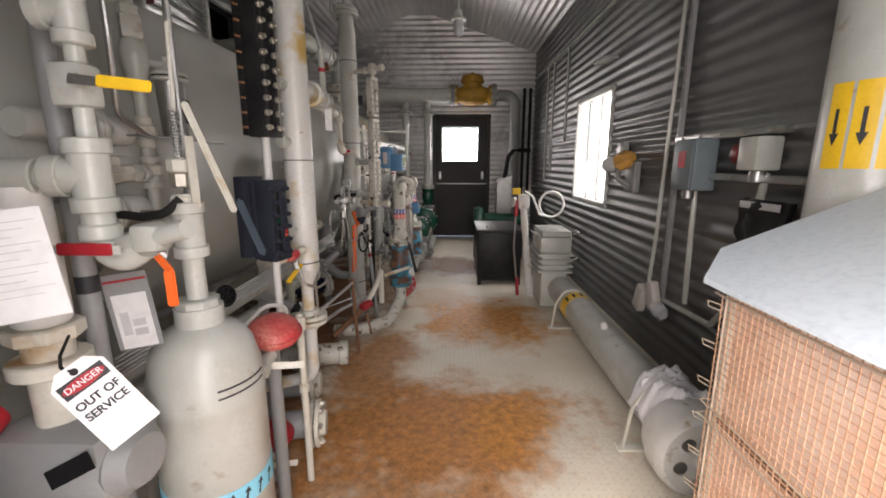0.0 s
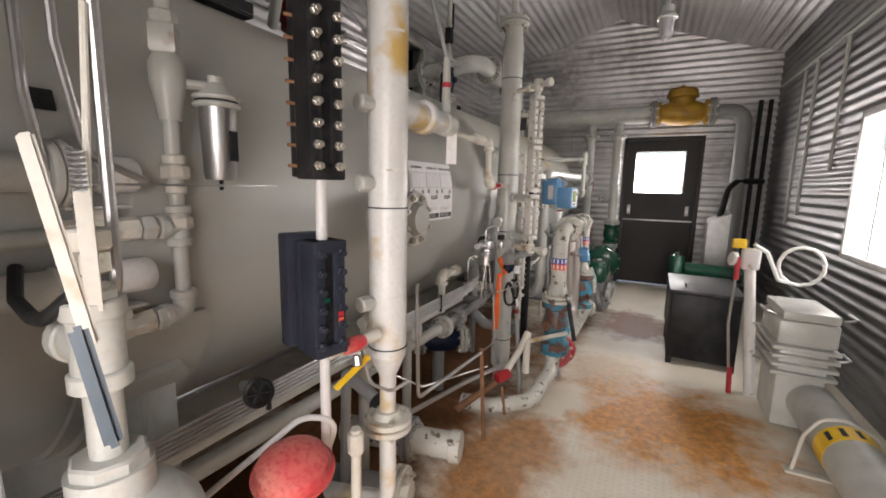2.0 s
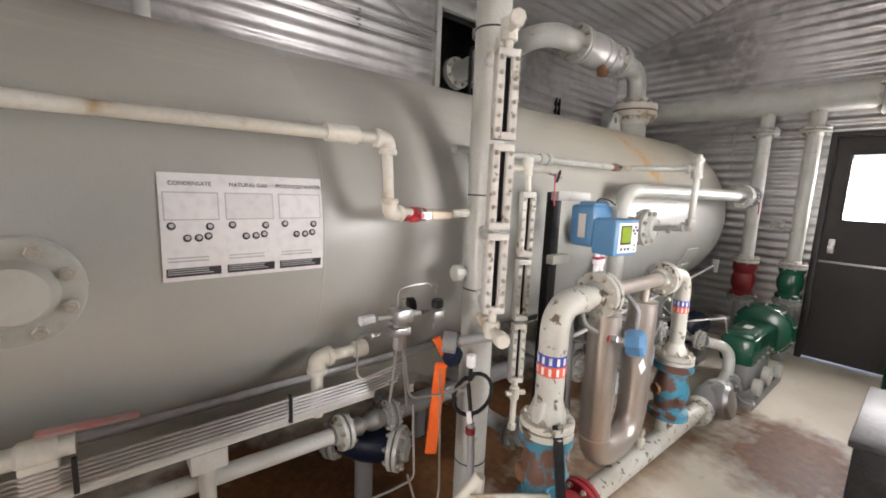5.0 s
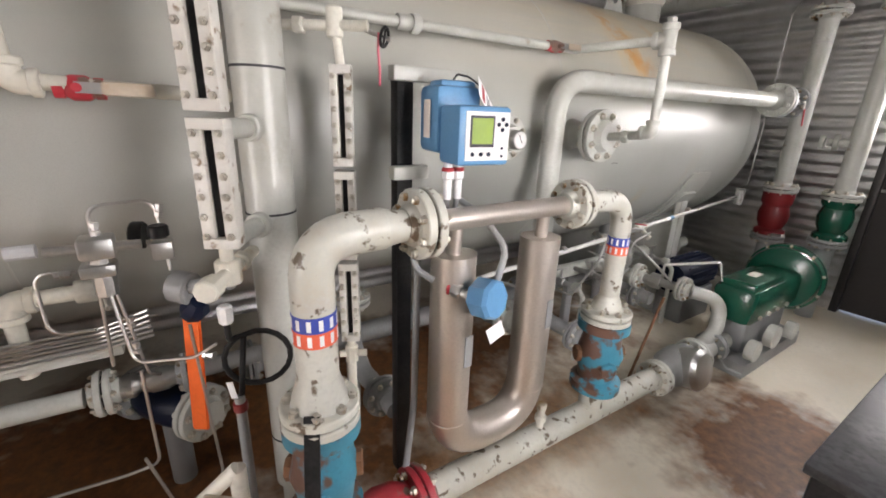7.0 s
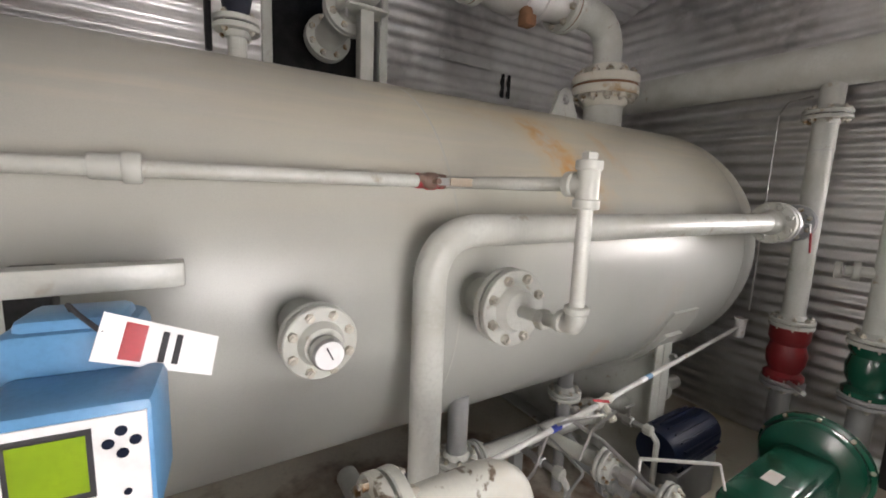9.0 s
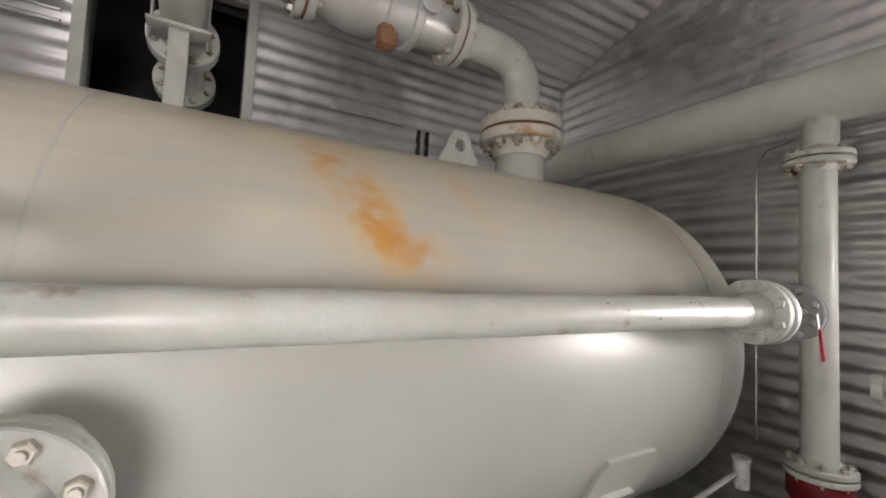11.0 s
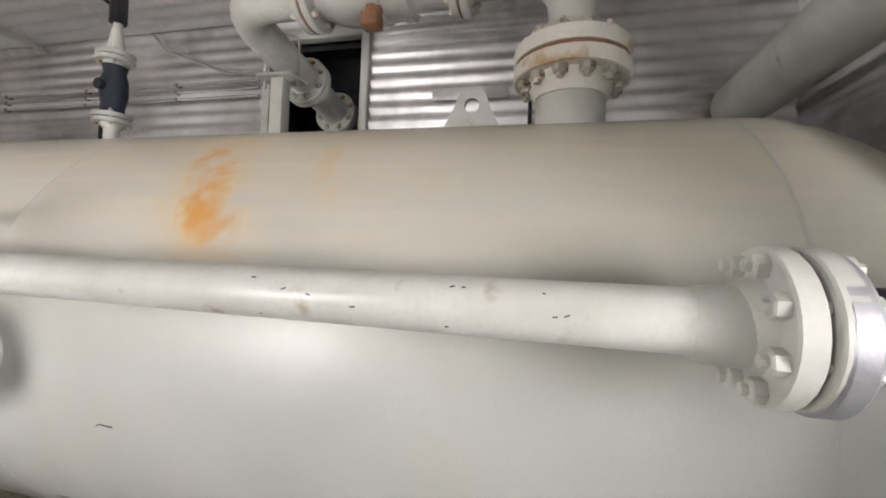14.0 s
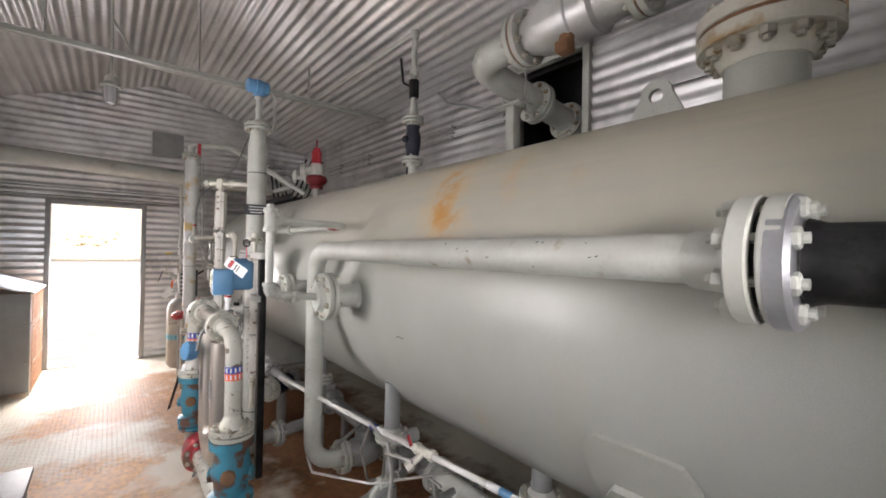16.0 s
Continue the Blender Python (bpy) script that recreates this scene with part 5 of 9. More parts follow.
tube(bm, [(-0.452, 2.972, 1.545), (-0.448, 2.968, 1.50), (-0.452, 2.974, 1.45), (-0.444, 2.97, 1.415)], 0.0035, 0.01, 6)
part("warning_streamer", bm, M_TAPE, t, "pink plastic streamer")

# ---- metering run ----


def banner(parent, at, r, z, h=0.075):
    """Flow label round a riser: blue over orange-red, with pale stripes."""
    for dz, m, name in ((0, M_STRIPERED, "label_band"), (h / 2, M_STRIPEBLUE, "label_band")):
        bm = B()
        lathe(bm, (at[0], at[1], z - h / 2 + dz), (0, 0, 1), [(r, 0), (r + 0.0012, 0), (r + 0.0012, h / 2), (r, h / 2)], 28)
        band = part(name, bm, m, parent)
        for k in range(12):
            a = 2 * math.pi * k / 12
            c = V((at[0] + (r + 0.0012) * math.cos(a), at[1] + (r + 0.0012) * math.sin(a), z - h / 2 + dz + h / 4))
            bm = B()
            slab(bm, facing(c, (math.cos(a), math.sin(a), 0)), r * 0.2, h * 0.34, 0.0006)
            part("pale_mark", bm, M_PAPER, band)


def gate_body(parent, at, r, z0, z1, m):
    """A stubby cast valve body between two flanges with side bosses."""
    x, y = at
    h = z1 - z0
    bm = B()
    lathe(bm, (x, y, z0), (0, 0, 1), [(0, 0), (r, 0), (r, h * 0.12), (r * 0.72, h * 0.16), (r * 0.80, h * 0.35), (r * 0.92, h * 0.5), (r * 0.80, h * 0.66), (r * 0.72, h * 0.84), (r, h * 0.88), (r, h), (0, h)], 28)
    body = part("valve_body", bm, m, parent)
    for k, a in enumerate((-0.5, 1.2, 2.6, 4.2)):
        d = V((math.cos(a), math.sin(a), 0))
        bm = B()
        disc(bm, V((x, y, z0 + h * (0.42 + 0.08 * (k % 2)))) + d * r * 0.7, d, r * 0.34, r * 0.32, 8, 0.004)
        part("boss", bm, M_RUST if k % 2 else m, body)
    return body


def meter_run():
    x = -0.205
    t = thing("metering_run", (x, 2.69, 0.0), "pale worn pipe loop with flanges around a stainless flow meter", "pipework")
    # first riser and elbow
    bm = B()
    tube(bm, [(x, 2.69, 0.70), (x, 2.69, 1.085), (x, 2.86, 1.09)], 0.049, 0.13, 24)
    part("riser", bm, M_WORN, t)
    bm = B()
    lathe(bm, (x, 2.69, 0.665), (0, 0, 1), [(0, 0), (0.075, 0), (0.049, 0.09), (0, 0.09)], 28)
    part("weld_neck", bm, M_WORN, t)
    bm = B()
    lathe(bm, (x, 2.85, 1.09), (0, 1, 0), [(0, 0), (0.049, 0), (0.038, 0.06), (0.042, 0.09), (0, 0.09)], 24)
    part("reducer", bm, M_WORN, t)
    banner(t, (x, 2.69), 0.049, 0.885)
    flange(t, (x, 2.965, 1.09), (0, 1, 0), 0.088, 0.024, 8, M_WORN)
    flange(t, (x, 3.525, 1.09), (0, 1, 0), 0.078, 0.022, 8, M_WORN)
    bm = B()
    tube(bm, [(x, 3.55, 1.09), (x, 3.803, 1.085), (x, 3.803, 0.70)], 0.037, 0.10, 22)
    part("riser", bm, M_WORN, t)
    bm = B()
    lathe(bm, (x, 3.803, 0.655), (0, 0, 1), [(0, 0), (0.06, 0), (0.037, 0.06), (0, 0.06)], 24)
    part("weld_neck", bm, M_WORN, t)
    banner(t, (x, 3.803), 0.037, 0.915, 0.065)
    flange(t, (x, 2.69, 0.655), (0, 0, 1), 0.095, 0.024, 8, M_WORN)
    flange(t, (x, 3.803, 0.635), (0, 0, 1), 0.094, 0.02, 8, M_WORN)
    gate_body(t, (x, 2.69), 0.095, 0.32, 0.63, M_BLUE)
    gate_body(t, (x, 3.803), 0.098, 0.31, 0.612, M_BLUE)
    flange(t, (x, 2.69, 0.30), (0, 0, 1), 0.09, 0.02, 8, M_BLUE)
    # run along the floor
    bm = B()
    tube(bm, [(x, 2.98, 0.20), (x, 4.28, 0.17)], 0.05, 0, 22)
    tube(bm, [(x, 3.803, 0.18), (x, 3.803, 0.31)], 0.05, 0, 20)
    part("floor_run", bm, M_WORN, t)
    flange(t, (x, 4.30, 0.165), (0, 1, 0.0), 0.085, 0.022, 8, M_WORN)
    flange(t, (x, 2.97, 0.20), (0, 1, 0), 0.10, 0.022, 8, M_CHIPRED, bolt_m=M_ZINC)
    bm = B()
    lathe(bm, (x, 2.74, 0.20), (0, 1, 0), [(0, 0), (0.05, 0), (0.07, 0.04), (0.085, 0.10), (0.08, 0.16), (0.06, 0.20), (0, 0.20)], 24)
    part("red_valve_body", bm, M_CHIPRED, t, "chipped red valve body")
    bm = B()
    tube(bm, [(x, 2.69, 0.29), (x, 2.64, 0.17), (x - 0.05, 2.30, 0.10), (x - 0.25, 2.15, 0.09), (x - 0.42, 2.13, 0.09)], 0.045, 0.09, 20)
    part("drain_elbow", bm, M_WORN, t)
    bm = B()
    tube(bm, [(x, 3.50, 0.20), (x, 3.50, 0.32)], 0.014, 0, 12)
    disc(bm, (x, 3.50, 0.26), (0, 0, 1), 0.022, 0.03, 8)
    disc(bm, (x, 3.50, 0.31), (0, 0, 1), 0.019, 0.03, 6)
    part("vent_plug", bm, M_CREAM, t)
    # flow meter
    m = thing("flow_meter", (x, 3.25, 0.25), "brushed stainless steel U-tube flow meter hanging below its pipe", "flow meter")
    bm = B()
    tube(bm, [(x, 2.99, 1.09), (x, 3.50, 1.09)], 0.029, 0, 22)
    tube(bm, [(x, 2.985, 1.09), (x, 3.03, 1.09)], 0.036, 0, 22)
    part("flow_tube", bm, M_STAINLESS, m)
    for y in (3.09, 3.425):
        bm = B()
        tube(bm, [(x - 0.025, y, 1.09), (x - 0.03, y, 0.95)], 0.02, 0, 14)
        disc(bm, (x - 0.03, y, 0.975), (0, 0, 1), 0.024, 0.016, 14)
        part("neck", bm, M_STAINLESS, m)
    bm = B()
    tube(bm, [(x - 0.03, 3.09, 0.985), (x - 0.03, 3.09, 0.33), (x - 0.03, 3.425, 0.33), (x - 0.03, 3.425, 0.99)], 0.064, 0.13, 26)
    part("u_tube", bm, M_STAINLESS, m)
    for y, z in ((3.09, 0.44), (3.425, 0.44)):
        bm = B()
        lathe(bm, (x - 0.03, y, z), (0, 0, 1), [(0.06, 0), (0.0655, 0.002), (0.0655, 0.006), (0.06, 0.008)], 26)
        part("weld_seam", bm, M_STAINLESS, m)
    for y, z in ((3.10, 0.70), (3.425, 0.74)):
        bm = B()
        slab(bm, facing((x + 0.034, y + 0.01, z), (1, 0.1, 0)), 0.03, 0.10, 0.002)
        part("rating_plate", bm, M_GREY, m)
    # small transmitter on the meter
    bm = B()
    tube(bm, [(x + 0.01, 3.06, 0.90), (x + 0.085, 3.09, 0.89)], 0.013, 0, 12)
    disc(bm, (x + 0.015, 3.06, 0.90), (1, 0.3, -0.1), 0.02, 0.03, 6)
    disc(bm, (x + 0.055, 3.078, 0.895), (1, 0.3, -0.1), 0.018, 0.025, 6)
    part("conduit_fitting", bm, M_STEEL, m, "zinc conduit fitting with red tape")
    bm = B()
    disc(bm, (x + 0.006, 3.056, 0.90), (1, 0.3, -0.1), 0.0205, 0.008, 12)
    part("red_tape", bm, M_RED, m)
    bm = B()
    lathe(bm, (x + 0.06, 3.11, 0.885), (1, 0.25, 0.15), [(0, 0), (0.05, 0), (0.056, 0.008), (0.056, 0.055), (0.048, 0.065), (0, 0.065)], 8)
    part("junction_head", bm, M_LTBLUE, m, "light blue octagonal junction head")
    bm = B()
    slab(bm, facing((x + 0.12, 3.13, 0.80), (1, 0.1, 0.3), roll=12), 0.06, 0.04, 0.001)
    part("paper_tag", bm, M_PAPER, m, "white paper tag")
    bm = B()
    tube(bm, [(x + 0.06, 3.17, 0.90), (x + 0.05, 3.21, 1.0), (x - 0.02, 3.18, 1.08), (x - 0.12, 3.15, 1.12)], 0.0095, 0.05, 10)
    tube(bm, [(x - 0.02, 3.02, 0.92), (x - 0.06, 2.98, 0.95), (x - 0.10, 3.0, 1.05), (x - 0.15, 3.05, 1.1)], 0.0095, 0.04, 10)
    part("flexible_conduit", bm, M_GREY, m)
    bm = B()
    tube(bm, [(x - 0.16, 3.05, 0.95), (x - 0.12, 3.02, 0.45), (x - 0.05, 2.95, 0.25), (x + 0.02, 2.86, 0.02)], 0.011, 0.1, 10)
    part("flexible_conduit", bm, M_GREY, m)


meter_run()


def transmitter():
    t = thing("flow_transmitter", (-0.30, 3.16, 1.22), "light blue flow transmitter with a green display and white keypad", "transmitter")
    turn = Matrix.Rotation(radians(-6), 3, "Z")
    bm = B()
    box(bm, (-0.325, 3.085, 1.222), (-0.215, 3.245, 1.372), 0.012, turn)
    part("display_housing", bm, M_LTBLUE, t)
    bm = B()
    box(bm, (-0.44, 3.085, 1.245), (-0.318, 3.225, 1.425), 0.02, turn)
    box(bm, (-0.41, 3.10, 1.40), (-0.33, 3.21, 1.437), 0.012, turn)
    part("rear_housing", bm, M_LTBLUE, t)
    bm = B()
    slab(bm, facing((-0.375, 3.079, 1.335), (-0.05, -1, 0)), 0.035, 0.10, 0.002)
    part("rating_plate", bm, M_BEIGE, t)
    f = facing((-0.2155, 3.166, 1.297), (1, -0.10, 0))
    bm = B()
    slab(bm, f, 0.132, 0.122, 0.003)
    panel = part("keypad_panel", bm, M_PAPER, t, "white keypad panel")
    bm = B()
    slab(bm, f @ Matrix.Translation((-0.018, 0.012, 0.003)), 0.072, 0.078, 0.0015)
    part("display_bezel", bm, M_INK, panel)
    bm = B()
    slab(bm, f @ Matrix.Translation((-0.018, 0.013, 0.0045)), 0.062, 0.064, 0.001)
    part("display", bm, M_LCD, panel, "green display")
    for k, (a, c) in enumerate(((0.043, 0.043), (0.043, 0.017), (0.031, 0.030), (0.055, 0.030), (-0.045, -0.045), (-0.02, -0.045), (0.004, -0.045), (0.045, -0.03), (0.045, -0.05))):
        bm = B()
        disc(bm, f @ V((a, c, 0.003)), (1, -0.10, 0), 0.0058 if k < 7 else 0.004, 0.003, 10, 0.001)
        part("button", bm, M_DKBLUE, panel)
    bm = B()
    box(bm, (-0.50, 3.02, 1.435), (-0.46, 3.275, 1.475), 0.004)
    part("upper_rail", bm, M_PIPE, t)
    bm = B()
    box(bm, (-0.50, 3.02, 1.155), (-0.46, 3.14, 1.195), 0.004)
    part("lower_rail", bm, M_PIPE, t)
    bm = B()
    box(bm, (-0.545, 3.05, 0.0), (-0.50, 3.105, 1.47), 0.004)
    part("post", bm, M_BLACK, t, "black steel post")
    for y in (3.11, 3.145):
        bm = B()
        tube(bm, [(-0.31, y, 1.225), (-0.31, y, 1.12)], 0.012, 0, 12)
        disc(bm, (-0.31, y, 1.175), (0, 0, 1), 0.017, 0.03, 8)
        gl = part("cable_gland", bm, M_PAPER, t)
        bm = B()
        disc(bm, (-0.31, y, 1.195), (0, 0, 1), 0.0175, 0.014, 12)
        part("red_tape", bm, M_RED, gl)
        bm = B()
        tube(bm, [(-0.31, y, 1.13), (-0.32, y, 1.05), (-0.36, y - 0.02, 1.0), (-0.40, y - 0.03, 1.05)], 0.0095, 0.03, 10)
        part("cable", bm, M_GREY, gl)
    bm = B()
    slab(bm, facing((-0.325, 3.245, 1.385), (0.75, 0.62, 0.25), roll=-29), 0.165, 0.058, 0.001)
    tag = part("danger_tag", bm, M_PAPER, t, "white and red paper tag")
    bm = B()
    slab(bm, facing((-0.325, 3.245, 1.385), (0.75, 0.62, 0.25), roll=-29) @ Matrix.Translation((-0.04, 0, 0.001)), 0.028, 0.046, 0.0006)
    part("red_panel", bm, M_RED, tag)
    for k in (0, 1):
        bm = B()
        slab(bm, facing((-0.325, 3.245, 1.385), (0.75, 0.62, 0.25), roll=-29) @ Matrix.Translation((0.0 + 0.02 * k, 0, 0.001)), 0.009, 0.04, 0.0006)
        part("text_bar", bm, M_INK, tag)
    bm = B()
    tube(bm, [(-0.36, 3.15, 1.437), (-0.34, 3.15, 1.452), (-0.31, 3.165, 1.445), (-0.292, 3.188, 1.425)], 0.003, 0.01, 6)
    part("tag_wire", bm, M_INK, tag)


transmitter()

# ---- overhead line from the vessel's top branch ----


def overhead_line():
    x = TX
    zc = 2.635
    t = thing("overhead_line", (x, 5.54, 2.16), "large pale grey overhead pipe with a flanged check valve", "pipework")
    flange(t, (x, 5.54, 2.262), (0, 0, 1), 0.20, 0.05, 12, M_CREAM, 0.015, True, 0.62, joint=M_RUST)
    bm = B()
    lathe(bm, (x, 5.54, 2.31), (0, 0, 1), [(0, 0), (0.11, 0), (0.086, 0.07), (0, 0.07)], 30)
    part("reducer", bm, M_PIPE, t)
    bm = B()
    tube(bm, [(x, 5.54, 2.29), (x, 5.54, zc), (x, 5.18, zc)], 0.085, 0.20, 28)
    part("bend", bm, M_PIPE, t)
    flange(t, (x, 5.13, zc), (0, 1, 0), 0.14, 0.03, 8, M_PIPE, 0.010, joint=M_RUST)
    bm = B()
    lathe(bm, (x, 4.55, zc), (0, 1, 0), [(0, 0), (0.10, 0), (0.105, 0.03), (0.122, 0.06), (0.134, 0.12), (0.136, 0.20), (0.130, 0.235), (0.142, 0.24), (0.142, 0.275), (0.128, 0.28), (0.124, 0.35), (0.134, 0.355), (0.134, 0.385), (0.110, 0.40), (0.10, 0.46), (0.10, 0.56), (0, 0.56)], 32)
    v = part("check_valve_body", bm, M_SILVER, t)
    bm = B()
    disc(bm, (x + 0.05, 4.80, zc - 0.115), (0.3, 0, -1), 0.035, 0.05, 16)
    box(bm, (x + 0.035, 4.765, zc - 0.20), (x + 0.10, 4.835, zc - 0.145), 0.006)
    part("drain_plug", bm, M_RUST, v, "rusty orange drain plug")
    bm = B()
    disc(bm, (x + 0.12, 4.95, zc), (1, 0, 0), 0.045, 0.03, 16)
    part("side_boss", bm, M_SILVER, v)
    flange(t, (x, 4.50, zc), (0, 1, 0), 0.145, 0.03, 8, M_PIPE, 0.012, bolt_m=M_ZINC, joint=M_RUST)
    bm = B()
    tube(bm, [(x, 4.46, zc), (x, 4.12, zc), (x - 0.95, 4.10, zc - 0.13)], 0.085, 0.19, 28)
    part("bend", bm, M_PIPE, t)
    flange(t, (x - 0.60, 4.105, zc - 0.085), (-1, 0, -0.14), 0.14, 0.028, 8, M_PIPE)
    flange(t, (x - 0.98, 4.10, zc - 0.135), (-1, 0, -0.14), 0.14, 0.028, 8, M_PIPE)
    bm = B()
    box(bm, (x - 0.40, 4.07, VZ + VR * 0.7), (x - 0.33, 4.14, zc - 0.155), 0.004)
    box(bm, (x - 0.44, 4.0, zc - 0.17), (x - 0.30, 4.21, zc - 0.155), 0.003)
    part("support_post", bm, M_PIPE, t)
    bm = B()
    tube(bm, [(x - 0.37, 4.01, zc - 0.21), (x - 0.37, 4.01, zc + 0.06), (x - 0.37, 4.105, zc + 0.07), (x - 0.37, 4.20, zc + 0.06), (x - 0.37, 4.20, zc - 0.21)], 0.006, 0.06, 8)
    part("u_bolt", bm, M_STEEL, t)


overhead_line()


def vent_valve():
    x, y = TX, 3.475
    t = thing("vent_valve", (x, y, 2.10), "small vertical vent line with a dark blue ball valve", "valve")
    bm = B()
    tube(bm, [(x, y, 2.05), (x, y, 2.14)], 0.032, 0, 18)
    part("neck", bm, M_PIPE, t)
    flange(t, (x, y, 2.155), (0, 0, 1), 0.078, 0.02, 4, M_PIPE)
    bm = B()
    lathe(bm, (x, y, 2.185), (0, 0, 1), [(0, 0), (0.05, 0), (0.044, 0.02), (0.056, 0.08), (0.056, 0.15), (0.044, 0.19), (0.052, 0.22), (0, 0.22)], 18)
    disc(bm, (x + 0.05, y, 2.30), (1, 0, 0), 0.025, 0.03, 10)
    part("valve_body", bm, M_NAVY, t)
    flange(t, (x, y, 2.445), (0, 0, 1), 0.078, 0.02, 4, M_PIPE)
    bm = B()
    tube(bm, [(x, y, 2.47), (x, y, 2.58)], (0.04, 0.022), 0, 14)
    tube(bm, [(x, y, 2.58), (x, y, 3.085), (x, 0.2, 3.10)], 0.019, 0.03, 14)
    part("vent_pipe", bm, M_PIPE, t)
    bm = B()
    disc(bm, (x, y, 2.61), (0, 0, 1), 0.036, 0.13, 8)
    tube(bm, [(x, y, 2.68), (x + 0.06, y - 0.05, 2.72), (x + 0.07, y - 0.07, 2.90)], 0.009, 0.02, 8)
    part("upper_valve", bm, M_BLACK, t)
    coupling(t, (x, y, 2.80), (0, 0, 1), 0.032, 0.06)
    coupling(t, (x, y, 3.07), (0, 0, 1), 0.030, 0.06)
    bm = B()
    tube(bm, [(x - 0.02, y - 0.09, 2.06), (x - 0.02, y - 0.09, 2.34), (x, y - 0.02, 2.39)], 0.012, 0.03, 8)
    part("valve_lever", bm, M_BLACK, t)


vent_valve()


def relief_valve():
    x, y = TX, 1.68
    t = thing("relief_valve", (x, y, 2.0), "red-capped relief valve with pale flanges on the vessel top", "valve")
    bm = B()
    tube(bm, [(x, y, 1.98), (x, y, 2.16)], 0.03, 0, 16)
    part("neck", bm, M_PIPE, t)
    bm = B()
    disc(bm, (x, y, 2.14), (0, 0, 1), 0.07, 0.03, 20)
    lathe(bm, (x, y, 2.17), (0, 0, 1), [(0, 0), (0.06, 0), (0.10, 0.03), (0.115, 0.06), (0.115, 0.075), (0.10, 0.10), (0.05, 0.12), (0, 0.12)], 22)
    part("body", bm, M_DKRED, t)
    bm = B()
    lathe(bm, (x, y, 2.40), (0, 0, 1), [(0, 0), (0.052, 0), (0.052, 0.13), (0.04, 0.15), (0.036, 0.17), (0.008, 0.18), (0.008, 0.26), (0, 0.26)], 18)
    part("cap", bm, M_RED, t, "bright red cap")
    bm = B()
    disc(bm, (x, y, 2.28), (0, 0, 1), 0.065, 0.125, 20)
    tube(bm, [(x, y, 2.33), (x + 0.14, y - 0.06, 2.33)], 0.05, 0, 16)
    disc(bm, (x + 0.10, y - 0.045, 2.33), (1, -0.45, 0), 0.08, 0.05, 20)
    part("bonnet", bm, M_PIPE, t)
    bm = B()
    tube(bm, [(x, y, 2.26), (x + 0.22, y - 0.1, 2.26)], 0.035, 0, 16)
    disc(bm, (x + 0.09, y - 0.04, 2.26), (1, -0.45, 0), 0.065, 0.025, 18)
    disc(bm, (x + 0.18, y - 0.08, 2.26), (1, -0.45, 0), 0.065, 0.03, 18)
    part("outlet", bm, M_PIPE, t)


relief_valve()

# ---- end wall ----


def header_line():
    y, z, r = 6.36, 2.365, 0.118
    t = thing("wall_header", (0, y, 2.2), "large grey header pipe along the end wall above the door", "pipework")
    bm = B()
    tube(bm, [(XL + 0.06, y, z), (0.20, y, z)], r, 0, 32)
    part("header_pipe", bm, M_PIPE, t)
    flange(t, (0.215, y, z), (1, 0, 0), 0.175, 0.03, 8, M_GREY, bolt_m=M_ZINC)
    flange(t, (0.87, y, z), (1, 0, 0), 0.175, 0.03, 8, M_GREY, bolt_m=M_ZINC)
    bm = B()
    tube(bm, [(0.87, y, z), (1.23, y, z), (1.23, y, 0.0)], 0.085, 0.22, 28)
    part("down_pipe", bm, M_GREY, t)
    v = thing("check_valve", (0.53, y, 2.2), "ochre yellow cast check valve over the door", "valve")
    bm = B()
    lathe(bm, (0.25, y, z), (1, 0, 0), [(0, 0), (0.155, 0), (0.155, 0.035), (0.11, 0.05), (0.15, 0.16), (0.165, 0.29), (0.15, 0.42), (0.11, 0.53), (0.155, 0.55), (0.155, 0.585), (0, 0.585)], 28)
    part("body", bm, M_OCHRE, v)
    bm = B()
    lathe(bm, (0.53, y, z + 0.08), (0, 0, 1), [(0, 0), (0.15, 0), (0.15, 0.10), (0.185, 0.11), (0.185, 0.15), (0.17, 0.155), (0.17, 0.20), (0.15, 0.22), (0, 0.23)], 16)
    part("bonnet", bm, M_OCHRE, v)
    bm = B()
    lathe(bm, (0.53, y, z + 0.30), (0, 0, 1), [(0, 0), (0.03, 0), (0.03, 0.03), (0.02, 0.045), (0, 0.045)], 12)
    part("lifting_eye", bm, M_OCHRE, v)


header_line()


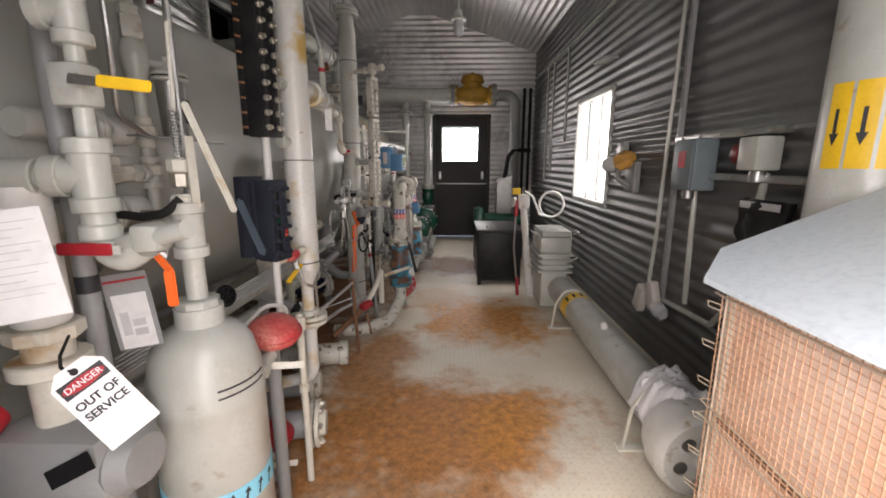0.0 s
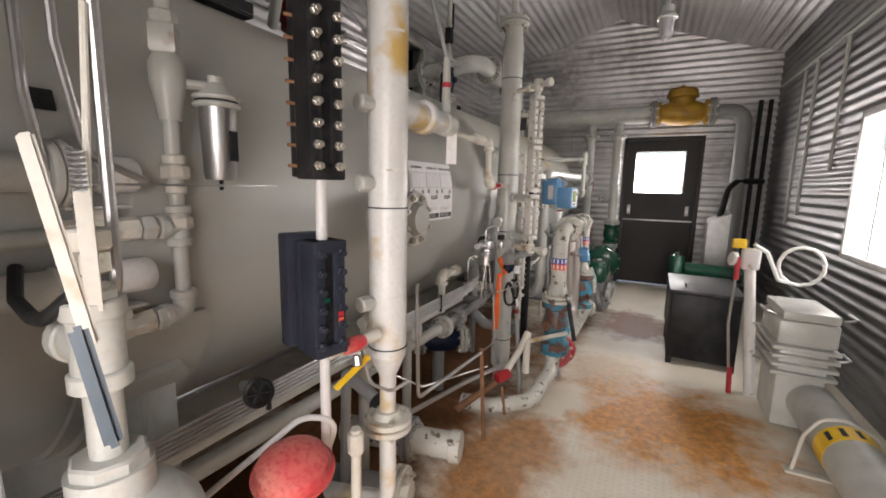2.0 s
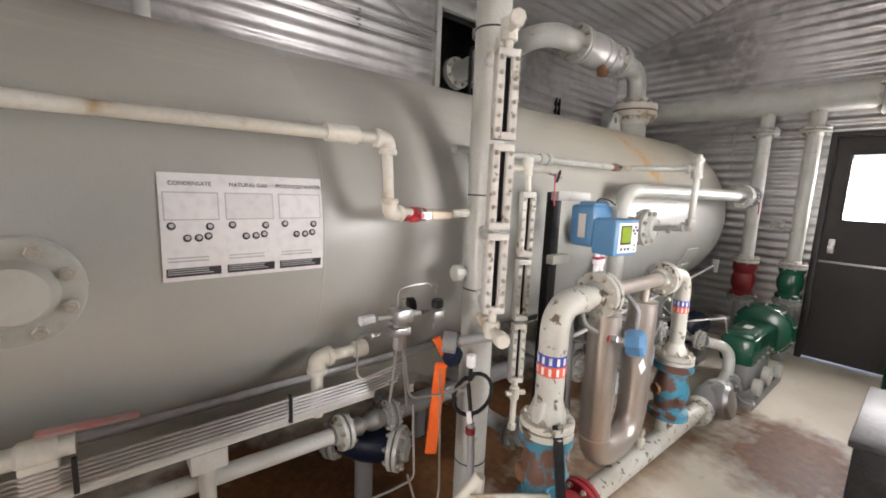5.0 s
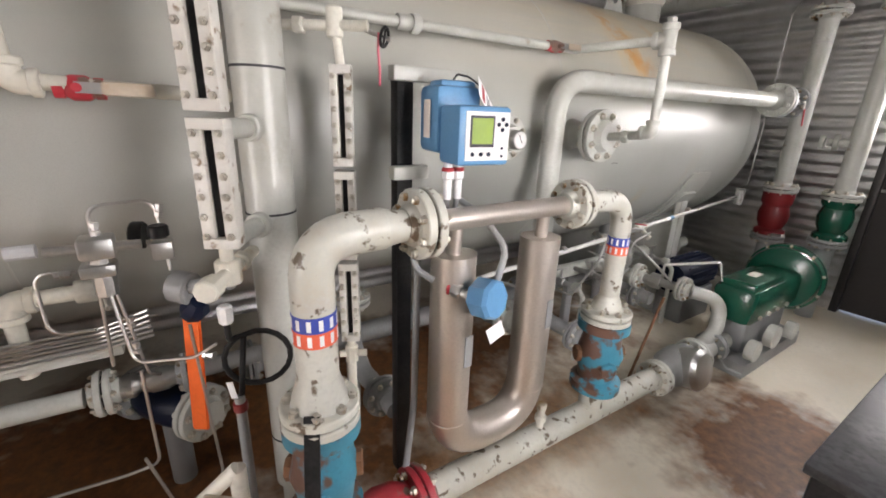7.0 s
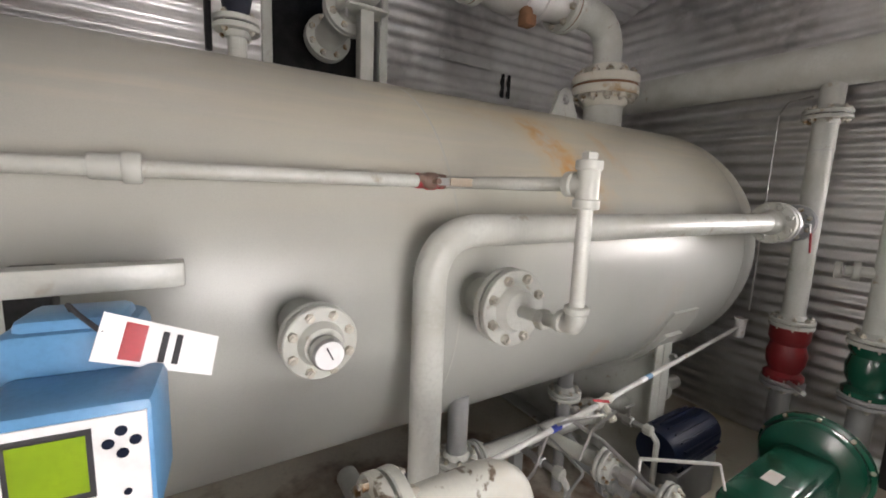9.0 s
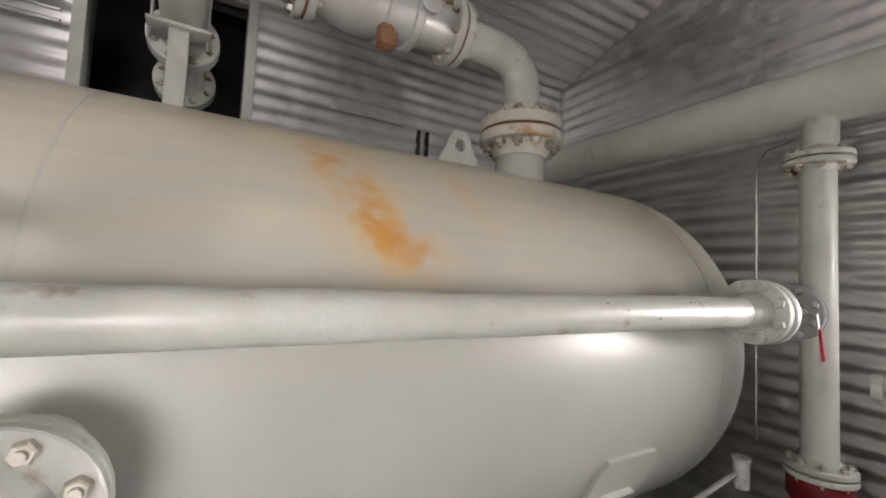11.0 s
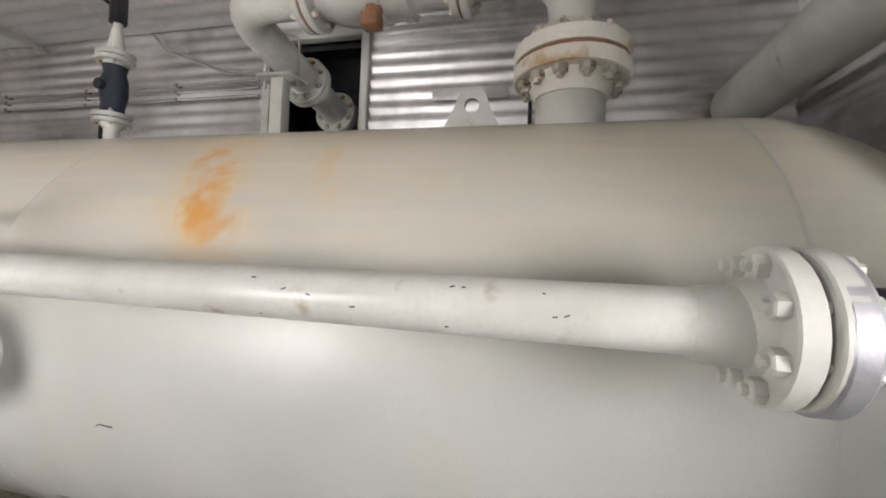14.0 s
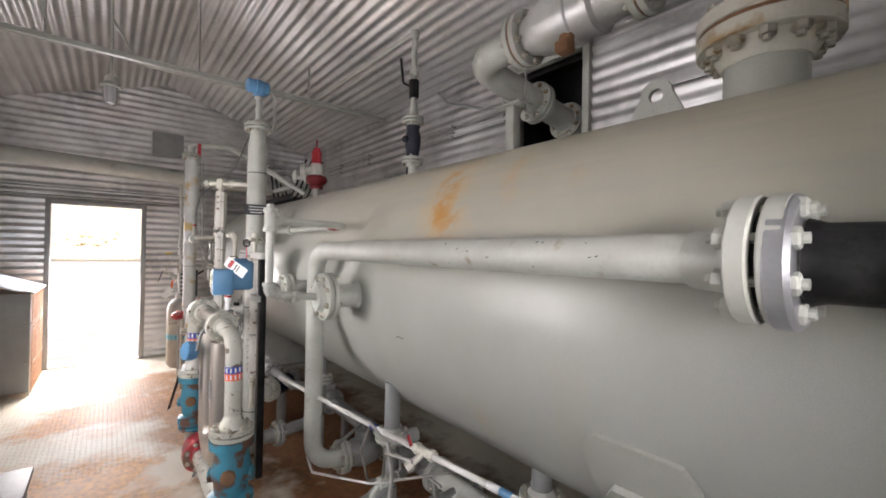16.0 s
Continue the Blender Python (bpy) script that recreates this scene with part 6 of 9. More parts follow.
def wall_drop(x, valve_m, zb, zt, label):
    y = 6.32
    t = thing("wall_drop_pipe", (x, y, 0), label, "pipe", "drop pipes on the end wall")
    bm = B()
    tube(bm, [(x, y, 0.93), (x, y, 2.06)], 0.057, 0, 24)
    part("pipe", bm, M_PIPE, t)
    bm = B()
    tube(bm, [(x, y + 0.02, 2.10), (x, y + 0.03, 2.27)], 0.057, 0, 24)
    part("branch", bm, M_PIPE, t)
    bm = B()
    lathe(bm, (x, y, 1.893), (0, 0, 1), [(0.05, 0), (0.0585, 0), (0.0585, 0.011), (0.05, 0.011)], 24)
    part("band", bm, M_STEEL, t, "thin steel band")
    flange(t, (x, y, 2.09), (0, 0, 1), 0.11, 0.022, 8, M_PIPE)
    flange(t, (x, y, 0.90), (0, 0, 1), 0.11, 0.022, 8, M_PIPE)
    bm = B()
    lathe(bm, (x, y, zb), (0, 0, 1), [(0, 0), (0.10, 0), (0.10, 0.03), (0.075, 0.05), (0.095, 0.10), (0.10, 0.16), (0.085, 0.22), (0.10, 0.25), (0.10, zt - zb), (0, zt - zb)], 24)
    v = part("valve_body", bm, valve_m, t)
    flange(t, (x, y, zb - 0.025), (0, 0, 1), 0.11, 0.022, 8, M_GREY)
    bm = B()
    tube(bm, [(x, y, zb - 0.05), (x, y, 0.0)], 0.055, 0, 20)
    part("lower_pipe", bm, M_GREY, t)
    return t


t = wall_drop(-0.555, M_DKRED, 0.55, 0.875, "pale grey flanged drop pipe with a dark red valve")
bm = B()
tube(bm, [(-0.50, 6.24, 0.56), (-0.36, 5.98, 0.62)], 0.012, 0, 10)
part("valve_lever", bm, M_PIPE, t)
t = wall_drop(-0.20, M_GREEN, 0.60, 0.875, "pale grey flanged drop pipe with a green valve")
bm = B()
tube(bm, [(-0.20, 6.32, 1.26), (-0.36, 6.28, 1.255)], 0.028, 0, 16)
disc(bm, (-0.30, 6.295, 1.257), (-1, -0.2, 0), 0.055, 0.03, 18)
disc(bm, (-0.37, 6.275, 1.255), (-1, -0.2, 0), 0.045, 0.03, 18)
part("side_branch", bm, M_PIPE, t)

t = thing("sensing_tube", (-0.86, 6.55, 0.86), "thin steel sensing tube on the end wall", "tube")
bm = B()
tube(bm, [(-0.66, 6.42, 2.22), (-0.80, 6.5, 2.22), (-0.86, 6.55, 2.16), (-0.86, 6.55, 0.86)], 0.005, 0.03, 8)
part("tube", bm, M_STEEL, t)


def steam_trap_tray():
    t = thing("tubing_rail", (-0.70, 4.4, 0.72), "long thin galvanised rod with a small cup at its end", "rail")
    bm = B()
    tube(bm, [(-0.58, 3.3, 0.70), (-0.63, 4.45, 0.755), (-0.80, 6.25, 0.80)], 0.011, 0, 10)
    part("rod", bm, M_WHITE, t)
    bm = B()
    lathe(bm, (-0.79, 6.26, 0.74), (0, 0, 1), [(0, 0), (0.028, 0), (0.032, 0.11), (0.036, 0.115), (0.036, 0.125), (0, 0.125)], 14)
    part("cup", bm, M_WHITE, t)
    for y in (4.0, 4.55, 5.42):
        bm = B()
        disc(bm, (-0.60 - 0.10 * (y - 3.8), y, 0.735 + 0.025 * (y - 3.8)), (-0.06, 1, 0.02), 0.018, 0.03, 8)
        part("clip", bm, M_STEEL, t)
    for y, m in ((4.38, M_STRIPEBLUE), (4.43, M_PAPER), (5.02, M_PAPER), (5.07, M_LTBLUE)):
        f = (y - 4.45) / 1.8
        bm = B()
        disc(bm, (-0.63 - 0.17 * f, y, 0.755 + 0.045 * f), (-0.094, 1, 0.025), 0.0125, 0.045, 12, 0.001)
        part("flow_label", bm, m, t)
    bm = B()
    disc(bm, (-0.655, 4.66, 0.76), (-0.094, 1, 0.025), 0.022, 0.03, 6)
    disc(bm, (-0.662, 4.74, 0.762), (-0.094, 1, 0.025), 0.022, 0.03, 6)
    tube(bm, [(-0.655, 4.66, 0.761), (-0.662, 4.77, 0.763)], 0.017, 0, 12)
    tube(bm, [(-0.66, 4.715, 0.762), (-0.60, 4.70, 0.72)], 0.013, 0, 10)
    disc(bm, (-0.615, 4.704, 0.73), (0.8, -0.2, -0.55), 0.019, 0.03, 6)
    part("sample_valve", bm, M_CREAM, t, "pale sample valve with a small lever")
    bm = B()
    slab(bm, facing((-0.63, 4.66, 0.79), (0.3, 0, 1), up=(0.5, 1, 0)), 0.012, 0.07, 0.004)
    part("valve_lever", bm, M_RED, t)
    for pts in ([(-0.60, 4.52, 0.60), (-0.585, 4.56, 0.72), (-0.60, 4.72, 0.745)], [(-0.62, 4.40, 0.77), (-0.58, 4.44, 0.80), (-0.56, 4.58, 0.79), (-0.60, 4.62, 0.775)],
                [(-0.50, 3.98, 0.50), (-0.48, 4.10, 0.48), (-0.56, 4.50, 0.58), (-0.90, 4.60, 0.56)], [(-0.95, 4.25, 0.40), (-0.70, 4.22, 0.42), (-0.62, 4.30, 0.62), (-0.625, 4.36, 0.74)]):
        bm = B()
        tube(bm, pts, 0.006, 0.03, 8)
        part("tube", bm, M_STEEL, t)
    bm = B()
    tube(bm, [(-0.63, 4.5, 0.75), (-0.58, 4.62, 0.66), (-0.50, 4.72, 0.55), (-0.45, 4.80, 0.46)], 0.008, 0.03, 8)
    part("drop_tube", bm, M_STEEL, t)


steam_trap_tray()


def green_pump():
    t = thing("green_pump", (-0.22, 5.45, 0), "glossy dark green rotary pump on a grey base", "pump")
    bm = B()
    lathe(bm, (-0.22, 5.62, 0.42), (0, 1, 0), [(0, 0), (0.10, 0.0), (0.19, 0.03), (0.20, 0.05), (0.20, 0.08), (0.215, 0.085), (0.215, 0.115), (0.20, 0.12), (0.17, 0.17), (0.06, 0.20), (0, 0.205)], 28)
    cover = part("round_cover", bm, M_GREEN, t)
    bolt_ring(cover, (-0.22, 5.72, 0.42), (0, 1, 0), 0.207, 10, 0.010, 0.03, M_ZINC)
    bm = B()
    box(bm, (-0.33, 4.98, 0.28), (-0.10, 5.66, 0.50), 0.05)
    box(bm, (-0.30, 5.0, 0.47), (-0.12, 5.4, 0.53), 0.03)
    part("gear_case", bm, M_GREEN, t)
    for y in (5.08, 5.2, 5.32, 5.45):
        bm = B()
        disc(bm, (-0.10, y, 0.335), (1, 0, 0), 0.013, 0.014, 6, 0.002)
        part("bolt", bm, M_ZINC, t)
    bm = B()
    slab(bm, facing((-0.21, 5.2, 0.531), (0, 0, 1), up=(1, 0, 0)), 0.10, 0.05, 0.002)
    part("name_plate", bm, M_BEIGE, t)
    bm = B()
    box(bm, (-0.36, 4.95, 0.0), (-0.06, 5.75, 0.09), 0.01)
    box(bm, (-0.30, 5.05, 0.09), (-0.13, 5.6, 0.29), 0.02)
    part("base", bm, M_GREY, t)
    bm = B()
    bm.free()
    for c, rad in (((-0.10, 5.30, 0.17), 0.07), ((-0.10, 5.05, 0.15), 0.06), ((-0.08, 5.52, 0.16), 0.055)):
        bm = B()
        disc(bm, c, (1, 0, 0), rad, 0.05, 20)
        part("end_plug", bm, M_PIPE, t)


green_pump()
t = thing("blue_motor", (-0.62, 5.55, 0), "dark blue finned electric motor behind the green pump", "motor")
bm = B()
lathe(bm, (-0.70, 5.25, 0.33), (0, 1, 0), [(0, 0), (0.105, 0.0), (0.115, 0.04), (0.115, 0.42), (0.10, 0.47), (0, 0.48)], 26)
body = part("motor_body", bm, M_DKBLUE, t)
for k in range(18):
    a = 2 * math.pi * k / 18
    bm = B()
    slab(bm, facing((-0.70 + 0.114 * math.cos(a), 5.48, 0.33 + 0.114 * math.sin(a)), (math.cos(a), 0, math.sin(a)), up=(0, 1, 0)), 0.005, 0.34, 0.014)
    part("fin", bm, M_DKBLUE, body)
bm = B()
box(bm, (-0.80, 5.3, 0.0), (-0.60, 5.7, 0.23), 0.01)
part("motor_foot", bm, M_GREY, t)


def strainer_line():
    """Valves and strainers in the floor line between meter and pump."""
    t = thing("suction_line", (-0.21, 4.65, 0.0), "grey flanged strainer and valves in the floor line", "pipework")
    x = -0.21
    bm = B()
    lathe(bm, (x, 4.325, 0.165), (0, 1, 0), [(0, 0), (0.055, 0), (0.07, 0.06), (0.095, 0.12), (0.10, 0.2), (0.09, 0.27), (0.06, 0.32), (0, 0.32)], 24)
    part("strainer_body", bm, M_GREY, t)
    bm = B()
    lathe(bm, (x + 0.02, 4.51, 0.17), (1, 0, 0.25), [(0, 0), (0.098, 0), (0.102, 0.06), (0.105, 0.065), (0.105, 0.09), (0.085, 0.11), (0, 0.12)], 24)
    part("strainer_cap", bm, M_STEEL, t)
    flange(t, (x, 4.665, 0.165), (0, 1, 0), 0.095, 0.022, 8, M_PIPE)
    bm = B()
    tube(bm, [(x, 4.68, 0.165), (x, 5.0, 0.165)], 0.05, 0, 20)
    part("spool", bm, M_PIPE, t)
    flange(t, (x, 4.86, 0.165), (0, 1, 0), 0.085, 0.02, 8, M_GREY)
    bm = B()
    tube(bm, [(-0.23, 4.74, 0.18), (-0.22, 4.90, 0.24), (-0.24, 4.92, 0.42), (-0.36, 4.82, 0.45)], 0.037, 0.09, 18)
    part("bypass_bend", bm, M_PIPE, t)
    flange(t, (-0.40, 4.815, 0.45), (-1, 0, 0), 0.07, 0.016, 8, M_PIPE)
    bm = B()
    tube(bm, [(-0.42, 4.81, 0.45), (-0.62, 4.78, 0.45)], 0.025, 0, 16)
    disc(bm, (-0.52, 4.795, 0.45), (-1, -0.1, 0), 0.045, 0.06, 10)
    part("bypass_valve", bm, M_STEEL, t)
    bm = B()
    tube(bm, [(-0.52, 4.795, 0.48), (-0.52, 4.795, 0.56), (-0.30, 4.95, 0.62)], 0.007, 0.01, 8)
    tube(bm, [(-0.30, 4.95, 0.62), (-0.29, 5.0, 0.50)], 0.005, 0, 8)
    part("lever_rod", bm, M_WHITE, t)
    flange(t, (-0.655, 4.775, 0.45), (-1, -0.1, 0), 0.075, 0.018, 8, M_PIPE)
    bm = B()
    tube(bm, [(-0.67, 4.77, 0.45), (-1.0, 4.74, 0.42)], 0.035, 0, 16)
    part("tail_pipe", bm, M_PIPE, t)
    bm = B()
    tube(bm, [(x - 0.06, 4.95, 0.17), (x + 0.12, 4.78, 0.12), (x + 0.19, 4.80, 0.11)], 0.008, 0.02, 8)
    part("drain_lever", bm, M_GREY, t)
    bm = B()
    tube(bm, [(-0.36, 4.35, 0.05), (-0.40, 4.62, 0.44)], 0.008, 0, 8)
    part("brace_rod", bm, M_RUST, t)


strainer_line()

# ---- right side of the walkway, far end first ----


def duct_hood():
    t = thing("silver_duct", (1.05, 6.05, 0), "bright folded sheet-metal duct with a black pipe beside the door", "duct")
    bm = B()
    lo, hi = V((0.93, 5.98, 0.0)), V((1.16, 6.22, 1.10))
    vs = [bm.verts.new(p) for p in ((lo.x, lo.y, lo.z), (hi.x, lo.y, lo.z), (hi.x, hi.y, lo.z), (lo.x, hi.y, lo.z), (lo.x, lo.y, 0.98), (hi.x, lo.y, 1.10), (hi.x, hi.y, 1.14), (lo.x, hi.y, 1.02))]
    for f in ((0, 1, 2, 3), (4, 5, 6, 7), (0, 1, 5, 4), (1, 2, 6, 5), (2, 3, 7, 6), (3, 0, 4, 7)):
        bm.faces.new([vs[k] for k in f])
    bmesh.ops.recalc_face_normals(bm, faces=bm.faces)
    bmesh.ops.bevel(bm, geom=bm.edges[:], offset=0.006, segments=2, affect="EDGES")
    part("duct_body", bm, M_STEEL, t)
    bm = B()
    tube(bm, [(1.06, 6.12, 1.05), (1.12, 6.2, 1.40), (1.22, 6.3, 1.50), (1.50, 6.4, 1.50)], 0.035, 0.08, 16)
    part("black_pipe", bm, M_BLACK, t)
    for x in (1.40, 1.50):
        bm = B()
        tube(bm, [(x, 6.54, 0.0), (x, 6.54, 2.5)], 0.025, 0, 12)
        part("riser_pipe", bm, M_BLACK, t)


duct_hood()


def green_unit():
    t = thing("green_pump_unit", (0.8, 4.95, 0), "dark green horizontal pump casing behind the black cabinet", "pump")
    bm = B()
    tube(bm, [(0.66, 4.95, 0.56), (1.16, 4.95, 0.54)], 0.07, 0, 20)
    part("barrel", bm, M_GREEN, t)
    bm = B()
    lathe(bm, (0.58, 4.95, 0.42), (0, 0, 1), [(0, 0), (0.075, 0), (0.075, 0.26), (0.065, 0.275), (0, 0.28)], 18)
    disc(bm, (0.58, 4.95, 0.695), (0, 0, 1), 0.02, 0.03, 10)
    part("end_head", bm, M_GREEN, t)
    bm = B()
    box(bm, (0.52, 4.86, 0), (1.18, 5.05, 0.44), 0.01)
    part("base", bm, M_BLACK, t)


green_unit()


def black_cabinet():
    t = thing("black_cabinet", (0.73, 3.95, 0), "low black cabinet on short legs with a glossy dark top", "cabinet")
    bm = B()
    box(bm, (0.50, 3.62, 0.05), (0.96, 4.32, 0.575), 0.008)
    part("body", bm, M_BLACK, t)
    bm = B()
    box(bm, (0.485, 3.605, 0.577), (0.975, 4.335, 0.605), 0.005)
    part("top", bm, M_GLOSS, t, "glossy dark top")
    for x in (0.52, 0.94):
        for y in (3.64, 4.30):
            bm = B()
            box(bm, (x - 0.02, y - 0.02, 0), (x + 0.02, y + 0.02, 0.055), 0.004)
            part("leg", bm, M_BLACK, t)
    bm = B()
    tube(bm, [(0.60, 3.75, 0.605), (0.60, 3.75, 0.625), (0.60, 3.83, 0.625), (0.60, 3.83, 0.605)], 0.005, 0.01, 8)
    part("handle", bm, M_BLACK, t)


black_cabinet()


def hose_stand():
    t = thing("hose_stand", (0.93, 3.30, 0), "white post with a yellow box, red rod and coiled white hose", "stand")
    bm = B()
    tube(bm, [(1.0, 3.30, 0.0), (0.905, 3.30, 0.95)], 0.032, 0, 16)
    part("post", bm, M_WHITE, t)
    bm = B()
    box(bm, (0.86, 3.26, 0.86), (0.96, 3.36, 1.0), 0.02)
    part("white_housing", bm, M_WHITE, t)
    bm = B()
    box(bm, (0.80, 3.27, 1.0), (0.875, 3.33, 1.06), 0.006)
    part("yellow_box", bm, M_YELLOW, t)
    bm = B()
    tube(bm, [(0.92, 3.30, 1.03), (1.0, 3.33, 0.98), (1.08, 3.36, 0.80), (1.20, 3.40, 0.77)] + [(1.20 + 0.12 * math.sin(a), 3.40, 0.895 - 0.125 * math.cos(a)) for a in (2 * math.pi * k / 14 for k in range(1, 14))], 0.012, 0.02, 10)
    part("hose", bm, M_WHITE, t, "white rubber hose coil")
    bm = B()
    tube(bm, [(0.83, 3.22, 0.92), (0.82, 3.22, 0.50), (0.86, 3.22, 0.14)], 0.009, 0.02, 10)
    part("rod", bm, M_STEEL, t)
    for z0, z1 in ((0.80, 0.95), (0.02, 0.20)):
        bm = B()
        tube(bm, [(0.83 if z0 > 0.5 else 0.87, 3.22, z0), (0.83 if z0 > 0.5 else 0.86, 3.22, z1)], 0.016, 0, 12)
        part("red_sleeve", bm, M_RED, t, "red rubber sleeve")
    bm = B()
    disc(bm, (0.82, 3.25, 0.93), (-1, -0.3, 0.2), 0.045, 0.03, 16)
    part("lamp_head", bm, M_WHITE, t)
    for z in (0.30, 0.52):
        bm = B()
        tube(bm, [(0.97 - 0.1 * z, 3.30, z), (1.05, 3.24, z - 0.02)], 0.008, 0, 8)
        part("bracket", bm, M_STEEL, t)


hose_stand()


def intake_block():
    t = thing("flame_arrestor", (1.2, 3.05, 0), "grey finned cast intake box at the end of the floor pipe", "intake box")
    bm = B()
    box(bm, (1.0, 2.86, 0.52), (1.27, 3.24, 0.66), 0.015)
    part("upper_case", bm, M_PIPE, t)
    bm = B()
    box(bm, (1.01, 2.85, 0.665), (1.26, 3.25, 0.715), 0.008)
    part("lid", bm, M_PIPE, t)
    for z in (0.34, 0.39, 0.44, 0.49):
        bm = B()
        box(bm, (0.985, 2.845, z), (1.285, 3.255, z + 0.022), 0.006)
        part("fin", bm, M_PIPE, t)
    bm = B()
    box(bm, (1.02, 2.88, 0.02), (1.25, 3.22, 0.52), 0.02)
    part("lower_case", bm, M_PIPE, t)
    for x in (0.985, 1.285):
        for z in (0.45, 0.68):
            bm = B()
            tube(bm, [(x, 2.90, z), (x + (0.05 if x > 1.1 else -0.05), 2.88, z + 0.02), (x + (0.05 if x > 1.1 else -0.05), 3.0, z + 0.02)], 0.008, 0.015, 8)
            part("latch", bm, M_STEEL, t)


intake_block()


def floor_pipe():
    c = (1.20, 0.19)
    t = thing("fire_tube", (1.2, 1.8, 0), "thick grey floor pipe along the wall with a bolted end plate", "pipe")
    bm = B()
    tube(bm, [(c[0], 0.90, c[1]), (c[0], 2.90, c[1])], 0.115, 0, 36)
    part("pipe", bm, M_PIPE, t)
    bm = B()
    lathe(bm, (c[0], 0.70, c[1]), (0, 1, 0), [(0, 0), (0.16, 0), (0.175, 0.015), (0.182, 0.05), (0.182, 0.12), (0.165, 0.14), (0.165, 0.18), (0.118, 0.22), (0, 0.22)], 36)
    end = part("end_plate", bm, M_WHITE, t)
    for k in range(6):
        a = 2 * math.pi * (k + 0.3) / 6
        bm = B()
        disc(bm, (c[0] + 0.10 * math.cos(a), 0.704, c[1] + 0.10 * math.sin(a)), (0, -1, 0), 0.028, 0.006, 18, 0.001)
        part("inspection_port", bm, M_STEEL, end)
    bm = B()
    disc(bm, (c[0], 0.702, c[1]), (0, -1, 0), 0.045, 0.03, 20)
    part("hub", bm, M_WHITE, end)
    for y in (1.02, 2.45):
        bm = B()
        tube(bm, [(c[0] - 0.17, y, 0.012), (c[0] - 0.145, y, 0.20), (c[0] - 0.09, y, 0.30), (c[0], y, 0.318), (c[0] + 0.13, y, 0.25), (c[0] + 0.15, y, 0.02)], 0.009, 0.06, 8)
        part("u_strap", bm, M_CREAM, t, "pale steel hold-down strap")
        bm = B()
        box(bm, (c[0] - 0.20, y - 0.03, 0), (c[0] + 0.18, y + 0.03, 0.012), 0.003)
        part("strap_foot", bm, M_CREAM, t)
    bm = B()
    lathe(bm, (c[0], 2.30, c[1]), (0, 1, 0), [(0.11, 0), (0.1162, 0), (0.1162, 0.12), (0.11, 0.12)], 36)
    lab = part("label_band", bm, M_YELLOW, t, "faded yellow pipe label")
    for k in range(3):
        a = 2.4 - 0.5 * k
        bm = B()
        slab(bm, facing((c[0] + 0.1162 * math.cos(a), 2.36, c[1] + 0.1162 * math.sin(a)), (math.cos(a), 0, math.sin(a)), up=(0, 1, 0)), 0.02, 0.07, 0.0008)
        part("arrow_mark", bm, M_INK, lab)
    bm = B()
    lathe(bm, (c[0] - 0.03, 1.72, c[1] + 0.10), (-0.2, 0, 1), [(0, 0), (0.022, 0), (0.022, 0.03), (0.016, 0.05), (0, 0.055)], 12)
    part("top_plug", bm, M_WHITE, t)


floor_pipe()


def white_cloth():
    """A crumpled white cloth lying over the pipe."""
    n = 22
    bm = B()
    grid = []
    for i in range(n + 1):
        row = []
        for j in range(n + 1):
            u, v = i / n - 0.5, j / n - 0.5
            x, y = 1.235 + u * 0.36, 1.00 + v * 0.27 + 0.10 * u
            top = 0.19 + math.sqrt(max(0.0, 0.122 ** 2 - (x - 1.2) ** 2)) if abs(x - 1.2) < 0.12 else 0.19 - (abs(x - 1.2) - 0.12) * 0.8
            fold = 0.045 * noise.noise(V((u * 5, v * 5, 0.3))) + 0.02 * noise.noise(V((u * 13, v * 13, 2.3)))
            row.append(bm.verts.new((x, y, max(top + 0.012, 0.30 - 1.0 * max(0, abs(u) - 0.25)) + max(-0.01, fold) + 0.03)))
        grid.append(row)
    for i in range(n):
        for j in range(n):
            bm.faces.new((grid[i][j], grid[i + 1][j], grid[i + 1][j + 1], grid[i][j + 1]))
    ob = solo("cloth", bm, M_BAG, "crumpled white cloth bag lying over the floor pipe", "cloth", (1.21, 1.1, 0.3))
    sol = ob.modifiers.new("thickness", "SOLIDIFY")
    sol.thickness = 0.004


white_cloth()


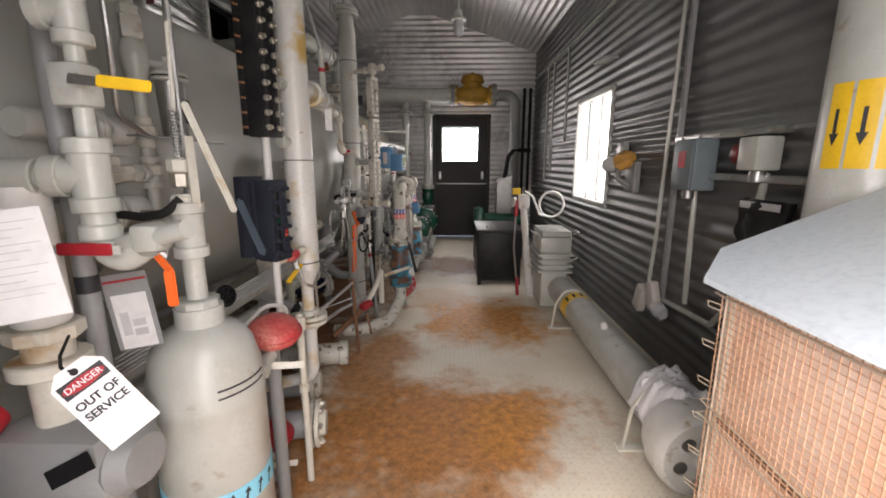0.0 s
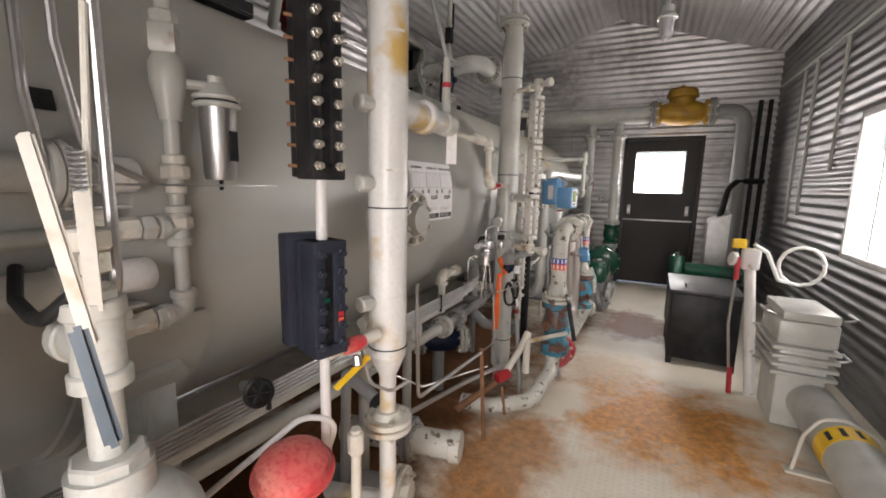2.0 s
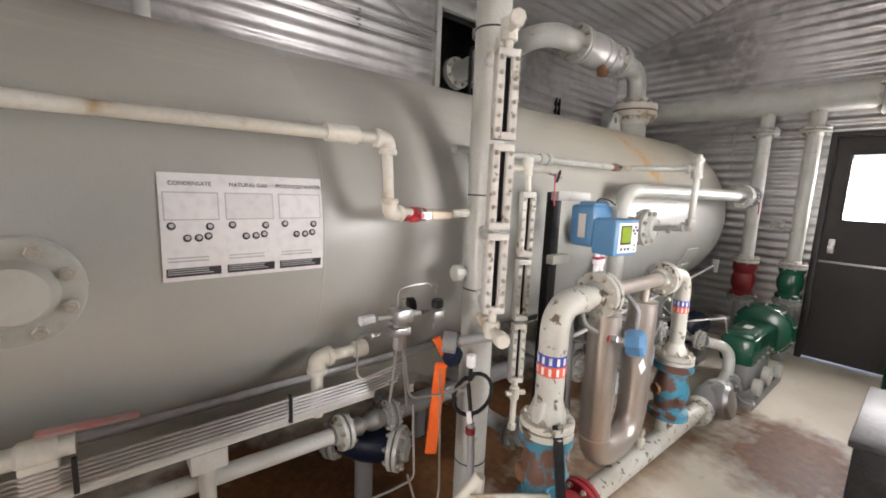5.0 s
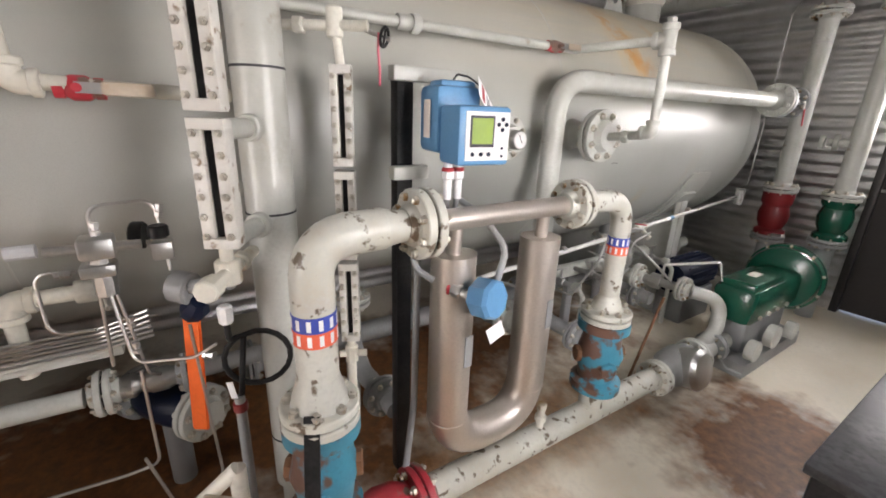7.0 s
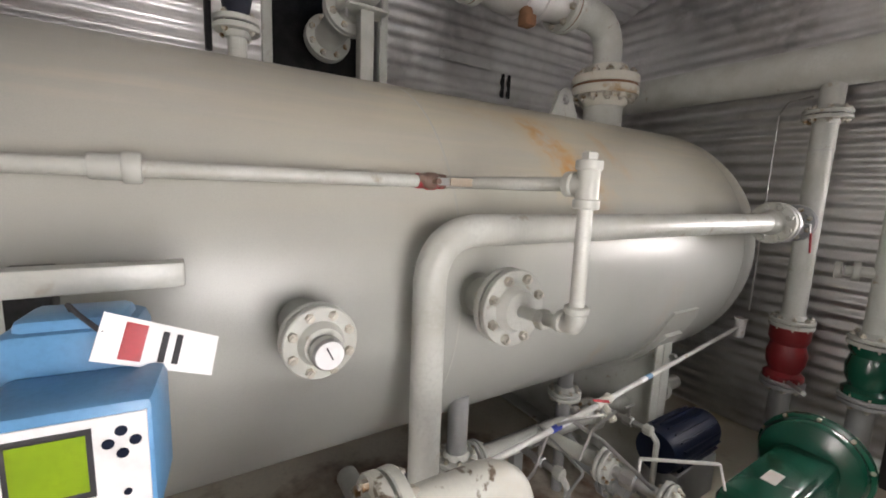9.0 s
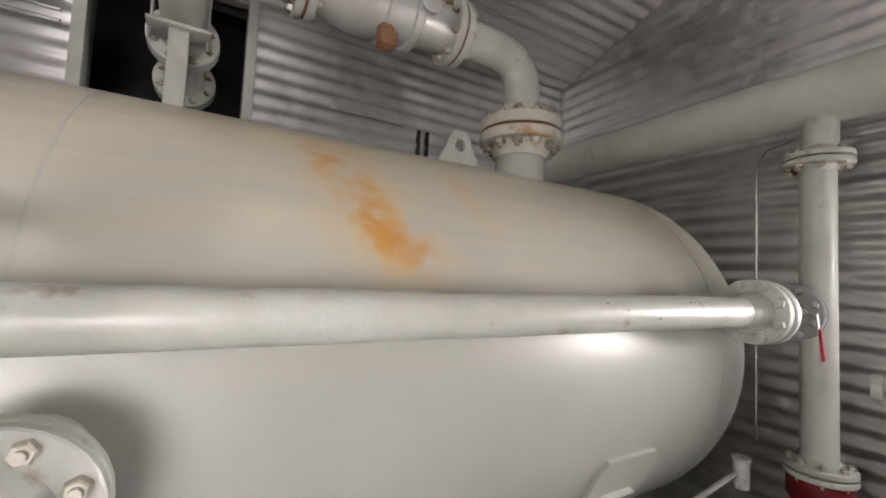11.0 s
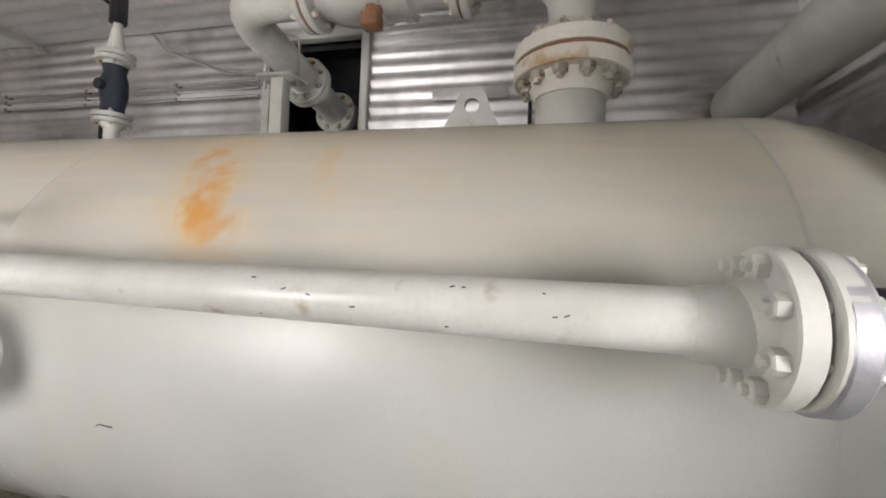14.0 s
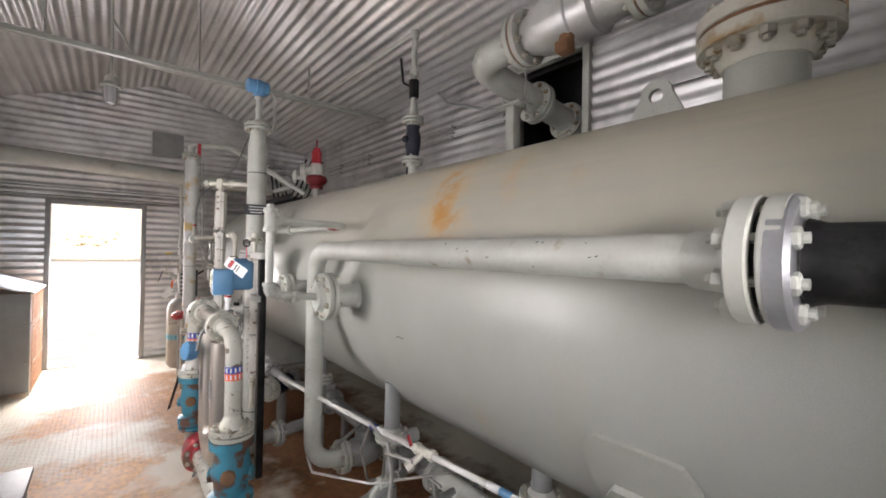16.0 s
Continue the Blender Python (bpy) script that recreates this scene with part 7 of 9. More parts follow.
def heater():
    """Wire-mesh guard round an orange heater panel with a sheet lid and flue."""
    x0, x1, ya, yb, zt = 0.85, 1.40, -0.62, 0.22, 1.015
    t = thing("caged_heater", (1.1, -0.2, 0), "orange heater panel inside a pale wire mesh guard with metal lid", "heater")
    bm = B()
    box(bm, (x0 + 0.010, ya + 0.03, 0.05), (x1, yb - 0.03, 0.70), 0.006)
    box(bm, (x0 + 0.010, ya + 0.03, 0.72), (x1, yb - 0.03, zt - 0.01), 0.006)
    part("panel", bm, M_CLAY, t, "mottled orange heater panel")
    bm = B()
    box(bm, (x0 + 0.006, ya + 0.03, 0.70), (x1, yb - 0.03, 0.72), 0)
    part("joint_strip", bm, M_RUST, t)
    # fine mesh on the walkway face and the far face
    rows, cols = 62, 52
    bm = B()
    w = 0.0010

    def strip(p, q, d):
        a = [bm.verts.new(V(p) + V(o)) for o in d]
        c = [bm.verts.new(V(q) + V(o)) for o in d]
        for k in range(4):
            bm.faces.new((a[k], a[(k + 1) % 4], c[(k + 1) % 4], c[k]))
    dy = [(-w, -w, 0), (w, -w, 0), (w, w, 0), (-w, w, 0)]
    dz = [(-w, 0, -w), (w, 0, -w), (w, 0, w), (-w, 0, w)]
    for k in range(cols + 1):
        y = ya + (yb - ya) * k / cols
        strip((x0, y, 0.03), (x0, y, zt), dy)
    for k in range(rows + 1):
        z = 0.03 + (zt - 0.03) * k / rows
        strip((x0, ya, z), (x0, yb, z), dz)
    part("wire_mesh", bm, M_MESH, t, "rust-brown woven wire mesh", "stuff")
    for k in range(3):
        y = ya + 0.02 + (yb - ya - 0.04) * k / 2
        bm = B()
        tube(bm, [(x0 - 0.004, y, 0.02), (x0 - 0.004, y, zt)], 0.0018, 0, 6)
        part("upright_wire", bm, M_WIRE, t)
    for z in (0.32, 0.695, 0.73, 1.0):
        bm = B()
        tube(bm, [(x0 - 0.007, ya, z), (x0 - 0.007, yb + 0.02, z), (x0 + 0.05, yb + 0.025, z)], 0.0020, 0, 6)
        part("cross_wire", bm, M_WIRE, t)
    for k in range(10):
        z = 0.12 + 0.095 * k
        bm = B()
        tube(bm, [(x0, yb + 0.004, z), (x0 - 0.015, yb + 0.028, z + 0.003), (x0 - 0.010, yb + 0.03, z - 0.012), (x0 + 0.003, yb + 0.006, z - 0.015)], 0.0014, 0, 6)
        part("wire_hook", bm, M_WIRE, t)
    for y in (ya + 0.02, yb - 0.02):
        for x in (x0 + 0.02, x1 - 0.02):
            bm = B()
            box(bm, (x - 0.012, y - 0.012, 0), (x + 0.012, y + 0.012, zt), 0.002)
            part("corner_post", bm, M_CREAM, t)
    # folded lid
    bm = B()
    pts = [(x0 - 0.02, ya - 0.05, zt + 0.012), (x0 - 0.02, yb + 0.045, zt + 0.012), (x0 + 0.11, yb + 0.20, zt + 0.052), (x1 + 0.05, yb + 0.22, zt + 0.24), (x1 + 0.05, ya - 0.05, zt + 0.24), (x0 + 0.11, ya - 0.05, zt + 0.06)]
    up = [bm.verts.new(p) for p in pts]
    dn = [bm.verts.new(V(p) - V((0, 0, 0.012))) for p in pts]
    for f in ((0, 1, 2, 5), (5, 2, 3, 4)):
        bm.faces.new([up[k] for k in f])
        bm.faces.new([dn[k] for k in f[::-1]])
    for a, c in ((0, 1), (1, 2), (2, 3), (3, 4), (4, 5), (5, 0)):
        bm.faces.new((up[a], dn[a], dn[c], up[c]))
    bmesh.ops.recalc_face_normals(bm, faces=bm.faces)
    part("lid", bm, M_SHEET, t, "pale blue-grey folded sheet lid")
    bm = B()
    box(bm, (x0 + 0.012, yb - 0.002, 0.04), (x1 + 0.02, yb + 0.010, zt - 0.005), 0.003)
    part("end_sheet", bm, M_GREY, t, "grey sheet end panel")
    # flue
    f = thing("flue_pipe", (1.45, 0.56, 0), "wide grey flue pipe with a yellow label of black arrows", "flue")
    bm = B()
    lathe(bm, (1.462, 0.58, 0.0), (0, 0, 1), [(0, 0), (0.135, 0), (0.135, 3.05), (0, 3.05)], 40)
    part("flue", bm, M_PIPE, f)
    for k in range(6):
        a = math.radians(180 + 25 + 27 * k - 30)
        bm = B()
        n = 6
        prev = None
        for q in range(n + 1):
            b = a + math.radians(23) * q / n
            ring = [bm.verts.new((1.462 + rr * math.cos(b), 0.58 + rr * math.sin(b), z)) for rr, z in ((0.1345, 1.275), (0.1365, 1.275), (0.1365, 1.51), (0.1345, 1.51))]
            if prev:
                for w_ in range(4):
                    bm.faces.new((prev[w_], prev[(w_ + 1) % 4], ring[(w_ + 1) % 4], ring[w_]))
            else:
                bm.faces.new(ring)
            prev = ring
        bm.faces.new(prev[::-1])
        lab = part("label_band", bm, M_YELLOW, f)
        b = a + math.radians(11.5)
        pl = facing((1.462 + 0.1366 * math.cos(b), 0.58 + 0.1366 * math.sin(b), 1.39), (math.cos(b), math.sin(b), 0))
        bm = B()
        vs = [bm.verts.new(pl @ V((px * 0.010, py * 0.05, 0.0012))) for px, py in ((-0.5, 1), (0.5, 1), (0.5, -0.35), (1.35, -0.35), (0, -1.05), (-1.35, -0.35), (-0.5, -0.35))]
        bm.faces.new(vs)
        part("arrow_mark", bm, M_INK, lab)


heater()


def wall_fittings():
    X = XR - 0.03
    # conduits
    def conduit(pts, r, label="thin grey electrical conduit on the wall", m=None, bend=0.05):
        t = thing("conduit", pts[0], label, "conduit", "conduits on the wall")
        bm = B()
        tube(bm, pts, r, bend, 10)
        part("pipe", bm, m or M_PIPE, t)
        return t
    conduit([(X, 1.93, 3.0), (X, 2.02, 0.80), (X, 2.05, 0.52), (X - 0.02, 2.0, 0.44)], 0.012)
    t = conduit([(X, 1.64, 1.14), (X, 1.61, 0.50)], 0.014)
    conduit([(X, 1.13, 1.25), (X, 1.24, 0.62), (X, 1.36, 0.47), (X, 1.62, 0.45), (X, 1.9, 0.44)], 0.016)
    conduit([(X - 0.01, -0.2, 2.58), (X - 0.01, 6.4, 2.62)], 0.014, "long conduit high along the wall")
    conduit([(X, 5.2, 2.6), (X, 5.2, 1.15)], 0.013)
    conduit([(X, 5.55, 2.6), (X, 5.55, 1.05)], 0.013)
    conduit([(X, 4.5, 2.6), (X, 4.5, 1.55)], 0.013)
    conduit([(X, 1.75, 1.43), (X, 0.7, 1.43)], 0.009, "thin wire tray along the wall", M_GREY)
    conduit([(X, 1.5, 0.47), (X, 0.8, 0.40)], 0.011, "thin grey electrical conduit on the wall", M_GREY)
    # bracket strip
    t = thing("conduit_channel", (X, 1.86, 1.2), "narrow punched steel channel on the wall", "channel")
    bm = B()
    box(bm, (X - 0.012, 1.84, 0.3), (X + 0.01, 1.88, 3.0), 0.003)
    part("channel", bm, M_GREY, t)
    for k in range(22):
        bm = B()
        disc(bm, (X - 0.0125, 1.86, 0.4 + 0.12 * k), (-1, 0, 0), 0.009, 0.003, 8, 0)
        part("slot", bm, M_STEEL, t)
    # switch box
    t = thing("switch_box", (X, 1.62, 1.15), "blue-grey steel switch box with a red label", "switch box")
    bm = B()
    box(bm, (X - 0.11, 1.49, 1.15), (X + 0.01, 1.69, 1.415), 0.01)
    part("case", bm, M_SWITCH, t)
    bm = B()
    box(bm, (X - 0.118, 1.50, 1.165), (X - 0.111, 1.68, 1.40), 0.003)
    door = part("cover", bm, M_SWITCH, t)
    bm = B()
    slab(bm, facing((X - 0.1185, 1.59, 1.31), (-1, 0, 0)), 0.07, 0.085, 0.001)
    part("red_label", bm, M_RED, door)
    bm = B()
    disc(bm, (X - 0.05, 1.62, 1.15), (0, 0, -1), 0.03, 0.05, 12)
    part("conduit_hub", bm, M_STEEL, t)
    # rails behind the boxes
    for z, ya, yb in ((1.425, 1.02, 1.86), (1.225, 0.80, 1.86)):
        q = thing("strut_rail", (X, (ya + yb) / 2, z), "thin steel strut rail carrying the boxes on the wall", "rail", "strut rails")
        bm = B()
        box(bm, (X - 0.028, ya, z - 0.016), (X + 0.005, yb, z + 0.016), 0.003)
        part("rail", bm, M_STEEL, q)
        for k in range(5):
            bm = B()
            disc(bm, (X - 0.027, ya + (yb - ya) * (k + 0.5) / 5, z), (-1, 0, 0), 0.008, 0.007, 6, 0.001)
            part("rail_bolt", bm, M_ZINC, q)
    # alarm box
    t = thing("alarm_box", (X, 1.18, 1.26), "pale grey junction box with a dark red beacon", "junction box")
    bm = B()
    box(bm, (X - 0.10, 1.07, 1.26), (X + 0.01, 1.185, 1.40), 0.01)
    part("case", bm, M_PIPE, t)
    bm = B()
    lathe(bm, (X - 0.05, 1.185, 1.33), (0, 1, 0), [(0, 0), (0.05, 0), (0.05, 0.05), (0.035, 0.075), (0, 0.08)], 16)
    part("beacon", bm, M_DKRED, t)
    bm = B()
    disc(bm, (X - 0.04, 1.13, 1.26), (0, 0, -1), 0.03, 0.05, 12)
    part("conduit_hub", bm, M_STEEL, t)
    # hanging black bag
    t = thing("black_pouch", (X, 1.05, 0.9), "black plastic document pouch hanging on the wall", "pouch")
    bm = B()
    box(bm, (X - 0.05, 0.93, 0.86), (X - 0.012, 1.21, 1.15), 0)
    bmesh.ops.subdivide_edges(bm, edges=bm.edges[:], cuts=7, use_grid_fill=True)
    for v in bm.verts:
        wave = V((noise.noise(v.co * 14), noise.noise(v.co * 9 + V((3, 1, 7))), noise.noise(v.co * 9 + V((8, 5, 2)))))
        v.co += V((min(0.010, 0.022 * wave.x), 0.045 * wave.y, 0.045 * wave.z))
    part("pouch", bm, M_BLACK, t)
    bm = B()
    box(bm, (X - 0.056, 0.96, 1.10), (X - 0.05, 1.19, 1.13), 0.004)
    part("clear_flap", bm, M_CLEAR, t)
    # horn lamp
    t = thing("bulkhead_lamp", (X, 2.40, 1.25), "cloudy glass lamp with an amber cap on a wall bracket", "lamp")
    bm = B()
    lathe(bm, (X - 0.10, 2.52, 1.29), (-0.3, 0.5, -0.1), [(0, 0), (0.05, 0), (0.062, 0.04), (0.055, 0.09), (0.03, 0.12), (0, 0.125)], 18)
    part("globe", bm, M_CLEAR, t)
    bm = B()
    lathe(bm, (X - 0.10, 2.50, 1.29), (0.2, -0.7, 0.25), [(0, 0), (0.045, 0), (0.070, 0.03), (0.066, 0.09), (0.040, 0.15), (0, 0.155)], 7)
    part("amber_cap", bm, M_AMBER, t)
    bm = B()
    box(bm, (X - 0.04, 2.35, 1.08), (X + 0.01, 2.52, 1.30), 0.01)
    tube(bm, [(X - 0.03, 2.42, 1.12), (X - 0.12, 2.45, 1.18), (X - 0.10, 2.48, 1.27)], 0.02, 0.03, 10)
    part("bracket", bm, M_GREY, t)
    bm = B()
    box(bm, (X - 0.03, 2.60, 1.30), (X + 0.01, 2.74, 1.45), 0.005)
    part("back_plate", bm, M_PIPE, t)
    # lower fitting
    t = thing("cable_fitting", (X, 1.9, 0.4), "beige conduit outlet boxes low on the wall", "junction box")
    for c, ang in (((X - 0.06, 2.02, 0.40), 20), ((X - 0.05, 1.88, 0.46), -25)):
        bm = B()
        box(bm, V(c) - V((0.03, 0.05, 0.09)), V(c) + V((0.03, 0.05, 0.09)), 0.018, Matrix.Rotation(radians(ang), 3, "X"))
        part("outlet_box", bm, M_BEIGE, t)
    bm = B()
    lathe(bm, (X - 0.05, 1.82, 0.40), (0, -1, -0.2), [(0, 0), (0.045, 0), (0.045, 0.06), (0.03, 0.09), (0, 0.09)], 14)
    part("gland", bm, M_CLEAR, t)
    # small plate above window
    t = thing("wall_shelf", (X, 3.05, 2.05), "small pale bracket plate above the window", "bracket")
    bm = B()
    box(bm, (X - 0.12, 2.95, 2.13), (X + 0.01, 3.20, 2.15), 0.003)
    part("plate", bm, M_GREY, t)


wall_fittings()

# ---- roof ----


def roof_members():
    t = thing("roof_tie", (RIDGE_X, 1.77, 3.0), "light steel angle tie across the room under the roof", "beam")
    bm = B()
    box(bm, (XL + 0.02, 1.745, 2.995), (XR - 0.02, 1.795, 3.001), 0.001)
    box(bm, (XL + 0.02, 1.745, 3.001), (XR - 0.02, 1.751, 3.05), 0.001)
    part("angle", bm, M_PIPE, t)
    for x, zt in ((RIDGE_X, RIDGE - 0.02), (-1.3, roof_z(-1.3) - 0.02), (0.66, roof_z(0.66) - 0.02)):
        bm = B()
        tube(bm, [(x, 1.757, 3.03), (x, 1.757, zt)], 0.008, 0, 8)
        part("hanger_rod", bm, M_STEEL, t)
    t = thing("ridge_conduit", (0.27, 3, 3.2), "thin conduit under the roof", "conduit")
    bm = B()
    tube(bm, [(0.28, -0.6, 3.36), (0.28, 6.3, 3.36)], 0.011, 0, 8)
    part("pipe", bm, M_PIPE, t)
    bm = B()
    tube(bm, [(0.28, 1.60, 3.36), (0.10, 1.62, 3.03), (-1.9, 1.72, 3.03)], 0.010, 0.05, 8)
    part("pipe", bm, M_PIPE, t)
    for y, z in ((4.0, 2.66), (1.2, 2.83)):
        l = thing("jar_light", (0.28, y, z), "caged glass jar light hanging from the roof", "ceiling light", "jar lights")
        bm = B()
        tube(bm, [(0.28, y, z + 0.16), (0.28, y, 3.37)], 0.011, 0, 10)
        part("stem", bm, M_PIPE, l)
        bm = B()
        lathe(bm, (0.28, y, z + 0.08), (0, 0, 1), [(0, 0), (0.075, 0), (0.08, 0.012), (0.045, 0.05), (0.04, 0.10), (0, 0.10)], 20)
        part("cap", bm, M_PIPE, l)
        bm = B()
        lathe(bm, (0.28, y, z - 0.07), (0, 0, 1), [(0, 0), (0.035, 0.01), (0.05, 0.04), (0.05, 0.15), (0, 0.15)], 20)
        part("globe", bm, M_CLEAR, l, "cloudy glass jar")
        for k in range(6):
            a = math.pi * k / 3
            d = V((math.cos(a), math.sin(a), 0))
            p = V((0.28, y, z))
            bm = B()
            tube(bm, [p + d * 0.058 + V((0, 0, 0.085)), p + d * 0.058 - V((0, 0, 0.04)), p + d * 0.025 - V((0, 0, 0.085))], 0.003, 0.02, 6)
            part("guard_wire", bm, M_STEEL, l)


roof_members()


def south_wall_things():
    """What hangs on and stands before the entrance wall."""
    t = thing("south_header", (0, -0.55, 2.4), "large pale grey pipe across the entrance wall above the door", "pipe")
    bm = B()
    tube(bm, [(XR - 0.005, -0.60, 2.51), (-0.75, -0.60, 2.42), (XL + 0.005, -0.60, 2.39)], 0.095, 0, 26)
    part("pipe", bm, M_PIPE, t)
    for z in (2.18, 2.02 + 0.06):
        c = thing("conduit", (0.4, Y0 + 0.05, z), "thin conduit across the entrance wall", "conduit", "conduits on the wall")
        bm = B()
        tube(bm, [(1.5, Y0 + 0.05, z), (-0.6, Y0 + 0.05, z)], 0.012, 0, 8)
        part("pipe", bm, M_GREY, c)
    b = thing("wall_box", (-0.5, Y0 + 0.1, 2.55), "grey steel electrical box high on the entrance wall", "electrical box")
    bm = B()
    box(bm, (-0.50, Y0 + 0.03, 2.72), (-0.15, Y0 + 0.18, 3.02), 0.01)
    part("case", bm, M_GREY, b)


south_wall_things()

# ---- entrance corner, beside the vessel ----


def scrubber_bottle():
    x, y = -0.39, 0.275
    t = thing("drip_pot", (x, y, 0.0), "pale grey upright steel drip pot with a cyan arrow label", "pot")
    bm = B()
    lathe(bm, (x, y, 0.10), (0, 0, 1), [(0, 0), (0.10, 0.01), (0.132, 0.06), (0.133, 0.60), (0.1345, 0.605), (0.1345, 0.625), (0.133, 0.63), (0.131, 0.68), (0.115, 0.745), (0.085, 0.785), (0.055, 0.80), (0.055, 0.845), (0, 0.845)], 40)
    part("pot", bm, M_PIPE, t)
    for k, z in enumerate((0.745, 0.765)):
        bm = B()
        n = 8
        prev = None
        for q in range(n + 1):
            a = math.radians(-50 + 60 * q / n)
            ring = [bm.verts.new((x + rr * math.cos(a), y + rr * math.sin(a), z + dz)) for rr, dz in ((0.131, 0), (0.134, 0), (0.134, 0.004), (0.131, 0.004))]
            if prev:
                for w in range(4):
                    bm.faces.new((prev[w], prev[(w + 1) % 4], ring[(w + 1) % 4], ring[w]))
            else:
                bm.faces.new(ring)
            prev = ring
        bm.faces.new(prev[::-1])
        part("scratch_line", bm, M_INK, t)
    bm = B()
    lathe(bm, (x, y, 0.44), (0, 0, 1), [(0.132, 0), (0.1345, 0), (0.1345, 0.055), (0.132, 0.055)], 40)
    lab = part("label_band", bm, M_CYAN, t, "cyan label band with black arrows")
    for k in range(22):
        a = 2 * math.pi * k / 22
        pl = facing((x + 0.1347 * math.cos(a), y + 0.1347 * math.sin(a), 0.467), (math.cos(a), math.sin(a), 0), roll=-12)
        bm = B()
        bm.faces.new([bm.verts.new(pl @ V((px * 0.006, py * 0.022, 0.0008))) for px, py in ((-0.5, -1), (0.5, -1), (0.5, 0.3), (1.5, 0.3), (0, 1), (-1.5, 0.3), (-0.5, 0.3))])
        part("arrow_mark", bm, M_INK, lab)
    bm = B()
    disc(bm, (x, y, 0.93), (0, 0, 1), 0.05, 0.035, 8)
    part("hex_bushing", bm, M_PIPE, t)
    bm = B()
    tube(bm, [(x, y, 0.95), (x, y, 1.22)], 0.024, 0, 16)
    part("riser", bm, M_PIPE, t)
    tee(t, (x, y, 1.135), (0, 0, 1), (-1, 0, 0), 0.033, None, 0.055)
    bm = B()
    disc(bm, (x, y, 1.195), (0, 0, 1), 0.030, 0.022, 8)
    part("hex_nut", bm, M_CREAM, t)
    bm = B()
    disc(bm, (x, y, 1.235), (0, 0, 1), 0.026, 0.035, 8)
    part("hex_nut", bm, M_ZINC, t)
    # spring loaded lever on top
    v = thing("pilot_valve", (x, y, 1.22), "spring loaded valve with a long pale lever and slate blue grip", "valve")
    bm = B()
    disc(bm, (x, y, 1.27), (0, 0, 1), 0.03, 0.03, 8)
    part("bonnet", bm, M_CREAM, v)
    bm = B()
    pts = [(x - 0.002 + 0.009 * math.cos(a), y + 0.009 * math.sin(a), 1.30 + 0.0036 * a / math.pi) for a in (math.pi * k / 4 for k in range(0, 120))]
    tube(bm, pts, 0.0022, 0, 5)
    part("spring", bm, M_STEEL, v)
    bm = B()
    tube(bm, [(x - 0.012, y + 0.01, 1.30), (x - 0.012, y + 0.03, 1.60)], 0.005, 0, 8)
    part("spindle", bm, M_CREAM, v)
    bm = B()
    d = V((0.160, -0.026, -0.288))
    a = V((-0.338, 0.216, 1.400))
    box(bm, (0, 0, 0), (0.0001, 0.0001, 0.0001), 0)
    bm.clear()
    slab(bm, facing(a + d * 0.35, (0.9, -0.6, 0.3), up=-d), 0.016, d.length * 0.74, 0.007)
    bmesh.ops.bevel(bm, geom=bm.edges[:], offset=0.003, segments=2, affect="EDGES")
    lev = part("lever", bm, M_CREAM, v)
    bm = B()
    slab(bm, facing(a + d * 0.86, (0.9, -0.6, 0.3), up=-d), 0.017, d.length * 0.40, 0.009)
    bmesh.ops.bevel(bm, geom=bm.edges[:], offset=0.005, segments=2, affect="EDGES")
    part("grip", bm, M_SLATE, lev, "slate blue plastic grip")
    bm = B()
    slab(bm, facing((x + 0.03, y - 0.01, 1.27), (0.9, -0.6, 0)), 0.018, 0.16, 0.006)
    part("lever_plate", bm, M_CREAM, v)


scrubber_bottle()


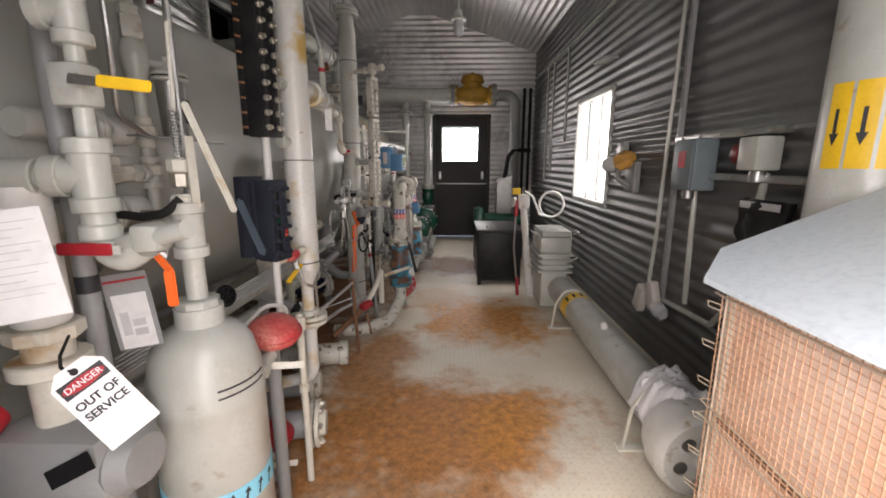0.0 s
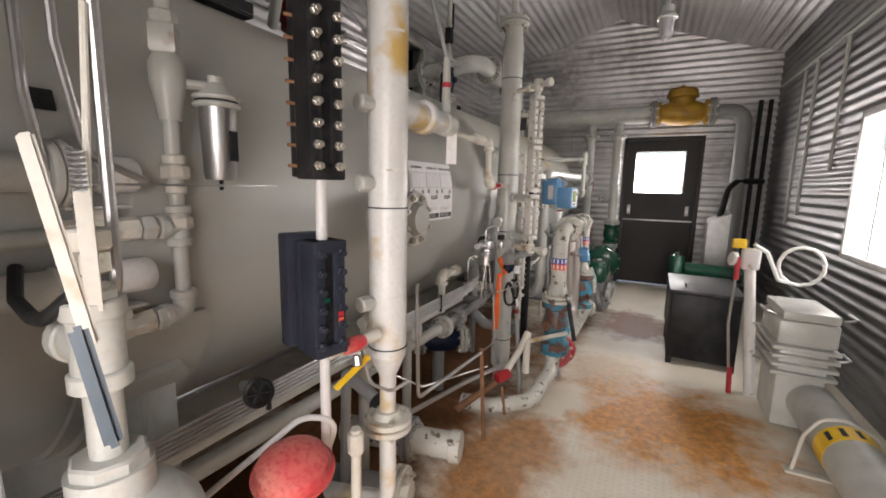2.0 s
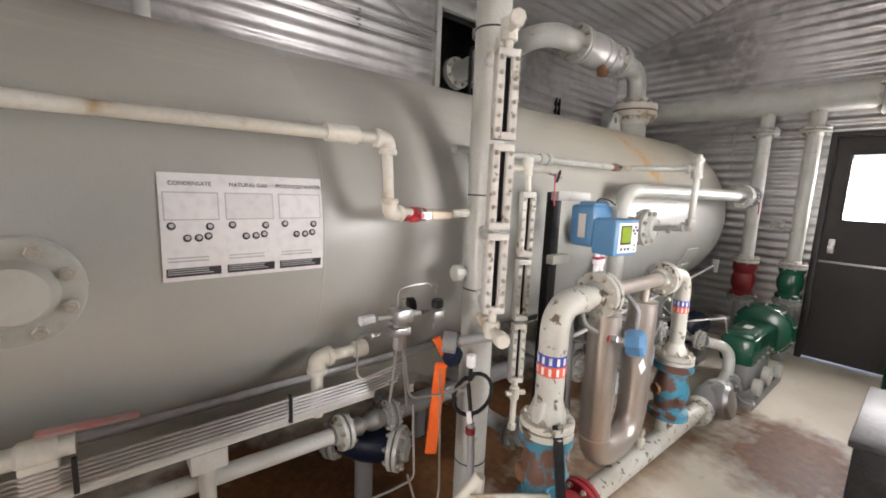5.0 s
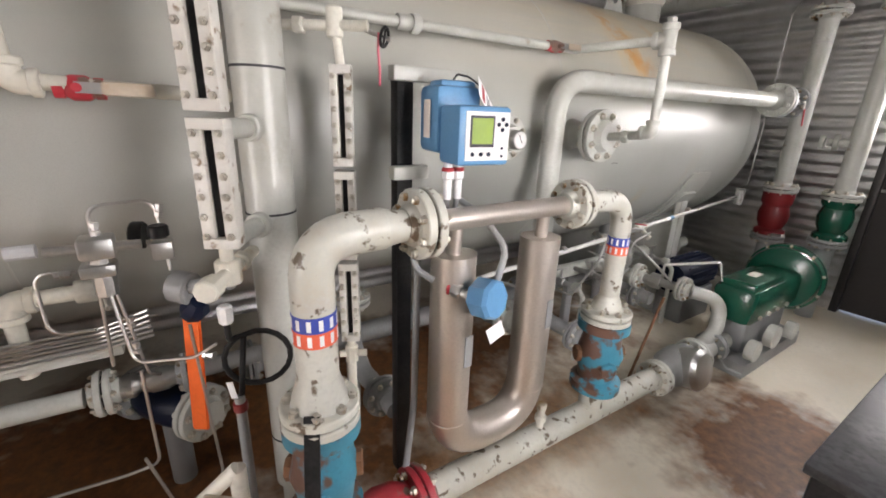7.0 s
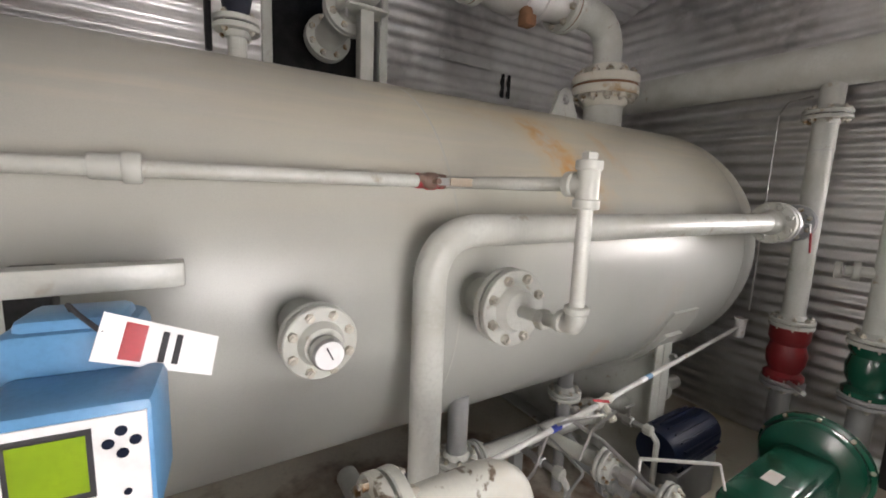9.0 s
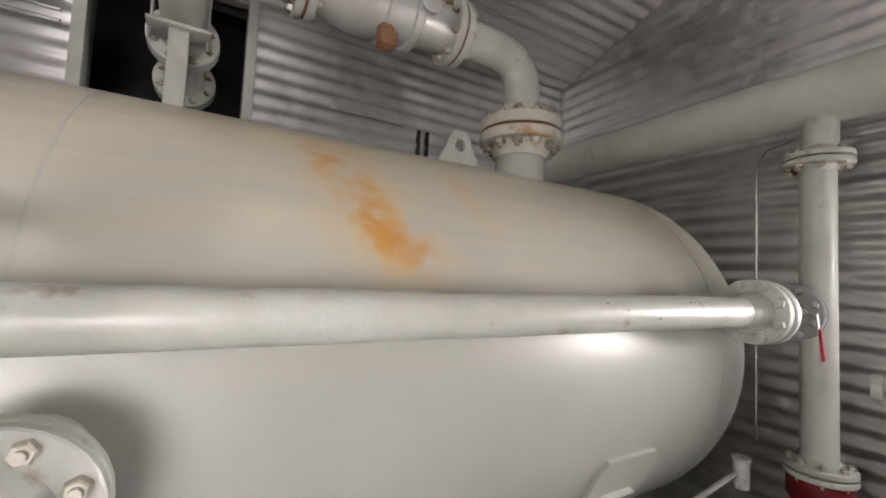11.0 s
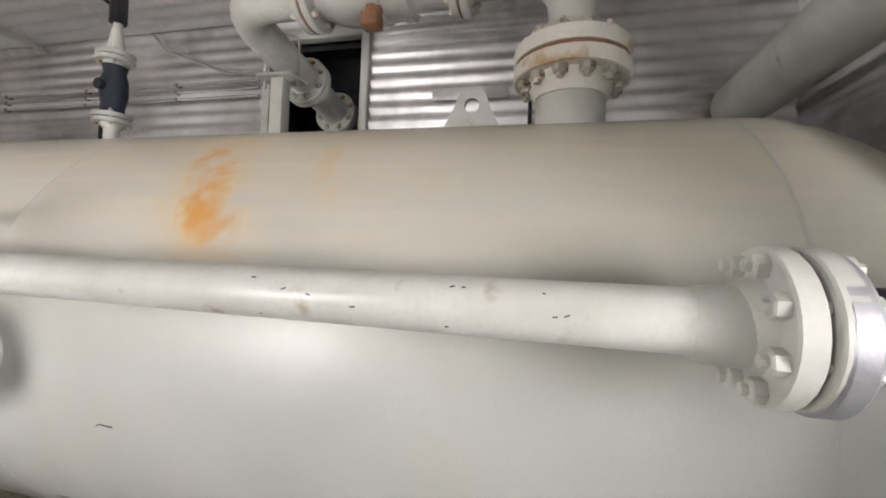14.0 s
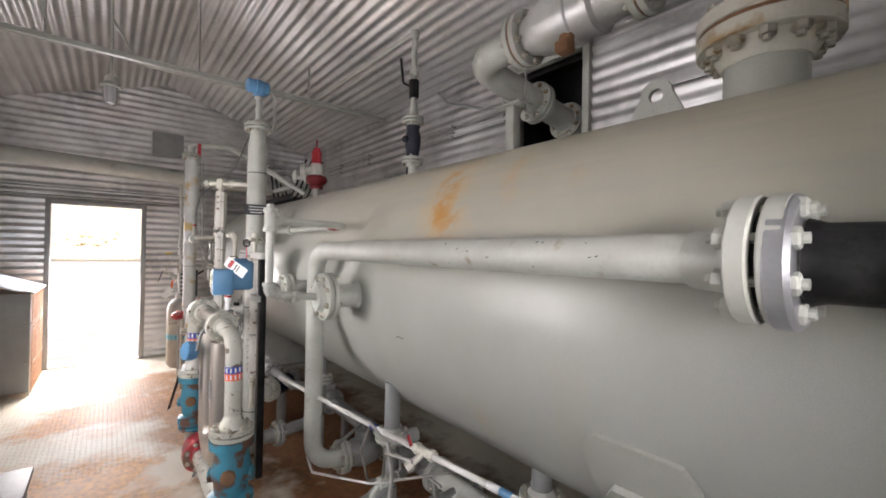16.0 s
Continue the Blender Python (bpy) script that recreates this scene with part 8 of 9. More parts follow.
def pipe_tree():
    y = 0.33
    x = -0.655
    t = thing("screwed_pipe_tree", (x, y, 0.0), "white screwed pipe tree with yellow and red valve handles", "pipework")
    bm = B()
    tube(bm, [(x + 0.03, y, 2.6), (x, y, 1.07)], 0.021, 0, 16)
    part("riser", bm, M_PIPE, t)
    tee(t, (x + 0.012, y, 1.63), (0, 0, 1), (-1, -0.2, 0), 0.034, M_PIPE, 0.06)
    bm = B()
    box(bm, (x - 0.04, y - 0.035, 1.42), (x + 0.04, y + 0.035, 1.52), 0.012)
    v = part("ball_valve", bm, M_PIPE, t)
    bm = B()
    tube(bm, [(x + 0.03, y - 0.03, 1.475), (x + 0.055, y - 0.05, 1.475)], 0.009, 0, 8)
    slab(bm, facing((x + 0.085, y - 0.055, 1.47), (0.2, -1, 0.1), up=(0.1, 0, 1)), 0.09, 0.022, 0.004)
    lev = part("lever", bm, M_STEEL, v)
    bm = B()
    slab(bm, facing((x + 0.165, y - 0.06, 1.462), (0.2, -1, 0.1), up=(0.1, 0, 1)), 0.11, 0.026, 0.009)
    bmesh.ops.bevel(bm, geom=bm.edges[:], offset=0.003, segments=2, affect="EDGES")
    part("grip", bm, M_YELLOW, lev, "yellow lever grip")
    tee(t, (x, y, 1.26), (0, 0, 1), (-1, -0.3, 0), 0.043, M_PIPE, 0.075)
    bm = B()
    tube(bm, [(x, y, 1.26), (x - 0.30, y - 0.09, 1.25)], 0.030, 0, 16)
    disc(bm, (x - 0.10, y - 0.03, 1.257), (-1, -0.3, 0), 0.046, 0.07, 18)
    part("branch", bm, M_PIPE, t)
    bm = B()
    tube(bm, [(x, y, 1.20), (x, y, 1.08), (x + 0.05, y, 1.045), (x + 0.11, y - 0.005, 1.085)], 0.036, 0.05, 16)
    disc(bm, (x, y, 1.10), (0, 0, 1), 0.046, 0.04, 18)
    part("bend", bm, M_PIPE, t)
    bm = B()
    tube(bm, [(x + 0.06, y - 0.01, 1.085), (-0.40, 0.285, 1.135)], 0.024, 0, 14)
    box(bm, (-0.545, 0.275, 1.075), (-0.475, 0.345, 1.145), 0.014)
    vv = part("ball_valve", bm, M_PIPE, t)
    bm = B()
    slab(bm, facing((x - 0.045, y - 0.06, 1.085), (0, -1, 0.05)), 0.28, 0.022, 0.004)
    lv = part("lever", bm, M_PIPE, vv)
    bm = B()
    slab(bm, facing((x + 0.01, y - 0.062, 1.087), (0, -1, 0.05)), 0.135, 0.03, 0.009)
    bmesh.ops.bevel(bm, geom=bm.edges[:], offset=0.003, segments=2, affect="EDGES")
    part("grip", bm, M_RED, lv, "red lever grip")
    # grey conduit behind
    bm = B()
    tube(bm, [(-0.80, 0.42, 2.7), (-0.80, 0.42, -0.467)], 0.027, 0, 14)
    part("conduit", bm, M_GREY, t)
    bm = B()
    lathe(bm, (-0.80, 0.42, 0.93), (0, 0, 1), [(0.026, 0), (0.0285, 0), (0.0285, 0.05), (0.026, 0.05)], 16)
    part("arrow_label", bm, M_INK, t)
    # the whole tree stands close to the entrance
    near = Matrix.Translation((0.243, -0.684, 1.29)) @ Matrix.Scale(0.734, 4) @ Matrix.Translation((-0.243, 0.684, -1.29))
    o = Matrix.Translation(ORIGIN[t])
    for ob in t.children_recursive:
        ob.data.transform(o.inverted() @ near @ o)
    bm = B()
    tube(bm, [(-0.62, 0.27, 1.22), (-0.57, 0.25, 1.178), (-0.47, 0.235, 1.170), (-0.41, 0.228, 1.178), (-0.385, 0.25, 1.21)], 0.010, 0.03, 10)
    part("hose", bm, M_RUBBER, t, "black rubber hose")
    bm = B()
    slab(bm, facing((-0.320, 0.095, 1.046), (0.1, -1, 0.05), roll=2), 0.021, 0.075, 0.008)
    bmesh.ops.bevel(bm, geom=bm.edges[:], offset=0.003, segments=2, affect="EDGES")
    slab(bm, facing((-0.333, 0.10, 1.095), (0.1, -1, 0.05), roll=35), 0.014, 0.04, 0.004)
    part("orange_handle", bm, M_ORANGE, t, "orange lever grip")
    bm = B()
    tube(bm, [(-0.335, 0.10, 1.11), (-0.375, 0.16, 1.12)], 0.008, 0, 8)
    part("valve_stem", bm, M_STEEL, t)


pipe_tree()


def near_valve():
    t = thing("corner_valve", (-0.42, 0.03, 0.0), "grey cast valve body on a pipe beside the entrance", "valve")
    bm = B()
    box(bm, (-0.64, -0.05, 0.615), (-0.40, 0.13, 0.80), 0.045)
    part("body", bm, M_GREY, t)
    bm = B()
    lathe(bm, (-0.42, 0.03, 0.71), (1, -0.1, 0), [(0, 0), (0.065, 0), (0.07, 0.02), (0.05, 0.05), (0, 0.055)], 18)
    part("end_cap", bm, M_GREY, t)
    bm = B()
    tube(bm, [(-0.53, 0.03, 0.78), (-0.53, 0.03, 1.02)], 0.04, 0, 18)
    disc(bm, (-0.53, 0.03, 0.90), (0, 0, 1), 0.065, 0.03, 20)
    disc(bm, (-0.53, 0.03, 0.965), (0, 0, 1), 0.06, 0.03, 8)
    part("neck", bm, M_CREAM, t)
    bm = B()
    tube(bm, [(-0.53, 0.03, 1.0), (-0.53, 0.03, 1.25)], 0.045, 0, 18)
    part("riser", bm, M_WHITE, t)
    bm = B()
    tube(bm, [(-0.52, 0.03, 0.62), (-0.52, 0.03, 0.0)], 0.045, 0, 18)
    disc(bm, (-0.52, 0.03, 0.54), (0, 0, 1), 0.065, 0.04, 18)
    part("lower_pipe", bm, M_CREAM, t)
    bm = B()
    lathe(bm, (-0.63, 0.0, 0.83), (0.1, -1, -0.3), [(0, 0), (0.035, 0.01), (0.04, 0.05), (0.03, 0.10), (0, 0.115)], 14)
    part("red_knob", bm, M_RED, t, "red handle knob")
    bm = B()
    slab(bm, facing((-0.45, -0.052, 0.745), (0, -1, 0.2), roll=28), 0.09, 0.035, 0.002)
    part("name_plate", bm, M_BLACK, t)
    # tag
    g = thing("service_tag", (-0.24, -0.13, 0.9), "white out of service tag on a black cable tie", "tag")
    pl = facing((-0.298, -0.12, 0.932), (0.5, -1, 0.3), roll=33)
    bm = B()
    W, Hh = 0.078, 0.142
    out = [(-W / 2, -Hh / 2), (W / 2, -Hh / 2), (W / 2, Hh / 2 - 0.018), (W / 2 - 0.018, Hh / 2), (-W / 2 + 0.018, Hh / 2), (-W / 2, Hh / 2 - 0.018)]
    up = [bm.verts.new(pl @ V((a, c, 0.0006))) for a, c in out]
    dn = [bm.verts.new(pl @ V((a, c, 0))) for a, c in out]
    bm.faces.new(up)
    bm.faces.new(dn[::-1])
    for k in range(6):
        bm.faces.new((up[k], dn[k], dn[(k + 1) % 6], up[(k + 1) % 6]))
    card = part("card", bm, M_PAPER, g)
    bm = B()
    slab(bm, pl @ Matrix.Translation((0, 0.040, 0.0006)), 0.066, 0.024, 0.0004)
    part("black_panel", bm, M_INK, card)
    bm = B()
    n = 28
    bm.faces.new([bm.verts.new(pl @ V((0.031 * math.cos(2 * math.pi * k / n), 0.040 + 0.0095 * math.sin(2 * math.pi * k / n), 0.0014))) for k in range(n)])
    part("red_oval", bm, M_RED, card)
    word("DANGER", 0.0135, M_PAPER, card, pl @ Matrix.Translation((0, 0.040, 0.0020)))
    word("OUT OF", 0.0175, M_INK, card, pl @ Matrix.Translation((0, 0.010, 0.0014)), "", 0.0005)
    word("SERVICE", 0.0175, M_INK, card, pl @ Matrix.Translation((0, -0.010, 0.0014)), "", 0.0005)
    for k in range(3):
        bm = B()
        slab(bm, pl @ Matrix.Translation((-0.005 + 0.004 * k, -0.050 - 0.006 * k, 0.0006)), 0.05, 0.0012, 0.0003)
        part("text_line", bm, M_GREYINK, card)
    bm = B()
    h = pl @ V((0, Hh / 2 - 0.012, 0.002))
    disc(bm, h, pl.to_3x3() @ V((0, 0, 1)), 0.0055, 0.003, 12, 0.001)
    tube(bm, [h, h + V((-0.02, 0.0, 0.004)), h + V((-0.07, 0.05, 0.0)), h + V((-0.13, 0.13, 0.0))], 0.0025, 0.02, 6)
    part("cable_tie", bm, M_RUBBER, g)
    # paper
    p = thing("paper_sheet", (-0.42, -0.1, 1.1), "white printed paper sheet hanging on the pipe", "paper")
    pl = facing((-0.412, -0.12, 1.14), (0.35, -1, 0.05), roll=7)
    bm = B()
    slab(bm, pl, 0.13, 0.165, 0.0008)
    sh = part("sheet", bm, M_PAPER, p)
    for k in range(11):
        bm = B()
        slab(bm, pl @ Matrix.Translation((-0.006 * (k % 3), 0.065 - 0.011 * k, 0.0008)), 0.11 - 0.02 * (k % 3), 0.0012, 0.0003)
        part("text_line", bm, M_GREYINK, sh)
    # document bag
    d = thing("document_bag", (-0.47, 0.16, 0.9), "clear zip bag with a white form and red strip", "document bag")
    pl = facing((-0.463, 0.16, 0.972), (0.25, -1, 0.05), roll=7) @ Matrix.Scale(0.88, 4)
    bm = B()
    slab(bm, pl, 0.10, 0.195, 0.003)
    bag = part("bag", bm, M_GREY, d)
    bm = B()
    slab(bm, pl @ Matrix.Translation((0, -0.025, 0.003)), 0.078, 0.14, 0.001)
    form = part("form", bm, M_PAPER, bag)
    for a, c, w, hh in ((0.01, -0.03, 0.03, 0.018), (0.01, -0.055, 0.03, 0.018), (-0.02, -0.03, 0.02, 0.06)):
        bm = B()
        slab(bm, pl @ Matrix.Translation((a, c, 0.004)), w, hh, 0.0004)
        part("print_block", bm, M_GREYINK, form)
    bm = B()
    slab(bm, pl @ Matrix.Translation((0, 0.08, 0.003)), 0.095, 0.006, 0.001)
    part("zip_strip", bm, M_RED, bag)


near_valve()


def filter_set():
    x, y = -0.685, 0.575
    t = thing("gas_filter_set", (x, y, 1.0), "grey screwed pipe riser with a bowl filter regulator", "filter")
    bm = B()
    tube(bm, [(x, y, 2.05), (x, y, 1.065), (x, y - 0.06, 1.055), (x, y - 0.25, 1.05)], 0.0165, 0.02, 14)
    part("riser", bm, M_PIPE, t)
    bm = B()
    disc(bm, (x, y, 1.64), (0, 0, 1), 0.035, 0.06, 4)
    disc(bm, (x, y, 1.70), (0, 0, 1), 0.028, 0.03, 8)
    part("cross_fitting", bm, M_PIPE, t)
    bm = B()
    lathe(bm, (x, y, 1.50), (0, 0, 1), [(0, 0), (0.022, 0), (0.026, 0.03), (0.036, 0.08), (0.036, 0.12), (0.024, 0.14), (0, 0.14)], 16)
    tube(bm, [(x, y, 1.585), (x + 0.03, y + 0.07, 1.585)], 0.012, 0, 10)
    part("regulator_body", bm, M_PIPE, t)
    fx, fy = -0.65, 0.665
    bm = B()
    lathe(bm, (fx, fy, 1.37), (0, 0, 1), [(0, 0), (0.033, 0), (0.036, 0.01), (0.041, 0.17), (0, 0.17)], 24)
    bowl = part("filter_bowl", bm, M_STEEL, t, "polished metal filter bowl")
    bm = B()
    disc(bm, (fx, fy, 1.538), (0, 0, 1), 0.052, 0.012, 24)
    disc(bm, (fx, fy, 1.555), (0, 0, 1), 0.052, 0.012, 24)
    lathe(bm, (fx, fy, 1.565), (0, 0, 1), [(0, 0), (0.04, 0), (0.03, 0.02), (0.018, 0.03), (0.018, 0.045), (0, 0.045)], 16)
    part("filter_head", bm, M_PIPE, t)
    bm = B()
    disc(bm, (fx, fy, 1.549), (0, 0, 1), 0.047, 0.008, 24, 0)
    part("gasket", bm, M_RUBBER, t)
    bm = B()
    slab(bm, facing((fx + 0.040, fy + 0.008, 1.45), (1, 0.1, 0)), 0.022, 0.07, 0.004)
    part("sight_strip", bm, M_BLACK, bowl)
    bm = B()
    disc(bm, (fx, fy, 1.345), (0, 0, 1), 0.005, 0.025, 8)
    part("drain_pin", bm, M_BLACK, t)
    for z in (1.385, 1.27):
        bm = B()
        disc(bm, (x, y, z - 0.015), (0, 0, 1), 0.031, 0.03, 8)
        disc(bm, (x, y, z + 0.015), (0, 0, 1), 0.024, 0.025, 12)
        disc(bm, (x, y, z - 0.05), (0, 0, 1), 0.022, 0.025, 12)
        part("union", bm, M_CREAM, t)
    tee(t, (x, y, 1.262), (0, 0, 1), (0, -1, 0), 0.023, None, 0.04)
    elbow(t, (x, y, 1.055), (0, 0, 1), (0, -1, 0), 0.024, None, 0.045)
    bm = B()
    tube(bm, [(x, y, 1.262), (x, 0.10, 1.255)], 0.0165, 0, 14)
    part("branch", bm, M_PIPE, t)
    for z, y1 in ((1.375, 0.485), (1.165, 0.50)):
        bm = B()
        lathe(bm, (x + 0.01, y1 - 0.30, z), (0, 1, 0), [(0, 0), (0.030, 0), (0.034, 0.01), (0.034, 0.13), (0.040, 0.135), (0.040, 0.15), (0, 0.15)], 20)
        reg = part("pressure_regulator", bm, M_PIPE, t)
        bm = B()
        disc(bm, (x + 0.01, y1 - 0.15, z), (0, 1, 0), 0.062, 0.016, 28)
        disc(bm, (x + 0.01, y1 - 0.132, z), (0, 1, 0), 0.062, 0.016, 28)
        part("diaphragm_flange", bm, M_PIPE, reg)
        for k in range(8):
            q = 2 * math.pi * k / 8
            bm = B()
            disc(bm, (x + 0.01 + 0.052 * math.cos(q), y1 - 0.117, z + 0.052 * math.sin(q)), (0, 1, 0), 0.007, 0.008, 6, 0.001)
            part("cap_screw", bm, M_STEEL, reg)
        bm = B()
        lathe(bm, (x + 0.01, y1 - 0.116, z), (0, 1, 0), [(0, 0), (0.026, 0), (0.024, 0.045), (0, 0.045)], 16)
        part("dark_neck", bm, M_GREY, reg)
        bm = B()
        lathe(bm, (x + 0.01, y1 - 0.072, z), (0, 1, 0), [(0, 0), (0.032, 0), (0.036, 0.006), (0.036, 0.066), (0.032, 0.072), (0, 0.072)], 20)
        part("spring_cap", bm, M_WHITE, reg)
        # valve on the pipe below it
        zp = z - 0.112
        bm = B()
        lathe(bm, (x, y1 - 0.13, zp), (0, 1, 0), [(0, 0), (0.024, 0), (0.026, 0.02), (0.030, 0.04), (0.030, 0.075), (0.024, 0.095), (0.026, 0.10), (0.026, 0.13), (0, 0.13)], 8)
        box(bm, (x - 0.02, y1 - 0.10, zp + 0.02), (x + 0.022, y1 - 0.045, zp + 0.045), 0.005)
        vb = part("line_valve", bm, M_CREAM, t)
        bm = B()
        box(bm, (x - 0.03, y1 - 0.13, zp + 0.045), (x + 0.035, y1 - 0.02, zp + 0.052), 0.002)
        part("bonnet_plate", bm, M_PIPE, vb)
        bm = B()
        disc(bm, (x, y1 + 0.005, zp), (0, 1, 0), 0.028, 0.03, 6)
        part("union_nut", bm, M_PIPE, vb)
    # stainless tubing loops and shelf strip
    s = thing("stainless_tubing", (-0.6, 0.4, 1.1), "bent stainless steel instrument tubes and a flat strip", "tubing")
    for pts in ([(-0.402, 0.322, 2.5), (-0.407, 0.314, 1.20), (-0.46, 0.32, 1.17), (-0.52, 0.30, 1.17)], [(-0.553, 0.323, 2.5), (-0.562, 0.332, 1.58), (-0.603, 0.376, 1.41), (-0.60, 0.47, 1.362)], [(-0.59, 0.295, 2.5), (-0.60, 0.30, 1.50), (-0.64, 0.33, 1.38)]):
        bm = B()
        tube(bm, pts, 0.0085 if pts[0][0] > -0.5 else 0.0075, 0.05, 10)
        part("tube", bm, M_STEEL, s)
    bm = B()
    box(bm, (-0.56, 0.34, 1.355), (-0.525, 0.725, 1.360), 0.001)
    part("flat_strip", bm, M_STEEL, s)
    bm = B()
    slab(bm, facing((on_vessel(1.50, 0.004), 0.36, 1.51), (1, 0, 0.25)), 0.05, 0.04, 0.002)
    part("name_plate", bm, M_BLACK, s)


filter_set()


def red_actuators():
    for (x, y, z), r, lab in (((-0.345, 0.57, 0.745), 0.068, "faded red diaphragm valve with a pale handle near the floor"), ((-0.485, 0.787, 0.20), 0.06, "small red diaphragm valve near the floor")):
        t = thing("red_diaphragm_valve", (x, y, 0), lab, "valve", "red diaphragm valves")
        bm = B()
        lathe(bm, (x - 0.01, y + 0.02, z - 0.045), (0.12, -0.15, 1), [(0, 0), (r * 0.7, 0.003), (r * 1.1, 0.02), (r * 1.2, 0.038), (r * 1.3, 0.04), (r * 1.3, 0.048), (r * 1.2, 0.05), (r * 1.1, 0.072), (r * 0.7, 0.092), (r * 0.3, 0.098), (0, 0.098)], 28)
        part("diaphragm_case", bm, M_PINK if z > 0.5 else M_RED, t)
        bm = B()
        tube(bm, [(x, y - 0.03, z - 0.06), (x - 0.02, y - 0.16, z - 0.10)], 0.02, 0, 12)
        disc(bm, (x - 0.005, y - 0.08, z - 0.078), (-0.1, -1, -0.3), 0.03, 0.03, 8)
        part("stem_fitting", bm, M_PIPE, t)
        bm = B()
        slab(bm, facing((x + 0.03, y - 0.05, z - 0.09), (0.4, -0.7, 0.4), roll=-10), 0.15, 0.022, 0.006)
        part("handle", bm, M_CREAM, t)
        bm = B()
        tube(bm, [(x - 0.01, y, z - 0.05), (x - 0.01, y, 0.0)], 0.022, 0, 12)
        part("stem", bm, M_GREY, t)


red_actuators()


def low_lines():
    """Pipes, flanges and tubes under and before the vessel."""
    t = thing("instrument_tray", (-0.74, 1.4, 0.62), "bundle of thin stainless tubes on a long painted channel", "tube tray")
    bm = B()
    box(bm, (-0.80, 0.15, 0.665), (-0.70, 2.28, 0.685), 0.004)
    box(bm, (-0.705, 0.15, 0.685), (-0.695, 2.28, 0.71), 0.002)
    part("channel", bm, M_PIPE, t)
    for k in range(6):
        bm = B()
        x = -0.705 + 0.0
        tube(bm, [(-0.692, 0.12, 0.70 + 0.012 * k), (-0.692, 2.24, 0.70 + 0.012 * k), (-0.67 + 0.01 * k, 2.36, 0.72 + 0.02 * k)], 0.0042, 0.03, 8)
        part("tube", bm, M_STEEL, t)
    for y in (0.8, 1.42, 1.95):
        bm = B()
        box(bm, (-0.70, y, 0.68), (-0.684, y + 0.012, 0.775), 0.002)
        part("tube_clip", bm, M_BLACK, t)
    bm = B()
    tube(bm, [(-0.80, 0.1, 0.56), (-0.80, 2.15, 0.50)], 0.03, 0, 16)
    part("lower_pipe", bm, M_PIPE, t)
    flange(t, (-0.80, 2.20, 0.50), (0, 1, 0), 0.07, 0.018, 8, M_PIPE)
    bm = B()
    lathe(bm, (-0.80, 2.22, 0.50), (0, 1, 0), [(0, 0), (0.03, 0), (0.04, 0.05), (0.025, 0.07), (0.04, 0.10), (0.04, 0.14), (0.028, 0.17), (0, 0.17)], 16)
    part("check_valve", bm, M_STEEL, t)
    flange(t, (-0.80, 2.42, 0.50), (0, 1, 0), 0.065, 0.016, 8, M_GREY)
    bm = B()
    tube(bm, [(-0.80, 2.43, 0.50), (-0.80, 2.9, 0.50), (-1.1, 2.95, 0.45)], 0.03, 0.05, 14)
    part("tail_pipe", bm, M_GREY, t)
    for y in (1.36, 1.72):
        bm = B()
        tube(bm, [(-0.76, y, 0.665), (-0.76, y, 0.0)], 0.024, 0, 12)
        box(bm, (-0.82, y - 0.05, 0.60), (-0.70, y + 0.05, 0.665), 0.006)
        part("support_post", bm, M_PIPE, t)
    bm = B()
    lathe(bm, (-0.72, 1.30, 0.80), (0, 1, 0), [(0, 0), (0.026, 0), (0.026, 0.02), (0.034, 0.03), (0.034, 0.09), (0.026, 0.10), (0.026, 0.13), (0, 0.13)], 12)
    box(bm, (-0.755, 1.325, 0.695), (-0.69, 1.40, 0.785), 0.008)
    tv = part("tray_valve", bm, M_CREAM, t)
    bm = B()
    slab(bm, facing((-0.70, 1.46, 0.845), (0.3, 0, 1), up=(0.05, 1, -0.12)), 0.026, 0.20, 0.008)
    bmesh.ops.bevel(bm, geom=bm.edges[:], offset=0.003, segments=2, affect="EDGES")
    part("faded_lever", bm, M_FADED, tv, "faded pink-grey lever")
    bm = B()
    tube(bm, [(-0.745, 2.07, 0.64), (-0.745, 2.07, 0.855), (-0.735, 2.26, 0.86)], 0.021, 0.02, 14)
    part("bypass_pipe", bm, M_CREAM, t)
    elbow(t, (-0.745, 2.07, 0.855), (0, 0, -1), (0, 1, 0), 0.03, M_CREAM, 0.045)
    coupling(t, (-0.735, 2.23, 0.86), (0, 1, 0), 0.032, 0.05, M_CREAM)
    # regulator cluster
    r = thing("instrument_manifold", (-0.55, 2.33, 0.8), "small steel instrument manifold with bent stainless tubes", "manifold")
    bm = B()
    box(bm, (-0.60, 2.26, 1.0), (-0.53, 2.33, 1.05), 0.008)
    disc(bm, (-0.565, 2.295, 0.90), (0, 0, 1), 0.024, 0.11, 8)
    tube(bm, [(-0.565, 2.20, 1.025), (-0.565, 2.38, 1.02)], 0.012, 0, 10)
    part("block", bm, M_STEEL, r)
    bm = B()
    tube(bm, [(-0.565, 2.14, 1.03), (-0.565, 2.19, 1.03)], 0.016, 0, 10)
    part("clear_knob", bm, M_CLEAR, r)
    bm = B()
    disc(bm, (-0.62, 2.36, 1.03), (0.3, 1, 0), 0.035, 0.03, 14)
    part("pilot_body", bm, M_BLACK, r)
